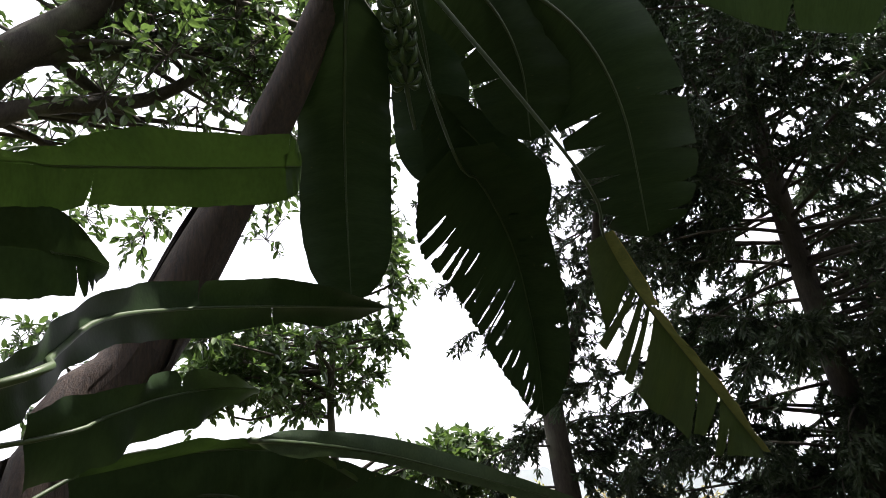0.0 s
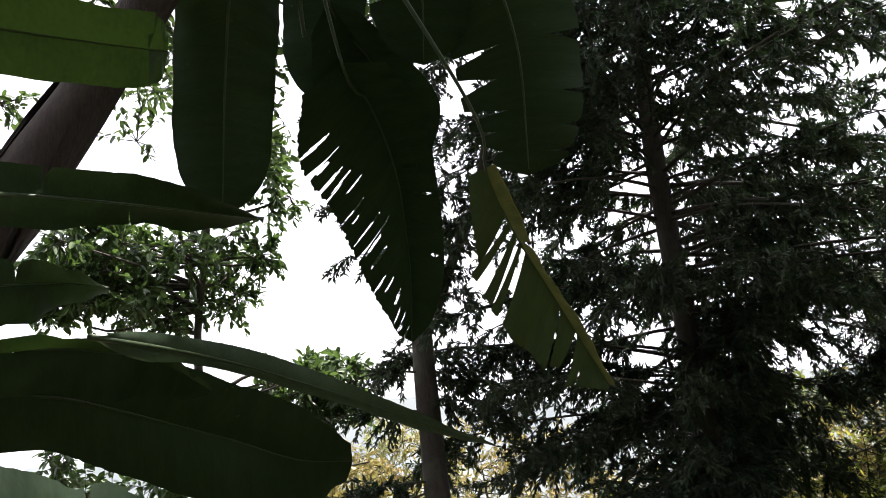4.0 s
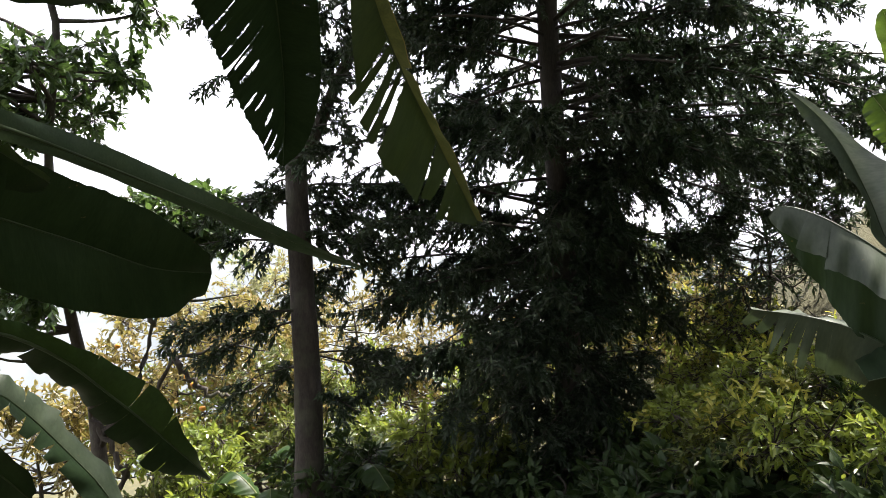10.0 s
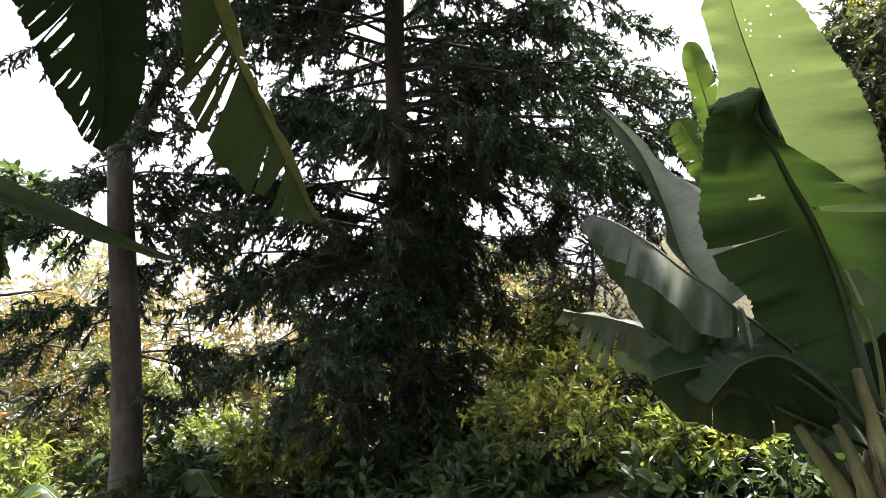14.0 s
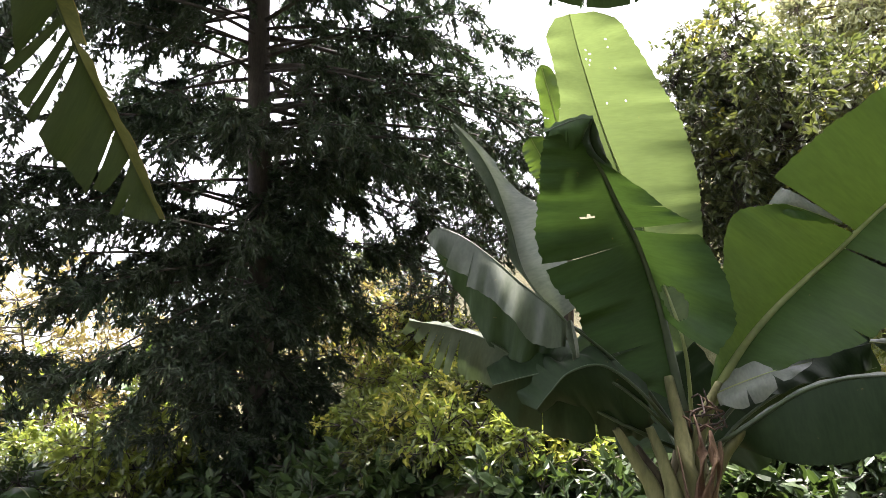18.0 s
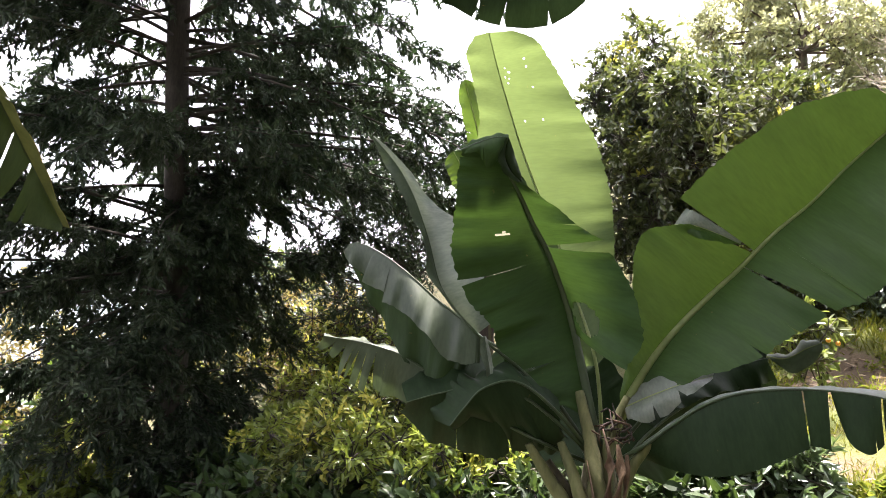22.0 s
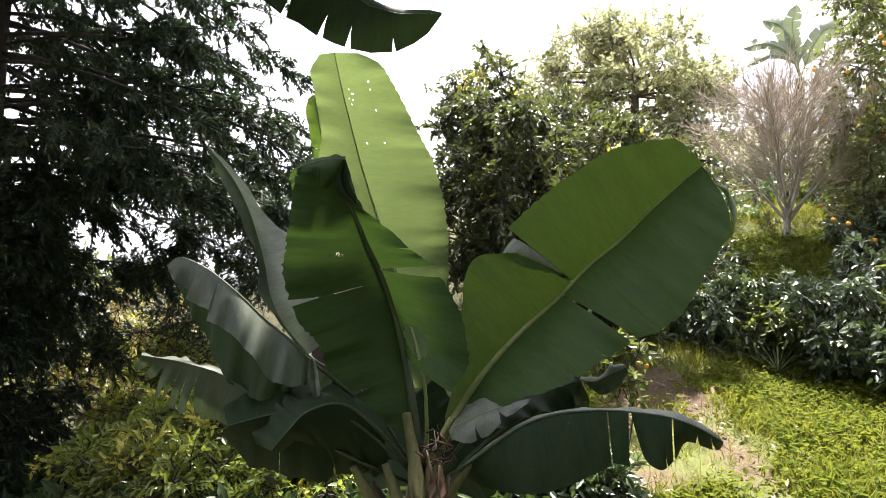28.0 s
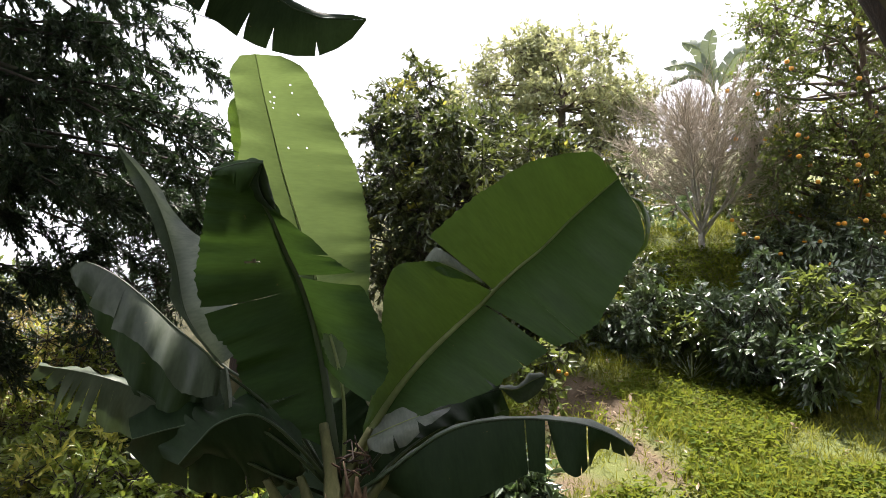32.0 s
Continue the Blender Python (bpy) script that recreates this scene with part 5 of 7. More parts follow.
# ---- the leaning banana plant with its bunch ----
def build_leaning_banana():
    foot = (-1.709, 2.458, 1.430)
    gx, gy, gz = on_ground(foot[0], foot[1])
    plant = thing("leaning_banana_plant", (gx, gy, gz), "tall leaning banana plant with peeling brown stem and hanging torn leaves", "banana plant")
    crown = (-0.132, 2.956, 4.718)
    pseudostem(plant, [(gx, gy, gz - 0.05), (-1.730, 2.800, 1.815), (-1.472, 3.065, 2.421), (-1.092, 3.206, 3.206), (-0.765, 3.187, 3.802), (-0.439, 3.074, 4.351), crown],
               [0.21, 0.175, 0.155, 0.14, 0.125, 0.11, 0.09], M_SHEATH, 5, 9)
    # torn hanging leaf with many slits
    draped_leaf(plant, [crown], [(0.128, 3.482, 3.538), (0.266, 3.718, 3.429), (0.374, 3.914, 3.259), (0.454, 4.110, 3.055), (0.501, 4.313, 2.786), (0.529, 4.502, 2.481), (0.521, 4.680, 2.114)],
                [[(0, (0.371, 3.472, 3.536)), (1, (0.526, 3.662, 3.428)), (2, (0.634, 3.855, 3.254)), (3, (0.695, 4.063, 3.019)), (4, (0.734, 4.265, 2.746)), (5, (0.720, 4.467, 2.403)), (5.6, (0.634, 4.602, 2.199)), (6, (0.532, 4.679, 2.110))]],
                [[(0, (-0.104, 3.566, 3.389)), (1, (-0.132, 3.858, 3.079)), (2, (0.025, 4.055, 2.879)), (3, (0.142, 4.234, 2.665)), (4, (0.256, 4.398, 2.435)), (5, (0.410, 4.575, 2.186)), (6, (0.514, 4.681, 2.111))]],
                (M_BANANA_IN_SHADE, M_BANANA_IN_SHADE), 0.012, M_MIDRIB_DARK, "long hanging leaf with a slit edge", 0.04, 0.012, 31,
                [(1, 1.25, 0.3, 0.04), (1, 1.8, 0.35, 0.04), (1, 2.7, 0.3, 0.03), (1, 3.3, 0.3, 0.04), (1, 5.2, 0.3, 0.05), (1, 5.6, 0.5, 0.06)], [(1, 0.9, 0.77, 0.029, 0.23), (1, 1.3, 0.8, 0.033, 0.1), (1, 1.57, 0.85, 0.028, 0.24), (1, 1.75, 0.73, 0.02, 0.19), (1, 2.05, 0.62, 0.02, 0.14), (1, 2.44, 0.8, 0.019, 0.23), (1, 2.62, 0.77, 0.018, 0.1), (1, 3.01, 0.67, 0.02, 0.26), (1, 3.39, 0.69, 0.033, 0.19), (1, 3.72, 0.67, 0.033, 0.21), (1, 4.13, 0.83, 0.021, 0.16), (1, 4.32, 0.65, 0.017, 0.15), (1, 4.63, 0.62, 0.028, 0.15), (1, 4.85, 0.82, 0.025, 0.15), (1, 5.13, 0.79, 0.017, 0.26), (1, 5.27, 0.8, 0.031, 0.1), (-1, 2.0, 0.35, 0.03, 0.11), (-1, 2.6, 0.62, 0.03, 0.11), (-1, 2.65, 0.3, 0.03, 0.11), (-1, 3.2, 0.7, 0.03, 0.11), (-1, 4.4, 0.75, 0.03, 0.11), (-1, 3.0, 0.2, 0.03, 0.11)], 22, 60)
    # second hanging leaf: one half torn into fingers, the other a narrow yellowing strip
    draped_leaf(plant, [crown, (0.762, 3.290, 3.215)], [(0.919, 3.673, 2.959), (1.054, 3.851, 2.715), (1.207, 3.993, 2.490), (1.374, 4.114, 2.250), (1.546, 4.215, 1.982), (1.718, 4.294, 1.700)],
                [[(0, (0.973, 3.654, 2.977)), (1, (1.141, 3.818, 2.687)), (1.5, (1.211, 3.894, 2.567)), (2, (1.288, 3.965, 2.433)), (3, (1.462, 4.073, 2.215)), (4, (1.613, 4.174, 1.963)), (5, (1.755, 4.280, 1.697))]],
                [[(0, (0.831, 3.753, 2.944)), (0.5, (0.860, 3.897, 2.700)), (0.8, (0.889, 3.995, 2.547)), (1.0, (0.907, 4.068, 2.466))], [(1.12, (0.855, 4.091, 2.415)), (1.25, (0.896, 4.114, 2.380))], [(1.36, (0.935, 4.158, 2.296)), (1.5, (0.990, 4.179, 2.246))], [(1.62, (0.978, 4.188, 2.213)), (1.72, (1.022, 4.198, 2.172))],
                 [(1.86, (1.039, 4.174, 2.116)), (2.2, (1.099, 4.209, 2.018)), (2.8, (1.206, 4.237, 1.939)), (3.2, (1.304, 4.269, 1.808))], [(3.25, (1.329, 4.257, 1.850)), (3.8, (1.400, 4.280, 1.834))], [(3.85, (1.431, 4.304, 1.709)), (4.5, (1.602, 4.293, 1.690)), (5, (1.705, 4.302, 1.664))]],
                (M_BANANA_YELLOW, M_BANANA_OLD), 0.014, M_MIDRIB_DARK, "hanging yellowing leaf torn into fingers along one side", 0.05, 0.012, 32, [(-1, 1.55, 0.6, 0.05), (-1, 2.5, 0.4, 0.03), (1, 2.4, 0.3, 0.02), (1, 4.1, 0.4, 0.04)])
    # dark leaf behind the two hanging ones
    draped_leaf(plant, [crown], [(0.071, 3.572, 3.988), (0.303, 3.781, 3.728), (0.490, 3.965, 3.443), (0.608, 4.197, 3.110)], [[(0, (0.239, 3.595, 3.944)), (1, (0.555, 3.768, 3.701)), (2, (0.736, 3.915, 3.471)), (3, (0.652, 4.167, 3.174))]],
                [[(0, (-0.036, 3.676, 3.825)), (1, (-0.026, 3.905, 3.511)), (2, (0.156, 4.088, 3.217)), (3, (0.509, 4.229, 3.054))]], (M_BANANA_IN_SHADE, M_BANANA_IN_SHADE), 0.012, M_MIDRIB_DARK, "dark leaf behind the hanging ones", 0.05, 0.012, 38)
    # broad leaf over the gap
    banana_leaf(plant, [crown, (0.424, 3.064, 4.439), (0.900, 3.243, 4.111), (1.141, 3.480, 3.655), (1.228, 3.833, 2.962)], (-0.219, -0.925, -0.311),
                (0.40, 6, 20), (0.40, 6, 25), M_BANANA_IN_SHADE, 0.016, M_MIDRIB_DARK, start=0.22, tip=0.6, seed=33, label="broad drooping leaf with a fringed end",
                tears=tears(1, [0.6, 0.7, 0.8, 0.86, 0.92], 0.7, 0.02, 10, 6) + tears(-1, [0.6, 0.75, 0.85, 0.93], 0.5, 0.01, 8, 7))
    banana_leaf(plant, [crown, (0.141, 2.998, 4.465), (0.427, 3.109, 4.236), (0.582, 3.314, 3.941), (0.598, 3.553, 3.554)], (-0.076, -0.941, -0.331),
                (0.30, 8, 20), (0.32, 8, 25), M_BANANA_IN_SHADE, 0.014, M_MIDRIB_DARK, start=0.15, tip=0.4, seed=34, label="dark drooping leaf", tears=tears(1, [0.5, 0.7], 0.5, 0.01, 8, 8))
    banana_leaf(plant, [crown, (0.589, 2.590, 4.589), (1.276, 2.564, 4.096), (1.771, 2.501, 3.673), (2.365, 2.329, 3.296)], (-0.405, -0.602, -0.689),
                (0.34, 15, 20), (0.34, 10, 25), M_BANANA_IN_SHADE, 0.016, M_MIDRIB_DARK, start=0.2, tip=0.3, seed=35, label="leaf arching overhead", tears=tears(1, [0.5, 0.7, 0.85], 0.5, 0.008, 6, 9))
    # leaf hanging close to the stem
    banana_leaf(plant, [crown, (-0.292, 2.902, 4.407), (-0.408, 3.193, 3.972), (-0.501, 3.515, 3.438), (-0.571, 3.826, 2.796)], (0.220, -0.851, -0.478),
                (0.30, 8, 25), (0.28, 8, 25), M_BANANA_IN_SHADE, 0.013, M_MIDRIB_DARK, start=0.15, tip=0.6, seed=36, label="dark leaf hanging beside the stem")
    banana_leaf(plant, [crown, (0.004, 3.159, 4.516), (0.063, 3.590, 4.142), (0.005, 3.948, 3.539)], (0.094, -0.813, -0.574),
                (0.28, 10, 25), (0.26, 8, 25), M_BANANA_IN_SHADE, 0.013, M_MIDRIB_DARK, start=0.1, tip=0.5, seed=37, label="dark leaf hanging behind the fruit")
    # fruit stalk and bunch
    stalk = [crown, (-0.081, 2.964, 4.430), (-0.077, 3.162, 4.127), (-0.081, 3.365, 3.849), (-0.066, 3.471, 3.683)]
    sl, _ = spline(under(plant, stalk), 24)
    bunch = part("fruit_bunch", tube_mesh("fruit_bunch", sl, np.linspace(0.028, 0.012, 24), M_MIDRIB_DARK, 8), plant, "hanging bunch of green bananas")
    rng = np.random.default_rng(4)
    s = np.linspace(0, 1, 9)
    for tier in range(6):
        at = sl[8 + tier * 2]
        for k in range(7):
            a = k * 0.9 + tier * 0.5
            d = np.array([math.cos(a), math.sin(a), 0])
            ln = 0.13 * rng.uniform(0.85, 1.1)
            pts = at + d * (0.02 + ln * 0.55 * np.sin(s * 1.7))[:, None] + np.array([0, 0, 1.0]) * (ln * (0.9 * s ** 2 - 0.35 * s))[:, None]
            part("banana", tube_mesh("banana", pts, 0.017 * np.clip(np.sin(np.clip(s, 0.05, 0.97) * 3.1), 0.2, 1) ** 0.5, M_FRUIT, 6), bunch)


build_leaning_banana()


# ---- the nearer banana clump beside it ----
def build_near_banana():
    gx, gy, gz = on_ground(-1.75, 0.95)
    plant = thing("near_banana_plant", (gx, gy, gz), "banana plant close by with long arching leaves", "banana plant")
    crown = (-1.70, 1.0, 1.75)
    pseudostem(plant, [(gx, gy, gz - 0.05), (-1.74, 0.97, 0.9), crown], [0.15, 0.12, 0.08], seed=6, husks=5)
    base = (-1.72, 0.98, 1.1)
    dusky = (M_BANANA_IN_SHADE, M_BANANA_IN_SHADE)
    # green leaf held across the leaning stem
    draped_leaf(plant, [crown], [(-1.007, 1.338, 2.472), (-0.927, 1.443, 2.504), (-0.798, 1.580, 2.553), (-0.640, 1.740, 2.611), (-0.454, 1.888, 2.663)], [[(0, (-0.969, 1.282, 2.471)), (1, (-0.890, 1.381, 2.511)), (2, (-0.793, 1.453, 2.592)), (3, (-0.600, 1.627, 2.659)), (3.7, (-0.473, 1.743, 2.697)), (4, (-0.409, 1.796, 2.716))]],
                [[(0, (-1.066, 1.440, 2.390)), (1, (-0.974, 1.538, 2.425)), (2, (-0.862, 1.647, 2.487)), (3, (-0.669, 1.822, 2.530)), (3.7, (-0.535, 1.927, 2.571)), (4, (-0.474, 1.976, 2.599))]], (M_BANANA_DIM, M_BANANA_DIM), 0.008, M_MIDRIB_DARK, "green leaf with a cut-off end", 0.05, 0.006, 41, [(1, 1.6, 0.5, 0.03)])
    draped_leaf(plant, [], [(-0.454, 1.888, 2.663), (-0.425, 1.899, 2.666), (-0.406, 1.908, 2.669)], [[(0, (-0.421, 1.846, 2.747)), (1, (-0.407, 1.865, 2.732)), (2, (-0.403, 1.890, 2.702))]], [[(0, (-0.455, 1.897, 2.559)), (1, (-0.428, 1.917, 2.578)), (2, (-0.413, 1.917, 2.629))]],
                (M_BANANA_DIM, M_BANANA_DIM), 0.003, M_MIDRIB_DARK, "uneven end of the green leaf", 0.05, 0.004, 52)
    # dark leaf with a fringed end
    draped_leaf(plant, [crown], [(-1.056, 1.458, 2.318), (-0.982, 1.568, 2.330), (-0.946, 1.648, 2.342), (-0.913, 1.730, 2.338)], [[(0, (-1.017, 1.389, 2.377)), (1, (-0.942, 1.486, 2.415)), (2, (-0.914, 1.577, 2.397)), (3, (-0.882, 1.669, 2.321))]],
                [[(0, (-1.103, 1.549, 2.216)), (1, (-1.024, 1.654, 2.244)), (2, (-0.978, 1.734, 2.270)), (3, (-0.953, 1.791, 2.342))]], dusky, 0.010, M_MIDRIB_DARK, "dark leaf with a fringed end", 0.05, 0.005, 45, [(1, 1.75, 0.35, 0.12), (1, 2.1, 0.4, 0.14), (1, 2.4, 0.35, 0.1)])
    # long folded leaf with a pointed tip
    draped_leaf(plant, [crown], [(-0.884, 1.278, 1.932), (-0.902, 1.483, 2.038), (-0.940, 1.767, 2.204), (-0.897, 2.201, 2.349), (-0.722, 2.566, 2.438), (-0.507, 2.819, 2.479), (-0.266, 3.054, 2.510)],
                [[(0, (-0.854, 1.228, 1.961)), (1, (-0.873, 1.426, 2.081)), (2, (-0.910, 1.702, 2.261)), (3, (-0.870, 2.128, 2.423)), (4, (-0.698, 2.485, 2.531)), (5, (-0.490, 2.745, 2.550)), (6, (-0.260, 2.986, 2.492))]],
                [[(0, (-0.970, 1.420, 1.865)), (1, (-0.967, 1.601, 1.988)), (2, (-0.991, 1.874, 2.155)), (3, (-0.942, 2.319, 2.276)), (4, (-0.755, 2.679, 2.394)), (5, (-0.540, 2.978, 2.458)), (6, (-0.284, 3.246, 2.562))]], dusky, 0.012, M_MIDRIB_DARK, "folded leaf with a pointed tip", -0.06, 0.010, 42, [(1, 4.1, 0.5, 0.012), (-1, 3.2, 0.25, 0.02)])
    draped_leaf(plant, [crown], [(-1.012, 1.574, 1.868), (-0.929, 1.786, 1.941), (-0.871, 1.970, 2.008), (-0.800, 2.207, 2.066), (-0.688, 2.350, 2.076)], [[(0, (-0.985, 1.520, 1.926)), (1, (-0.904, 1.729, 1.997)), (2, (-0.848, 1.912, 2.062)), (3, (-0.784, 2.114, 2.119)), (4, (-0.663, 2.253, 2.070))]],
                [[(0, (-1.064, 1.675, 1.762)), (1, (-0.990, 1.863, 1.827)), (2, (-0.930, 2.040, 1.904)), (3, (-0.857, 2.278, 1.981)), (4, (-0.731, 2.474, 2.086))]], dusky, 0.010, M_MIDRIB_DARK, "green leaf with a rounded end", 0.05, 0.012, 44, [(-1, 2.4, 0.3, 0.05)])
    # long leaf folded along its midrib and seen along its edge
    draped_leaf(plant, [], [(-0.600, 1.939, 1.852), (-0.552, 2.234, 1.865), (-0.453, 2.535, 1.861), (-0.306, 2.902, 1.835), (-0.082, 3.198, 1.764), (0.206, 3.473, 1.663), (0.490, 3.655, 1.551), (0.840, 3.801, 1.417)],
                [[(0, (-0.596, 1.927, 1.853)), (1, (-0.546, 2.214, 1.902)), (2, (-0.447, 2.513, 1.913)), (3, (-0.301, 2.878, 1.904)), (4, (-0.079, 3.176, 1.834)), (5, (0.206, 3.442, 1.714)), (6, (0.487, 3.615, 1.584)), (7, (0.824, 3.725, 1.420))]],
                [[(0, (-0.615, 1.977, 1.854)), (1, (-0.567, 2.280, 1.823)), (2, (-0.463, 2.579, 1.832)), (3, (-0.313, 2.946, 1.802)), (4, (-0.087, 3.254, 1.728)), (5, (0.206, 3.541, 1.621)), (6, (0.497, 3.735, 1.507)), (7, (0.860, 3.903, 1.415))]],
                (M_BANANA_EDGE, M_BANANA_EDGE), 0.007, M_MIDRIB_DARK, "long narrow folded leaf", 0.05, 0.004, 46)
    # dark arching leaf with slit edges
    draped_leaf(plant, [base], [(-0.676, 2.268, 1.268), (-0.561, 2.462, 1.261), (-0.474, 2.584, 1.210), (-0.379, 2.698, 1.120), (-0.288, 2.800, 1.005), (-0.182, 2.894, 0.876), (-0.069, 2.976, 0.733), (0.050, 2.999, 0.603)],
                [[(0, (-0.667, 2.242, 1.312)), (1, (-0.553, 2.435, 1.308)), (2, (-0.459, 2.560, 1.258)), (3, (-0.336, 2.680, 1.170)), (4, (-0.219, 2.787, 1.068)), (5, (-0.113, 2.885, 0.970)), (6, (-0.032, 2.941, 0.797)), (7, (0.056, 2.925, 0.635))]],
                [[(0, (-0.708, 2.354, 1.152)), (1, (-0.630, 2.541, 1.186)), (2, (-0.552, 2.665, 1.175)), (3, (-0.469, 2.789, 1.088)), (4, (-0.388, 2.890, 0.959)), (5, (-0.288, 2.980, 0.801)), (6, (-0.157, 3.081, 0.639)), (7, (0.036, 3.169, 0.544))]], (M_BANANA_DIM, M_BANANA_IN_SHADE), 0.012, M_MIDRIB_DARK, "dark arching leaf with slit edges", 0.06, 0.007, 49,
                [(1, 2.2, 0.4, 0.03), (1, 2.9, 0.5, 0.03), (1, 3.5, 0.4, 0.03), (1, 4.2, 0.6, 0.03), (1, 4.7, 0.5, 0.025), (1, 5.2, 0.6, 0.03), (1, 5.6, 0.6, 0.03), (1, 6.0, 0.6, 0.03), (1, 6.4, 0.5, 0.03), (-1, 3.4, 0.3, 0.03), (-1, 4.6, 0.4, 0.03), (-1, 5.5, 0.4, 0.04)])
    # grey-green torn leaf bending down
    draped_leaf(plant, [base], [(-0.574, 1.980, 1.206), (-0.495, 2.106, 1.154), (-0.439, 2.188, 1.100), (-0.381, 2.260, 1.012), (-0.321, 2.316, 0.914), (-0.239, 2.361, 0.786), (-0.172, 2.371, 0.648)],
                [[(0, (-0.591, 2.029, 1.225)), (1, (-0.510, 2.158, 1.189)), (2, (-0.446, 2.243, 1.142)), (3, (-0.372, 2.321, 1.056)), (4, (-0.308, 2.378, 0.956)), (5, (-0.222, 2.416, 0.827)), (6, (-0.143, 2.399, 0.660))]],
                [[(0, (-0.556, 1.928, 1.157)), (1, (-0.491, 2.051, 1.123)), (2, (-0.444, 2.130, 1.076)), (3, (-0.400, 2.199, 0.987)), (4, (-0.353, 2.255, 0.904)), (5, (-0.292, 2.313, 0.795)), (6, (-0.231, 2.342, 0.650))]], (M_BANANA_DULL, M_BANANA_IN_SHADE), 0.009, M_MIDRIB_DARK, "narrow torn grey-green leaf bending down", 0.05, 0.006, 50,
                [(1, 1.3, 0.8, 0.06), (1, 1.7, 0.8, 0.1), (1, 2.2, 0.7, 0.08), (1, 2.7, 0.8, 0.12), (1, 3.2, 0.8, 0.1), (1, 3.7, 0.8, 0.12), (1, 4.2, 0.7, 0.1), (-1, 2.5, 0.4, 0.03), (-1, 3.4, 0.4, 0.02)])
    draped_leaf(plant, [base], [(-0.499, 1.768, 1.047), (-0.429, 1.840, 1.021), (-0.383, 1.896, 0.976), (-0.325, 1.942, 0.891)], [[(0, (-0.485, 1.729, 1.100)), (1, (-0.399, 1.809, 1.089)), (2, (-0.365, 1.861, 1.037)), (3, (-0.292, 1.875, 0.932))]],
                [[(0, (-0.512, 1.801, 0.894)), (1, (-0.450, 1.868, 0.862)), (2, (-0.399, 1.926, 0.828)), (3, (-0.360, 2.021, 0.824))]], dusky, 0.010, M_MIDRIB_DARK, "dark low leaf", 0.05, 0.006, 51, [(1, 1.4, 0.5, 0.05)])
    # broad dark leaf and the torn one that lies over it
    draped_leaf(plant, [base], [(-1.302, 2.290, 1.753), (-1.048, 2.791, 1.779), (-0.884, 2.984, 1.733), (-0.681, 3.172, 1.653), (-0.436, 3.346, 1.557), (-0.174, 3.460, 1.449), (0.072, 3.539, 1.418)],
                [[(0, (-1.204, 2.198, 1.849)), (1, (-0.994, 2.651, 1.907)), (2, (-0.791, 2.871, 1.946)), (3, (-0.547, 3.071, 1.850)), (4, (-0.321, 3.240, 1.759)), (5, (-0.085, 3.340, 1.637)), (6, (0.068, 3.371, 1.485))]],
                [[(0, (-1.383, 2.387, 1.598)), (1, (-1.094, 2.918, 1.582)), (2, (-0.922, 3.110, 1.494)), (3, (-0.688, 3.298, 1.366)), (4, (-0.433, 3.463, 1.262)), (5, (-0.151, 3.609, 1.223)), (6, (0.034, 3.740, 1.317))]], dusky, 0.013, M_MIDRIB_DARK, "broad dark leaf with a rounded end", 0.06, 0.010, 47, [(-1, 1.6, 0.3, 0.02)])
    draped_leaf(plant, [base], [(-1.136, 1.986, 1.816), (-0.889, 2.392, 1.894), (-0.768, 2.561, 1.895), (-0.629, 2.750, 1.874), (-0.466, 2.896, 1.759)], [[(0, (-1.099, 2.001, 1.866)), (1, (-0.866, 2.332, 1.923)), (2, (-0.763, 2.493, 1.932)), (3, (-0.590, 2.693, 1.914)), (4, (-0.449, 2.805, 1.758))]],
                [[(0, (-1.183, 2.084, 1.700)), (1, (-0.924, 2.485, 1.761)), (2, (-0.814, 2.653, 1.734)), (3, (-0.687, 2.824, 1.742)), (4, (-0.513, 3.006, 1.749))]], (M_BANANA_DIM, M_BANANA_IN_SHADE), 0.010, M_MIDRIB_DARK, "torn dark leaf with shredded end", 0.05, 0.008, 53, [(-1, 2.6, 0.6, 0.03), (-1, 3.2, 0.7, 0.05), (-1, 3.6, 0.8, 0.08), (1, 2.8, 0.6, 0.04), (1, 3.4, 0.7, 0.06)])
    # smooth pale leaf nearest to the walk
    draped_leaf(plant, [(-0.491, 0.911, 1.329)], [(-0.485, 1.156, 1.462), (-0.412, 1.241, 1.388), (-0.364, 1.308, 1.334), (-0.304, 1.361, 1.275), (-0.257, 1.388, 1.235)],
                [[(0, (-0.486, 1.151, 1.562)), (1, (-0.419, 1.250, 1.525)), (1.55, (-0.389, 1.305, 1.501)), (1.75, (-0.366, 1.324, 1.507)), (2.3, (-0.325, 1.369, 1.475)), (2.9, (-0.283, 1.400, 1.412)), (3.4, (-0.256, 1.434, 1.351)), (3.7, (-0.249, 1.427, 1.319)), (4, (-0.255, 1.403, 1.260))]],
                [[(0, (-0.450, 1.097, 1.328)), (1, (-0.379, 1.168, 1.233)), (2, (-0.331, 1.240, 1.185)), (3, (-0.276, 1.310, 1.188)), (4, (-0.252, 1.376, 1.223))]], (M_BANANA_NEAR, M_BANANA_NEAR), 0.006, M_MIDRIB_PALE, "smooth grey-green leaf with a rounded end", 0.05, 0.004, 48, [(-1, 1.63, 0.2, 0.03)])


build_near_banana()


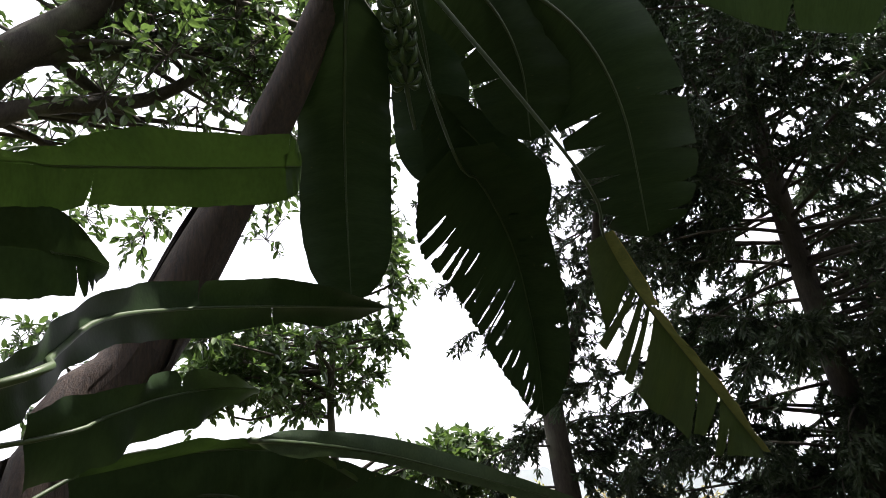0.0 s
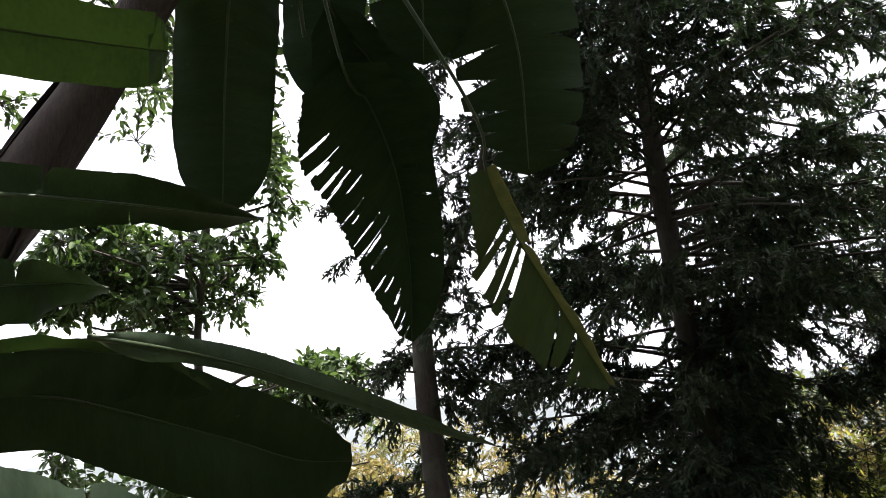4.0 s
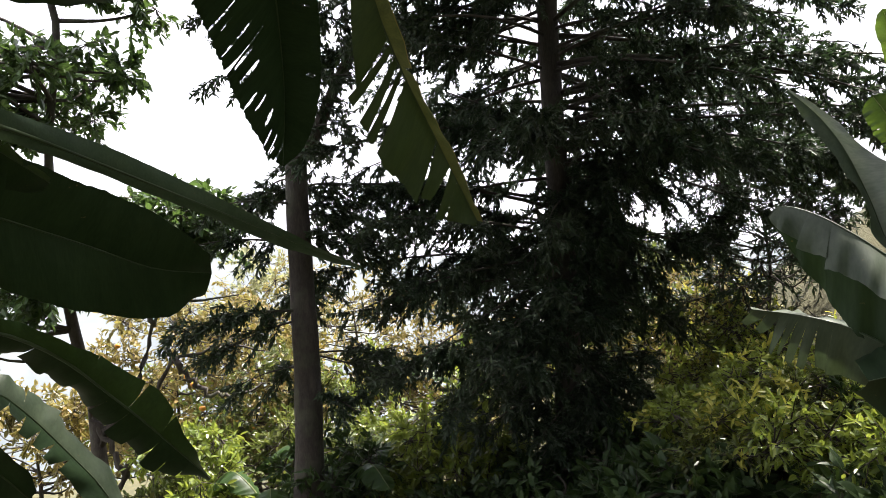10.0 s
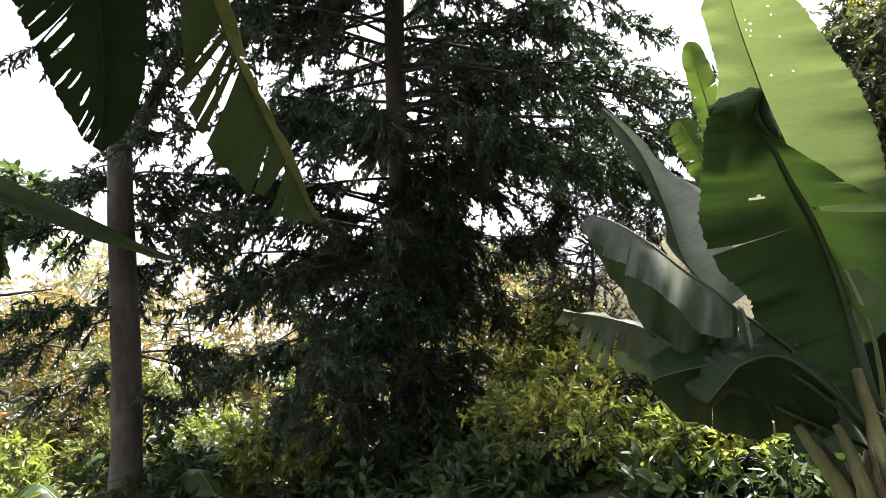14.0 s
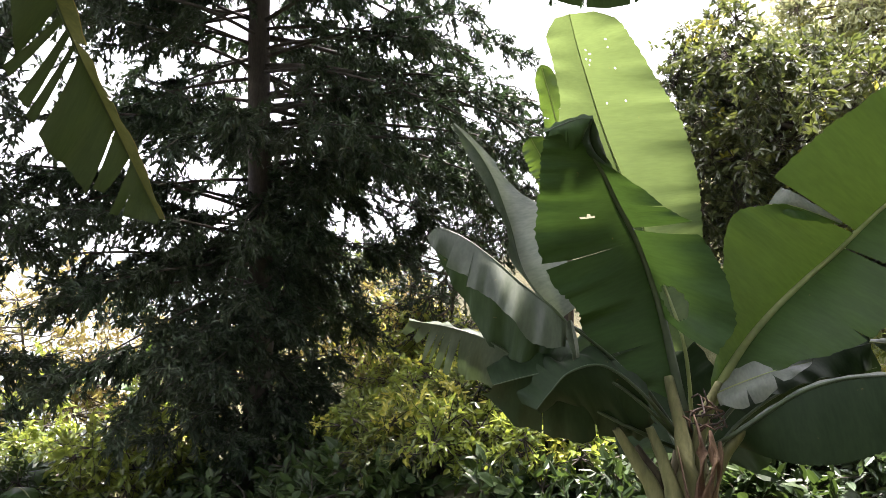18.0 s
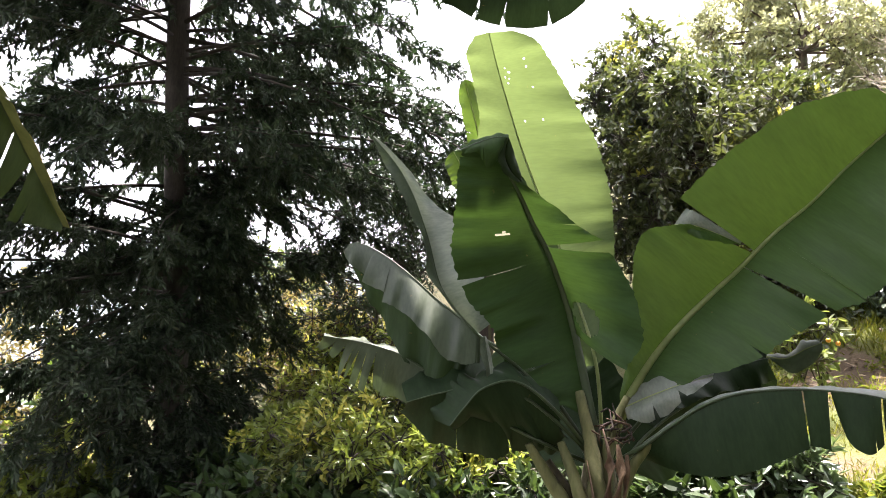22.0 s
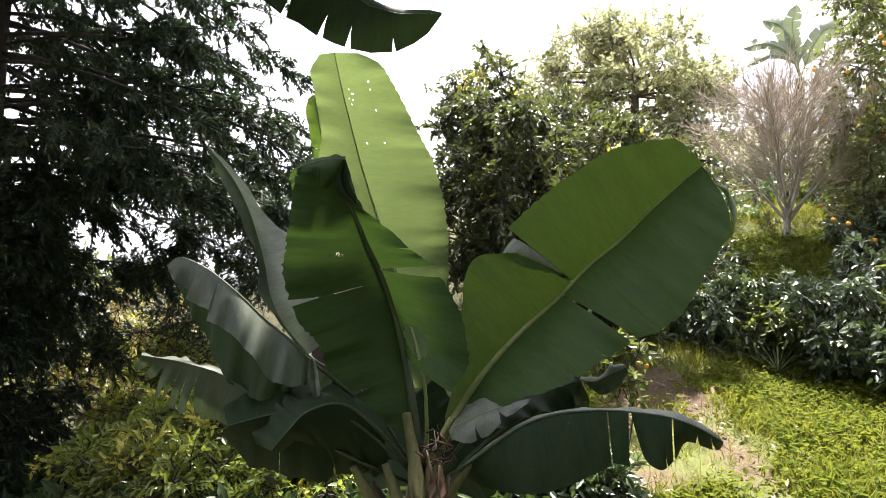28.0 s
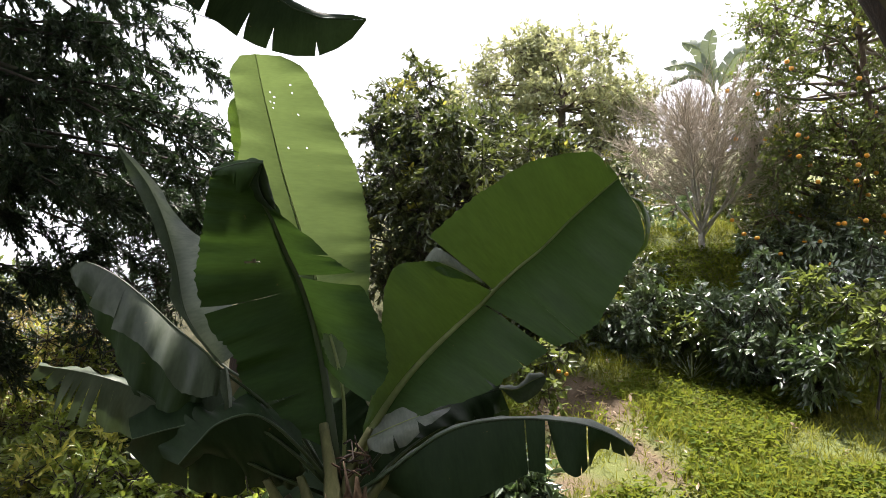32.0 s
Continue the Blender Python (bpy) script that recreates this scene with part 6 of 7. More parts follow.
# ---- the tall banana plant at the edge, whose leaves hang over the ensete ----
def build_rear_banana():
    gx, gy, gz = on_ground(4.3, -1.5)
    plant = thing("rear_banana_plant", (gx, gy, gz), "tall banana plant with leaves hanging over the lawn's edge", "banana plant")
    crown = (4.0, 0.1, 4.5)
    pseudostem(plant, [(gx, gy, gz - 0.05), (4.25, -1.0, 2.4), crown], [0.15, 0.13, 0.08], seed=16, husks=5)
    banana_leaf(plant, [crown, (3.6, 0.9, 4.75), (3.1, 1.5, 4.2), (2.410, 1.895, 3.096), (2.612, 1.864, 2.853), (2.796, 1.718, 2.744), (2.947, 1.497, 2.750)], (-0.809, -0.588, 0.005),
                (0.07, 20, 30), (0.30, 18, 15), M_BANANA_IN_SHADE, 0.012, M_MIDRIB_DARK, start=0.25, tip=0.3, seed=61, label="torn leaf end hanging from above",
                tears=tears(1, [0.64, 0.70, 0.73, 0.79, 0.85, 0.88, 0.93], 0.5, 0.002, 5, 4))
    # further leaves, out of view, added to keep sun off the ensete
    for k, e in enumerate(((2.9, 2.6, 4.4), (4.2, 2.1, 4.68), (3.6, 1.9, 4.9), (5.2, 1.6, 4.6), (4.95, 2.5, 4.8), (4.7, 1.7, 4.9), (5.6, -1.0, 4.0), (3.4, -1.9, 4.2), (2.2, 0.9, 4.7))):
        m = [(a + b) / 2 for a, b in zip(crown, e)]
        banana_leaf(plant, [crown, (m[0], m[1], m[2] + 0.45), e], (0.1, 0.1, 1), (0.42, 12, 18), (0.42, 12, 18), M_BANANA, 0.016, start=0.1, tip=0.4, seed=62 + k, label="added unseen leaf that shades the ensete")
    banana_leaf(plant, [crown, (4.25, 1.1, 5.0), (4.45, 2.2, 4.7)], (0.1, 0.1, 1), (0.3, 12, 18), (0.3, 12, 18), M_BANANA, 0.016, start=0.58, tip=0.4, seed=75, label="added unseen shading leaf, bare along its stalk")


build_rear_banana()


# ---- young banana shoots among the shrubs ----
def young_banana(at, size, seed, label, mat=None, count=6, rise=1.0):
    rng = np.random.default_rng(seed)
    plant = thing("young_banana_plant", at, label, "banana plant", "young banana plants")
    b = np.array(at)
    crown = b + [0, 0, 0.55 * size * rise]
    pseudostem(plant, [b + [0, 0, -0.05], b + [0.02, 0, 0.3 * size * rise], crown], [0.07 * size, 0.055 * size, 0.035 * size], seed=seed, husks=2)
    for k in range(count):
        a = k * 2.4 + rng.uniform(-0.4, 0.4)
        d = np.array([math.cos(a), math.sin(a), 0])
        ln = size * rng.uniform(0.7, 1.1)
        up = rng.uniform(0.5, 1.0)
        pts = [crown, crown + d * ln * 0.3 + [0, 0, ln * 0.45 * up], crown + d * ln * 0.62 + [0, 0, ln * 0.62 * up], crown + d * ln * 0.95 + [0, 0, ln * 0.5 * up * rng.uniform(0.3, 1.2)]]
        banana_leaf(plant, pts, (-0.6 * d[0], -0.6 * d[1], 0.7), (0.17 * size, 15, 20), (0.17 * size, 15, 20), mat or M_BANANA_BRIGHT, 0.010 * size, start=0.2, tip=0.5, seed=seed + k,
                    tears=tears(1, [0.4, 0.6, 0.8], 0.6, 0.012, 10, k) + tears(-1, [0.5, 0.7], 0.6, 0.012, 10, k + 3))
    return plant


def banana_behind():
    at = (4.061, 3.056, 1.453)
    gx, gy, gz = on_ground(at[0], at[1])
    plant = thing("young_banana_plant", (gx, gy, gz), "slim banana plant with yellow-green leaves lit from behind", "banana plant", "young banana plants")
    crown = (4.061, 3.028, 1.781)
    pseudostem(plant, [(gx, gy, gz - 0.05), (gx, gy, gz + 0.5), crown], [0.09, 0.07, 0.04], seed=71, husks=3)
    banana_leaf(plant, [crown, (4.019, 3.011, 2.140), (3.932, 3.021, 2.460), (3.808, 3.036, 2.790)], (-0.544, -0.804, -0.239), (0.08, 8, 15), (0.10, 8, 15), M_BANANA_BRIGHT, 0.009, start=0.1, tip=0.6, seed=72,
                label="yellow-green upright leaf with slits", tears=tears(1, [0.35, 0.5, 0.65], 0.8, 0.012, 6, 2) + tears(-1, [0.4, 0.6], 0.6, 0.01, 5, 3))
    banana_leaf(plant, [crown, (3.993, 3.077, 2.003), (3.923, 3.125, 2.171), (3.849, 3.171, 2.320)], (-0.629, -0.763, 0.146), (0.11, 8, 15), (0.11, 8, 15), M_BANANA_BRIGHT, 0.008, start=0.15, tip=0.5, seed=73,
                tears=tears(1, [0.4, 0.7], 0.7, 0.02, 6, 4) + tears(-1, [0.4, 0.6], 0.6, 0.01, 5, 5))


banana_behind()
for spot, size, seed in (((0.497, 6.657, -0.705), 0.95, 81), ((1.125, 6.472, -0.759), 0.95, 82), ((0.796, 8.977, 0.012), 0.7, 83), ((3.951, 8.712, -0.475), 1.2, 84), ((3.362, 9.353, -0.601), 1.1, 85)):
    young_banana(on_ground(spot[0], spot[1]), size, seed, "young banana plant with bright sunlit leaves", count=4)
def far_banana():
    at = (13.584, 0.724, 4.152)
    gx, gy, gz = on_ground(at[0], at[1])
    plant = thing("far_banana_plant", (gx, gy, gz), "distant banana plant rising above the bare tree", "banana plant")
    crown = (13.257, 0.642, 5.449)
    pseudostem(plant, [(gx, gy, gz - 0.05), ((gx + crown[0]) / 2, (gy + crown[1]) / 2, (gz + crown[2]) / 2), crown], [0.13, 0.10, 0.07], seed=95, husks=2)
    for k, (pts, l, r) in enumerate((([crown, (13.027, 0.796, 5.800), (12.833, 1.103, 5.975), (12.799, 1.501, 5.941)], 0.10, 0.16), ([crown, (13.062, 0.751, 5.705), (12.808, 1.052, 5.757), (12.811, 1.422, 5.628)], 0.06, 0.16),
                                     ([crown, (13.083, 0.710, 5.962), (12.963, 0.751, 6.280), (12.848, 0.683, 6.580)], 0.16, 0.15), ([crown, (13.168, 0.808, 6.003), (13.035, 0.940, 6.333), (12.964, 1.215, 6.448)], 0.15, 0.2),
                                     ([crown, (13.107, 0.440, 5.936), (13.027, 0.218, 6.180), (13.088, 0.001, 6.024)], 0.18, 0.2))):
        banana_leaf(plant, pts, (-0.996, -0.069, 0.059), (l, 15, 20), (r, 25, 25), M_BANANA_HAZED, 0.014, start=0.15, tip=0.4, seed=96 + k, label="torn leaf against the sky",
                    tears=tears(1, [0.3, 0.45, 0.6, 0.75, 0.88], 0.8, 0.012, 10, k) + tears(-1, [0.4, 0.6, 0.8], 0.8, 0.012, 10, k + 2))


far_banana()


# ---- conifers ----
c_base = (3.132, 5.837, -1.554)
def one_sided(rng, h):
    """Low boughs stay short towards the lawn."""
    ang = rng.uniform(0, 6.283)
    near = max(0.0, math.cos(ang + 1.6))
    away = max(0.0, math.cos(ang + 0.47)) * (h < 6.0)
    return ang, 1.0 + (0.3 if h > 2.8 else -0.35) * away - 0.52 * near * max(0.0, min(1.0, (4.2 - h) / 1.6))


conifer("conifer", on_ground(c_base[0], c_base[1]), 13.0, 2.9, 0.125, 21, "tall dark conifer with drooping sprays of narrow leaves", low=0.5, step=0.18, per=7, density=1.0, top_power=0.38, spans=one_sided)

t_base = (0.751, 6.149, -1.208)


def sparse(rng, h):
    """Few boughs low down on the trunk, more above."""
    if h < 1.6 and rng.uniform() < 0.75:
        return 0, 0
    return rng.uniform(0, 6.283), rng.uniform(0.5, 1.0)


slim = conifer("slim_conifer", on_ground(t_base[0], t_base[1]), 8.5, 1.35, 0.135, 22, "slim conifer with bare straight trunk and sparse boughs", low=1.2, step=0.3, per=3, lean=(0.1, 0.0), top_power=0.45, density=1.0, spans=sparse)


fork = under(slim, [(0.926, 6.549, 2.559), (1.158, 6.394, 3.093), (1.385, 6.078, 3.611), (1.506, 5.747, 4.298)])
part("bough", tube_mesh("bough", spline(fork, 14)[0], np.linspace(0.065, 0.03, 14), M_BARK_DARK, 9, rough=0.04), slim)


# ---- broadleaf trees ----
def build_left_trees():
    b = (-1.058, 8.137, -1.455)
    tree, _ = broad_tree("broadleaf_tree", [on_ground(b[0], b[1]), (-1.250, 8.491, 0.043), (-1.447, 8.553, 0.928), (-1.625, 8.440, 2.632), (-1.459, 8.149, 4.008), (-1.491, 7.947, 4.547), (-1.240, 7.463, 5.686)],
               [0.10, 0.08, 0.065, 0.05, 0.042, 0.036, 0.025],
               [((-1.954, 8.278, 3.588), (1.45, 0.9, 0.62), 44), ((-2.854, 7.968, 3.718), (0.9, 0.8, 0.6), 20), ((-0.501, 8.547, 2.027), (0.75, 0.6, 0.55), 24), ((-2.133, 8.411, 1.466), (1.3, 0.7, 0.7), 22),
                ((-0.966, 8.147, 4.778), (0.5, 0.5, 0.5), 9), ((-0.692, 8.305, 4.491), (0.3, 0.3, 0.3), 3)],
               "broadleaf tree with crooked dark branches against the sky", "tree", M_LEAF_DARK, M_BARK_DARK, 31, 0.36, 12, 12, 0.115, 0.054, share=0.6)
    for pts in ([(-1.192, 8.334, -0.301), (-0.852, 8.359, 0.153), (-0.703, 8.420, 0.508), (-0.637, 8.458, 0.883), (-0.359, 8.489, 1.123), (0.276, 8.501, 1.188)], [(-0.975, 8.250, -0.790), (-0.550, 8.302, 0.260), (-0.397, 8.342, 0.494), (0.005, 8.369, 0.621), (0.574, 8.349, 0.549)],
                [(-0.920, 8.284, -0.685), (-1.234, 8.374, -0.061), (-1.347, 8.412, 0.312), (-1.805, 8.363, 0.721)], [(-0.607, 8.460, 0.881), (-0.708, 8.466, 1.271), (-0.590, 8.473, 1.654), (-0.274, 8.477, 1.971)], [(-0.397, 8.342, 0.494), (-0.190, 8.318, 0.226), (0.114, 8.201, 0.091), (0.553, 8.202, 0.179)]):
        line, _ = spline(under(tree, pts), 22)
        line = line + np.random.default_rng(len(pts)).standard_normal(line.shape) * 0.022
        part("branch", tube_mesh("branch", line, np.linspace(0.036, 0.010, 22), M_BARK_DARK, 8, rough=0.08, seed=4), tree)
    # high canopy with thick limbs
    trunk = [on_ground(-5.2, 4.2), (-4.9, 4.3, 1.5), (-4.5, 4.4, 3.4), (-2.869, 3.565, 4.463), (-2.307, 3.605, 4.890), (-1.761, 3.622, 5.343)]
    tree, _ = broad_tree("canopy_tree", trunk, [0.30, 0.26, 0.22, 0.19, 0.16, 0.09],
               [((-2.456, 3.908, 5.109), (1.5, 1.0, 0.9), 30), ((-1.797, 4.406, 4.914), (1.2, 0.9, 0.8), 34), ((-1.047, 5.529, 4.646), (0.8, 0.8, 0.9), 20), ((0.582, 5.312, 5.472), (1.0, 1.0, 1.0), 20), ((-1.212, 4.154, 5.754), (1.6, 1.0, 0.7), 30),
                ((-3.553, 5.593, 3.120), (0.4, 0.5, 0.6), 6), ((-2.888, 5.305, 4.256), (0.6, 0.5, 0.3), 6)],
               "large spreading tree with thick limbs and backlit leaves overhead", "tree", M_LEAF_DARK, M_BARK_DARK, 32, 0.42, 9, 9, 0.09, 0.042, limb=0.02, share=0.25)
    for pts in ([(-2.863, 3.516, 4.142), (-2.527, 3.729, 4.388), (-2.048, 4.119, 4.612), (-1.730, 4.243, 4.816), (-1.153, 4.354, 5.251)], [(-2.782, 3.431, 4.525), (-2.288, 3.722, 4.770), (-1.765, 4.020, 4.910), (-1.377, 4.351, 5.177)]):
        line, _ = spline(under(tree, pts), 20)
        part("branch", tube_mesh("branch", line, np.linspace(0.075, 0.03, 20), M_BARK_DARK, 9, rough=0.05, seed=3), tree)


build_left_trees()


def shrub(name, center, radii, count, label, mat, seed, group="", **more):
    """A shrub with several stems, its crown round the centre."""
    x, y, z = center
    g = on_ground(x, y)
    top = (x, y, max(g[2] + 0.3, z + 0.3 * radii[2]))
    mid = (x + 0.1, y - 0.05, (g[2] + top[2]) / 2)
    k = min(1.0, radii[0] * 0.55)
    return broad_tree(name, [g, mid, top], [0.05 * k, 0.035 * k, 0.008 * k], [(center, radii, count)], label, "shrub", mat, M_BARK_DARK, seed, group=group, **more)


def build_middle():
    t, c = shrub("yellowing_orange_tree", (0.422, 9.616, 0.101), (1.3, 1.1, 1.25), 60, "yellowing orange tree with scattered fruit and thin crooked twigs", M_LEAF_YELLOW, 41, clump=0.36, twigs=12, per_twig=9, length=0.08, width=0.035)
    hang_fruit(t, [(-0.139, 8.869, -0.143), (-0.247, 9.010, 0.131), (0.249, 9.033, 0.529), (0.439, 8.904, -0.466), (1.125, 8.781, 0.288), (-0.156, 8.948, -0.154), (-1.096, 9.197, 0.643), (-0.319, 8.998, 0.233)], 0.035)
    shrub("yellowing_orange_tree", (2.166, 11.386, 0.461), (1.7, 1.2, 1.5), 50, "yellowing sunlit citrus tree behind the conifers", M_LEAF_YELLOW, 42, clump=0.45, twigs=12, per_twig=9, length=0.09, width=0.04)
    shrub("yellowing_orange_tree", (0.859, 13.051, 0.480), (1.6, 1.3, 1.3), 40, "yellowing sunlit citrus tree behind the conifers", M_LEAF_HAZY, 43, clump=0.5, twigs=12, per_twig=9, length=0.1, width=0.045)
    shrub("understorey_shrub", (0.396, 7.994, -0.850), (1.4, 0.8, 0.6), 40, "low leafy shrub in dappled light", M_LEAF_CITRUS, 44, clump=0.3, length=0.08, width=0.035)
    shrub("understorey_shrub", (2.160, 8.535, -1.039), (1.8, 1.0, 0.9), 50, "leafy shrub behind the conifer", M_LEAF_LIME, 45, clump=0.34, length=0.09, width=0.04)
    shrub("understorey_shrub", (4.223, 10.703, -0.373), (2.4, 1.0, 1.2), 50, "sunlit shrub behind the conifer", M_LEAF_YELLOW, 46, clump=0.45, length=0.09, width=0.04)
    shrub("bright_shrub", (4.901, 5.386, -0.297), (0.7, 0.6, 0.45), 22, "glossy citrus shrub in dappled sun", M_LEAF_CITRUS, 47, clump=0.28, twigs=12, per_twig=10, length=0.085, width=0.034)
    shrub("bright_shrub", (4.997, 4.338, -0.095), (0.7, 0.6, 0.5), 26, "bright yellow-green shrub in the sun", M_LEAF_LIME, 48, clump=0.28, twigs=12, per_twig=10, length=0.085, width=0.034)
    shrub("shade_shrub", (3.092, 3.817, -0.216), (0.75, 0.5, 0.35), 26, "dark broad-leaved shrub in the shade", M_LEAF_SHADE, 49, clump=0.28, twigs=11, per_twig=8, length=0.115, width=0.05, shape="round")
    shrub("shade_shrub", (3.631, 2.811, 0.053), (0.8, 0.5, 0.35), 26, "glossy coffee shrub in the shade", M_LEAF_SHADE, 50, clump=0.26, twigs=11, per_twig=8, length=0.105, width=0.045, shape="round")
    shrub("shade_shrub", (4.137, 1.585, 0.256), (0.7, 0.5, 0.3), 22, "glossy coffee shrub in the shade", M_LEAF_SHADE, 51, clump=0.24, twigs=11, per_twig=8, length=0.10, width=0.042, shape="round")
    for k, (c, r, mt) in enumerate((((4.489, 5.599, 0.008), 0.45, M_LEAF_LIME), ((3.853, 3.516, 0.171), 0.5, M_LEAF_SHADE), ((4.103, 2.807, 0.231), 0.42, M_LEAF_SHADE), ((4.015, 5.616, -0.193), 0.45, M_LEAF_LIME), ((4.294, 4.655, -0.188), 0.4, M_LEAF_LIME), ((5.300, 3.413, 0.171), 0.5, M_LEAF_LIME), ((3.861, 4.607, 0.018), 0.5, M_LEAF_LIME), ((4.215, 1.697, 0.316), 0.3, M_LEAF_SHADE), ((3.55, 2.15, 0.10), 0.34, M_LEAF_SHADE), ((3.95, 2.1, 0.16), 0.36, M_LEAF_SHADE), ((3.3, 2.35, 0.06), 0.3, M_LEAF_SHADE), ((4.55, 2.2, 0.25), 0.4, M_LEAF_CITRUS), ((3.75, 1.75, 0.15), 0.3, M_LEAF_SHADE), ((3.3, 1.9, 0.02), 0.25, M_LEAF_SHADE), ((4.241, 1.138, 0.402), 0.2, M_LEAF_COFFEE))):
        shrub("sun_toned_shrub" if mt is M_LEAF_LIME else "low_shrub", c, (r, r, r * 0.75), 26, "bright leafy shrub beside the ensete" if mt is M_LEAF_LIME else "dark leafy shrub beside the ensete", mt, 320 + k, "shrubs beside the ensete", clump=0.24, twigs=10, per_twig=9, length=0.085, width=0.036)
    # sun patches by leaf colour: these stand in the conifer's shade
    for k, c in enumerate(((3.346, 4.146, 0.212), (3.733, 4.154, 0.382), (3.728, 3.606, 0.339), (3.639, 3.098, 0.285), (3.353, 3.357, 0.235), (3.239, 3.675, 0.104), (3.475, 2.684, 0.337), (4.068, 4.284, 0.433))):
        shrub("sun_toned_shrub", c, (0.36, 0.36, 0.28), 22, "bright yellow-green shrub with sunlight put into its colour", (M_LEAF_LIME, M_LEAF_LIME, M_LEAF_CITRUS)[k % 3], 360 + k, "shrubs beside the ensete", clump=0.22, twigs=10, per_twig=9, length=0.062, width=0.026, flush_specks=8)
    shrub("dark_tree", (5.555, 6.004, 1.734), (0.9, 0.9, 1.5), 84, "dark fine-leaved tree beside the conifer", M_NEEDLE, 52, clump=0.36, twigs=14, per_twig=14, length=0.07, width=0.021)
    for k, (c, r) in enumerate((((4.238, 11.759, -0.509), 1.7), ((5.309, 10.736, -0.663), 1.6), ((6.106, 9.179, -0.335), 1.5), ((6.709, 8.241, 0.419), 1.5), ((2.500, 9.828, -0.597), 1.3), ((0.897, 9.387, -0.466), 1.1), ((3.513, 8.487, -1.208), 1.1), ((4.624, 7.764, -1.030), 1.0), ((6.441, 9.085, 0.729), 1.5), ((-0.628, 11.019, 0.485), 1.3), ((-0.886, 11.376, -0.671), 1.3))):
        shrub("thicket_shrub", c, (r, r * 0.8, r * 0.75), 44, "leafy shrub in the thicket on the slope", (M_LEAF_YELLOW, M_LEAF_LIME, M_LEAF_CITRUS)[k % 3], 140 + k, "thicket shrubs", clump=0.42, twigs=11, per_twig=9, length=0.09, width=0.04)
    for k, (c, r) in enumerate((((2.187, 6.051, -0.620), 0.55), ((1.644, 6.454, -0.868), 0.45), ((2.585, 5.445, -0.602), 0.5), ((1.821, 7.030, -0.565), 0.6), ((2.149, 6.311, -0.323), 0.6), ((3.429, 5.171, -0.340), 0.5), ((2.579, 6.578, -0.328), 0.6), ((-0.184, 7.448, -0.549), 0.6), ((1.024, 6.386, -0.409), 0.5))):
        shrub("undergrowth_shrub", c, (r, r, r * 0.7), 22, "low undergrowth in the conifer's shade", (M_LEAF_CITRUS, M_LEAF_LIME, M_LEAF_SHADE)[k % 3], 170 + k, "undergrowth shrubs", clump=0.28, twigs=10, per_twig=8, length=0.09, width=0.04)
    # yellow clusters on these shrubs imitate specks of sunlight
    for k, (c, r) in enumerate((((5.403, 6.834, 0.384), 0.9), ((5.122, 6.281, 0.360), 0.8), ((5.593, 7.955, 0.499), 1.0), ((5.691, 6.062, 0.374), 0.8), ((5.404, 6.448, -0.261), 0.75), ((5.687, 5.530, -0.252), 0.65), ((5.362, 5.151, -0.079), 0.5))):
        shrub("sunny_shrub", c, (r, r, r * 0.8), 34, "sunlit yellow-green shrub on the slope beside the conifer", (M_LEAF_YELLOW, M_LEAF_LIME)[k % 2] if k < 4 else M_LEAF_CITRUS, 240 + k, "sunny shrubs", clump=0.34, twigs=10, per_twig=9, length=0.07, width=0.028, flush_specks=14)
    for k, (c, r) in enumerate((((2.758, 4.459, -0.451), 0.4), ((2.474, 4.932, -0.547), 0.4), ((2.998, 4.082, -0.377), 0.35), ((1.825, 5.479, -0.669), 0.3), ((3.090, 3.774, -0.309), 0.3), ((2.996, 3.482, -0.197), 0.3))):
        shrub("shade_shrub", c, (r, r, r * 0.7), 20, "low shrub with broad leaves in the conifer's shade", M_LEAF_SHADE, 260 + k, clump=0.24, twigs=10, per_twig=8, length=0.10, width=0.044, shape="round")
    shrub("hedge_shrub", (-2.123, 9.671, -0.498), (1.6, 0.9, 0.7), 34, "sunlit scrub on the falling slope", M_LEAF_YELLOW, 53, clump=0.4, length=0.09, width=0.04)


build_middle()


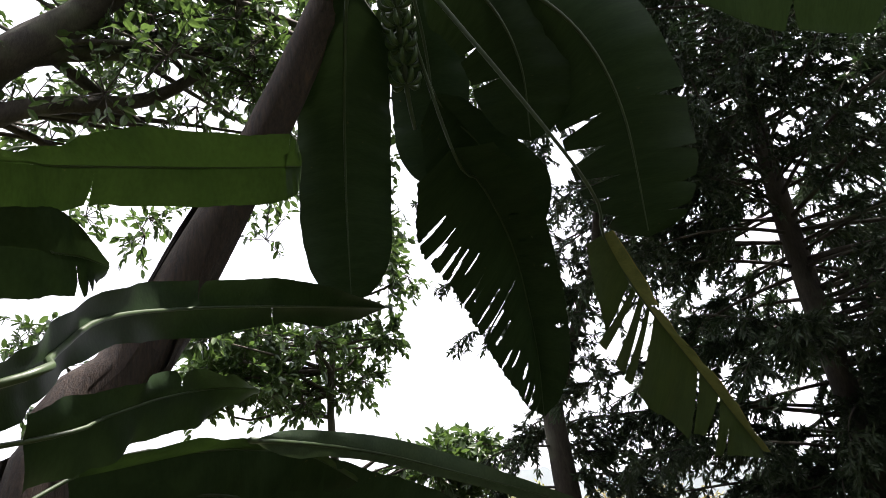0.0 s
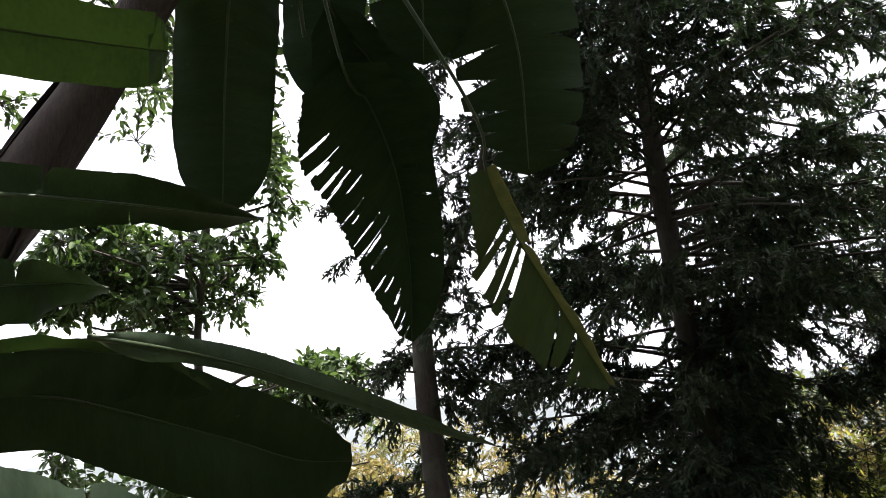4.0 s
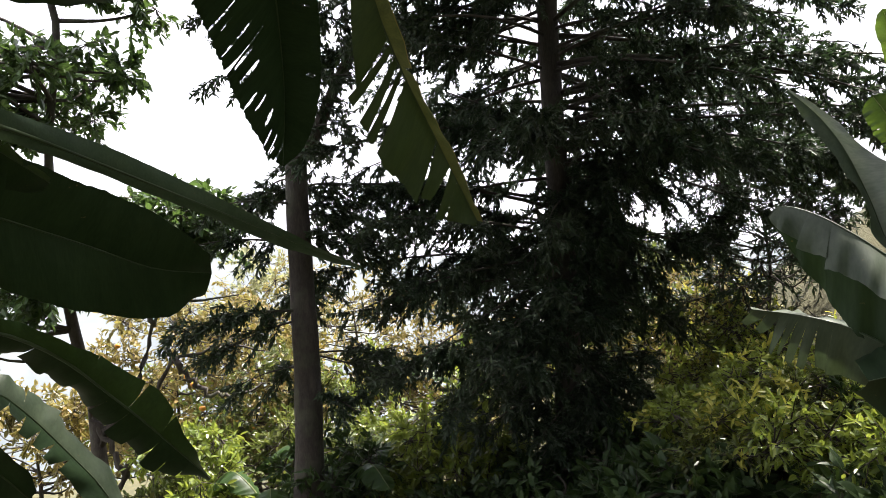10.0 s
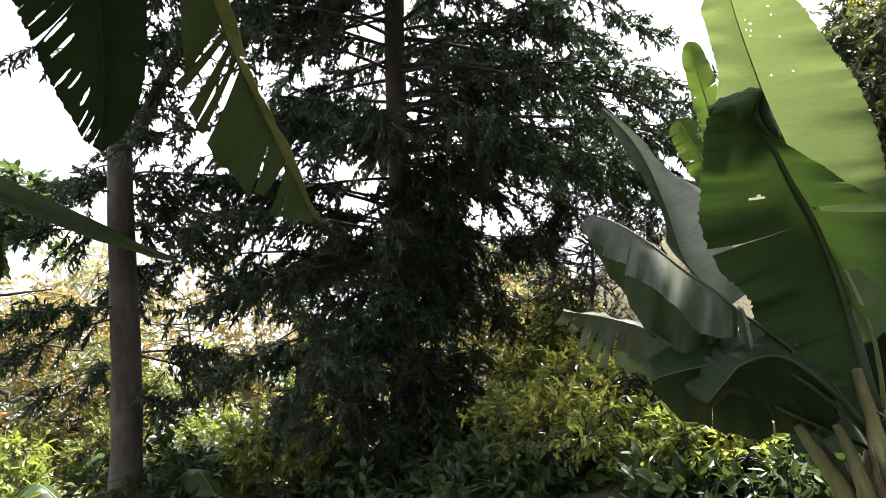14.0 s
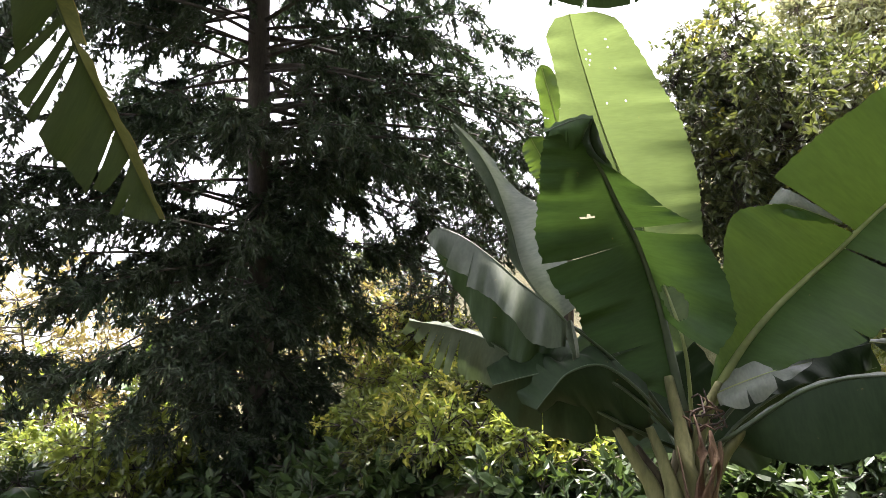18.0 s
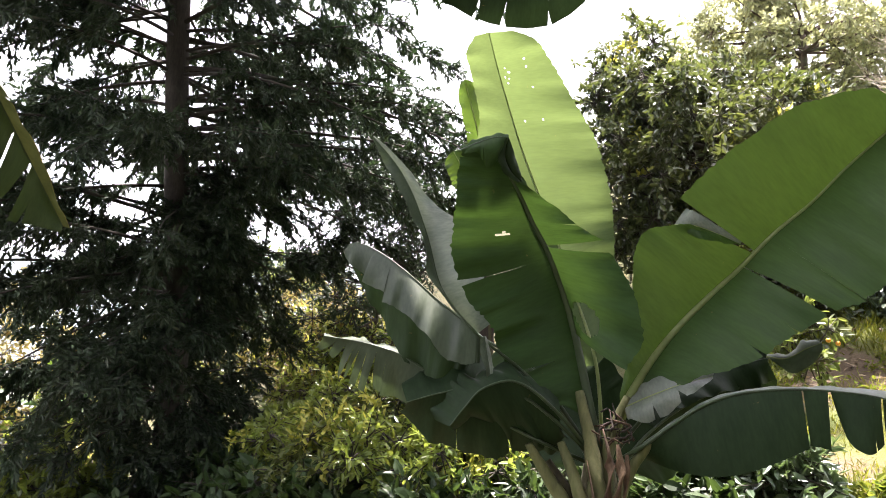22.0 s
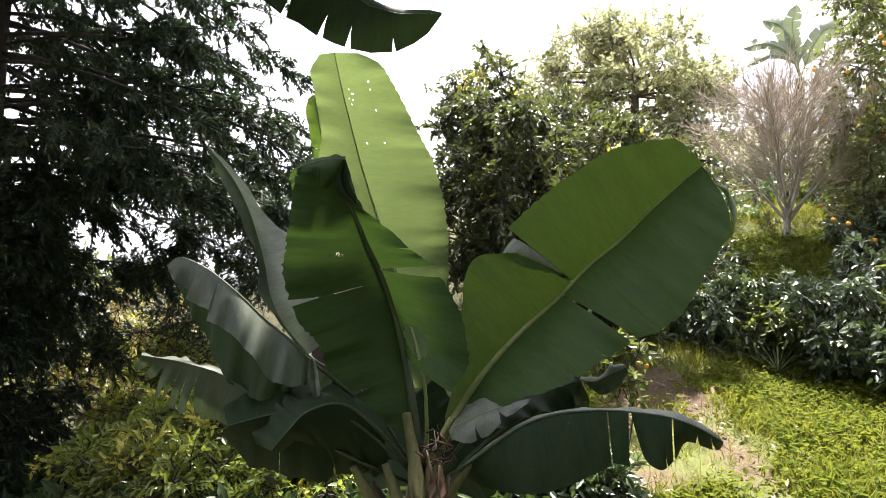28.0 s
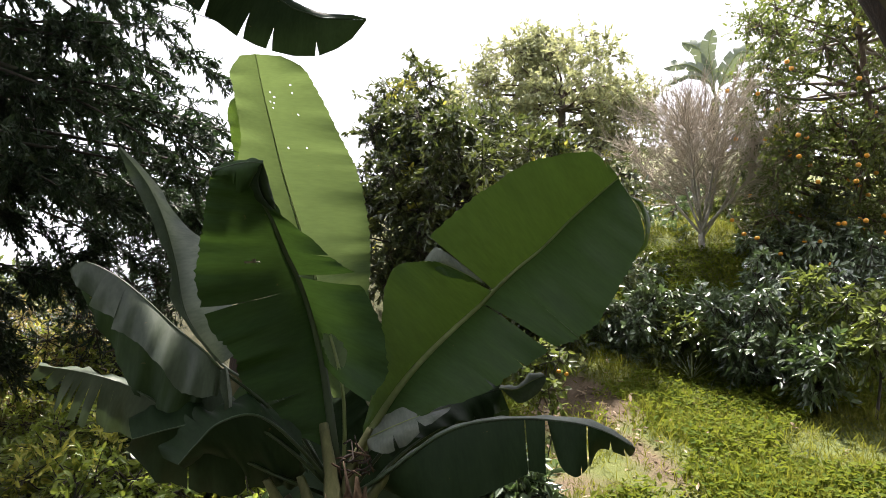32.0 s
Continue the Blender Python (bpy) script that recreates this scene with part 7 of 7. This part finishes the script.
def build_right():
    g = on_ground((7.158, 2.706, 2.347)[0], (7.158, 2.706, 2.347)[1])
    t, _ = broad_tree("dense_citrus_tree", [g, (g[0], g[1], g[2] + 0.8), (7.173, 2.673, 2.966)], [0.10, 0.09, 0.04],
               [((7.185, 2.736, 2.784), (1.3, 1.2, 0.95), 100), ((6.801, 3.418, 2.434), (0.8, 0.9, 0.85), 52), ((7.112, 3.182, 3.2), (0.6, 0.7, 0.4), 24), ((7.880, 1.789, 2.427), (0.8, 0.9, 0.8), 40), ((7.266, 2.579, 1.384), (1.3, 1.0, 0.6), 40), ((7.068, 3.422, 3.739), (0.45, 0.45, 0.4), 10), ((6.923, 3.649, 3.424), (0.4, 0.4, 0.4), 10), ((7.879, 3.096, 3.45), (0.9, 0.8, 0.5), 36)],
               "dense dark glossy tree with clusters of yellow young leaves and painted sun specks", "tree", M_LEAF_GLOSSY, M_BARK_DARK, 61, 0.3, 15, 13, 0.075, 0.033, flush_specks=36, share=0.4)
    g = (15.487, 4.034, 4.699)
    gg = on_ground(g[0], g[1])
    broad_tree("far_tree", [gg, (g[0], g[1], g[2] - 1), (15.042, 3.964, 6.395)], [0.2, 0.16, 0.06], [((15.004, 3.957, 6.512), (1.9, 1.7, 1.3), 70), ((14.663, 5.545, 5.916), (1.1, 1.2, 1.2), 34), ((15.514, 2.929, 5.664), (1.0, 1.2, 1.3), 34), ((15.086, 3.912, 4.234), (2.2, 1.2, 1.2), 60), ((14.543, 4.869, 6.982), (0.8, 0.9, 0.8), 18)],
               "tree higher up the hill with haze put into its pale leaves", "tree", M_LEAF_HAZY, M_BARK, 62, 0.5, 15, 12, 0.11, 0.05, flush_specks=12, share=0.3)
    g = on_ground((10.735, -1.325, 2.748)[0], (10.735, -1.325, 2.748)[1])
    t, c = broad_tree("orange_tree", [g, (g[0], g[1], g[2] + 1.0), (10.460, -1.363, 4.142), (10.177, -1.221, 5.367)], [0.09, 0.07, 0.05, 0.03],
               [((10.277, -1.109, 4.839), (1.9, 1.5, 1.5), 150), ((10.403, -0.870, 3.217), (1.4, 1.2, 1.0), 100), ((10.419, -1.576, 2.567), (1.2, 1.2, 0.8), 40)],
               "tall orange tree hung with ripe fruit", "tree", M_LEAF_CITRUS, M_BARK, 63, 0.38, 15, 13, 0.066, 0.030, flush_specks=30, share=0.4)
    rng = np.random.default_rng(9)
    eye = np.array((0.382, -0.133, 1.465))
    hang_fruit(t, [c[i] + unit(eye - c[i]) * 0.7 + rng.standard_normal(3) * 0.15 for i in rng.permutation(len(c))[:150] if c[i][2] < 4.6], 0.028)
    # small orange bush beyond the ensete
    t, c = shrub("small_orange_bush", (4.879, 1.183, 1.097), (0.22, 0.22, 0.22), 12, "small citrus bush with a few oranges", M_LEAF_CITRUS, 64, clump=0.14, twigs=8, per_twig=7, length=0.06, width=0.028)
    hang_fruit(t, [(4.762, 1.044, 1.097), (4.821, 1.008, 1.078)], 0.015)
    # coffee shrubs over the bank
    k = 0
    for spot, r in (((8.075, 1.648, 1.247), 0.38), ((8.255, 1.286, 1.391), 0.42), ((8.515, 0.905, 1.601), 0.40), ((7.987, 1.029, 1.137), 0.32), ((8.044, 0.589, 1.223), 0.32), ((8.276, 0.174, 1.390), 0.46), ((8.676, -0.167, 1.769), 0.52), ((7.977, -0.407, 1.425), 0.50), ((7.956, -0.754, 1.550), 0.52), ((9.737, -0.351, 2.359), 0.42), ((9.220, -0.887, 2.187), 0.48), ((8.561, 0.439, 1.559), 0.34), ((7.523, -1.051, 1.416), 0.55), ((7.877, -0.092, 1.190), 0.34), ((8.599, -1.217, 1.914), 0.6), ((8.023, 1.387, 1.081), 0.28), ((11.440, 0.272, 3.192), 0.5), ((11.388, 1.171, 3.077), 0.45), ((12.752, 0.842, 3.652), 0.8), ((12.473, 1.624, 3.583), 0.7), ((12.392, -0.017, 3.604), 0.7), ((10.287, -0.738, 2.699), 0.6), ((9.052, 1.306, 1.906), 0.32), ((7.456, -0.648, 1.146), 0.34)):
        shrub("coffee_shrub", spot, (r, r, r * 0.8), 15, "coffee shrub with glossy dark leaves", M_LEAF_COFFEE if k % 4 else M_LEAF_CITRUS, 100 + k, "coffee shrubs on the bank", clump=0.24, twigs=14, per_twig=10, length=0.082, width=0.037, droop=0.5)
        k += 1
    for k, spot in enumerate(((11.277, -0.014, 3.031), (11.832, -0.316, 3.366), (10.701, -0.437, 2.789), (10.799, 1.287, 2.869), (10.022, 1.339, 2.500), (12.407, 0.295, 3.523), (12.152, 1.229, 3.408))):
        shrub("coffee_shrub", spot, (0.5, 0.5, 0.4), 16, "coffee shrub with glossy dark leaves", M_LEAF_COFFEE, 400 + k, "coffee shrubs on the bank", clump=0.26, twigs=12, per_twig=9, length=0.085, width=0.038, droop=0.5)


build_right()


def build_bare_tree():
    b = (9.721, 0.574, 2.269)
    g = on_ground(b[0], b[1])
    base = (b[0], b[1], min(b[2], g[2] + 0.05))
    tree = thing("bare_tree", base, "leafless grey shrub-like tree with fine upright twigs", "tree")
    rng = np.random.default_rng(3)
    o = np.zeros(3)
    fork = np.array([0.0, 0, 0.5])
    part("trunk", tube_mesh("trunk", spline([o - [0, 0, 0.1], o + [0.02, 0, 0.25], fork], 8)[0], np.linspace(0.05, 0.036, 8), M_BARK_GREY, 10, rough=0.05), tree)
    twigs = []
    for k in range(12):
        a = k * 0.53 + rng.uniform(-0.2, 0.2)
        d = np.array([math.cos(a), math.sin(a), 0])
        tilt = rng.uniform(0.3, 1.35)
        e = fork + d * tilt * 0.80 + [0, 0, 0.42 + 0.95 * (1 - (tilt / 1.5) ** 2) + rng.uniform(-0.12, 0.12)]
        m = fork + d * tilt * 0.36 + [0, 0, 0.28]
        ln = spline([fork - [0, 0, rng.uniform(0.02, 0.28)], m, e], 12)[0]
        part("branch", tube_mesh("branch", ln, np.linspace(0.019, 0.009, 12), M_BARK_GREY, 8, rough=0.06, seed=k), tree)
        for j in range(16):
            p = ln[int(rng.integers(4, 12))]
            dd = unit(d * rng.uniform(0.0, 0.9) + rng.standard_normal(3) * 0.5 + [0, 0, 0.7])
            q = p + dd * rng.uniform(0.35, 0.75)
            mid = (p + q) / 2 + rng.standard_normal(3) * 0.035
            l2 = spline([p, mid, q], 7)[0]
            twigs.append((l2, np.linspace(0.008, 0.004, 7)))
            for i in range(24):
                s0 = l2[int(rng.integers(0, 7))]
                d3 = unit(dd + rng.standard_normal(3) * 0.5 + [0, 0, 0.3] + d * 0.2)
                s1 = s0 + d3 * rng.uniform(0.15, 0.42)
                twigs.append((np.stack([s0, (s0 + s1) / 2 + rng.standard_normal(3) * 0.02, s1]), np.array([0.0036, 0.0027, 0.0016])))
    v, f = joined_tubes(twigs, 4)
    part("twig_spray", mesh_of("twig_spray", v, f, M_TWIG_DRY), tree, "dense dry brown twigs")["kind"] = "stuff"


build_bare_tree()


def spiky_plant(at, size, seed):
    rng = np.random.default_rng(seed)
    plant = thing("spiky_plant", at, "tuft of pale strap-shaped leaves among the shrubs", "plant", "spiky tufts")
    for k in range(22):
        a, e = rng.uniform(0, 6.28), rng.uniform(0.5, 1.3)
        d = np.array([math.cos(a) * math.cos(e), math.sin(a) * math.cos(e), math.sin(e)])
        s = np.linspace(0, 1, 7)
        ln = size * rng.uniform(0.7, 1.1)
        p = d * (ln * s)[:, None] + np.array([0, 0, -1.0]) * (0.25 * ln * s ** 2)[:, None]
        part("blade", tube_mesh("blade", p, 0.018 * size * (1.05 - s), M_SPIKE, 5, 0.25), plant)


sp = (7.852, 0.502, 1.262)
spiky_plant(on_ground(sp[0], sp[1]), 0.55, 1)
sp = (7.760, -0.694, 1.546)
spiky_plant(on_ground(sp[0], sp[1]), 0.4, 2)


# ---- unseen trees added behind the walk to block sky light ----
for k, (bearing, r, h) in enumerate(((125, 6.0, 7.5), (150, 5.4, 9.5), (178, 5.2, 10.5), (205, 5.4, 10.5), (232, 5.4, 10.0), (256, 6.0, 8.0), (280, 7.0, 5.0))):
    x, y = r * math.sin(radians(bearing)), r * math.cos(radians(bearing))
    g = on_ground(x, y)
    broad_tree("sky_blocking_tree", [g, (x, y, g[2] + h * 0.5), (x + 0.2, y, g[2] + h * 0.9)], [0.16, 0.13, 0.05],
               [((x, y, g[2] + h * 0.62), (2.2, 2.2, h * 0.36), 80), ((x, y, g[2] + h * 0.25), (1.4, 1.4, h * 0.2), 24), ((x * 0.55, y * 0.55, g[2] + h * 0.8), (2.0, 2.0, 1.2), 60 if 140 < bearing < 260 else 12)],
               "added unseen tree that blocks sky light behind the path", "tree", M_LEAF_DARK, M_BARK_DARK, 200 + k, 0.6, 8, 8, 0.3, 0.16, group="trees behind the path", share=0.3)


# ---- grass, weeds and litter on the lawn ----
def build_grass():
    rng = np.random.default_rng(77)

    def scatter(n, s0, s1, l0, l1, power=1.0):
        s = s0 + (s1 - s0) * rng.uniform(0, 1, n) ** power
        l = rng.uniform(l0, l1, n)
        x, y = EX * s - EY * l, EY * s + EX * l
        return x, y
    x, y = scatter(200000, 2.4, 13.0, -6.5, -0.4, 1.35)
    patchy = 0.5 + 0.5 * np.sin(x * 3.1 + np.sin(y * 2.3)) * np.sin(y * 2.7 + 1.3 * np.sin(x * 1.9))
    keep = rng.uniform(0, 1, len(x)) > bareness(x, y) * 1.15
    keep &= rng.uniform(0, 1, len(x)) < 0.45 + 0.55 * patchy
    x, y, patchy = x[keep], y[keep], patchy[keep]
    n = len(x)
    pos = np.stack([x, y, terrain(x, y) - 0.01], 1)
    ax = rng.standard_normal((n, 3)) * 0.55 + np.array([0, 0, 1.0])
    ln = (0.045 + 0.08 * patchy) * rng.uniform(0.5, 1.5, n)
    v, f = leaf_cloud(pos, ax, rng.standard_normal((n, 3)), ln, 0.0065 * rng.uniform(0.7, 1.6, n), 0.2, "thin", 0.4)
    tagged(new("lawn_grass", mesh_of("lawn_grass", v, f, M_GRASS, smooth=False)), "sunlit yellow-green grass on the slope", "grass", kind="stuff")
    # long arching tufts
    x, y = scatter(2200, 2.5, 9.0, -6.3, -0.5, 1.2)
    keep = rng.uniform(0, 1, len(x)) > bareness(x, y) * 1.4
    x, y = np.repeat(x[keep], 13), np.repeat(y[keep], 13)
    n = len(x)
    pos = np.stack([x, y, terrain(x, y) - 0.01], 1) + rng.standard_normal((n, 3)) * [0.035, 0.035, 0]
    ax = rng.standard_normal((n, 3)) * 0.5 + np.array([0, 0, 0.9])
    v, f = leaf_cloud(pos, ax, rng.standard_normal((n, 3)) * 0.4 + [0, 0, 1.0], rng.uniform(0.06, 0.17, n), rng.uniform(0.004, 0.008, n), 0.25, "thin", 0.6)
    tagged(new("grass_tufts", mesh_of("grass_tufts", v, f, M_GRASS, smooth=False)), "taller arching grass tufts in the lawn", "grass", kind="stuff")
    x, y = scatter(80000, 2.4, 9.0, -6.5, -0.3, 1.2)
    keep = rng.uniform(0, 1, len(x)) > bareness(x, y) * 1.3
    keep &= np.sin(x * 1.7 + 2) * np.sin(y * 2.1 + x) > -0.15
    x, y = x[keep], y[keep]
    n = len(x)
    pos = np.stack([x, y, terrain(x, y) + rng.uniform(0.0, 0.09, n)], 1)
    v, f = leaf_cloud(pos, rng.standard_normal((n, 3)) * [1, 1, 0.4], rng.standard_normal((n, 3)) * 0.4 + [0, 0, 1.0], rng.uniform(0.025, 0.075, n), rng.uniform(0.018, 0.04, n))
    tagged(new("lawn_weeds", mesh_of("lawn_weeds", v, f, M_WEED, smooth=False)), "small broad-leaved weeds among the grass", "weeds", kind="stuff")
    x, y = scatter(7000, 2.0, 9.0, -6.0, 4.0, 1.0)
    keep = rng.uniform(0, 1, len(x)) < 0.1 + bareness(x, y)
    x, y = x[keep], y[keep]
    n = len(x)
    pos = np.stack([x, y, terrain(x, y) + rng.uniform(0.01, 0.07, n)], 1)
    v, f = leaf_cloud(pos, rng.standard_normal((n, 3)) * [1, 1, 0.3], rng.standard_normal((n, 3)) * 0.3 + [0, 0, 1.0], rng.uniform(0.03, 0.09, n), rng.uniform(0.015, 0.035, n))
    tagged(new("leaf_litter", mesh_of("leaf_litter", v, f, M_LITTER, smooth=False)), "dry brown leaves lying in the grass", "leaf litter", kind="stuff")


build_grass()
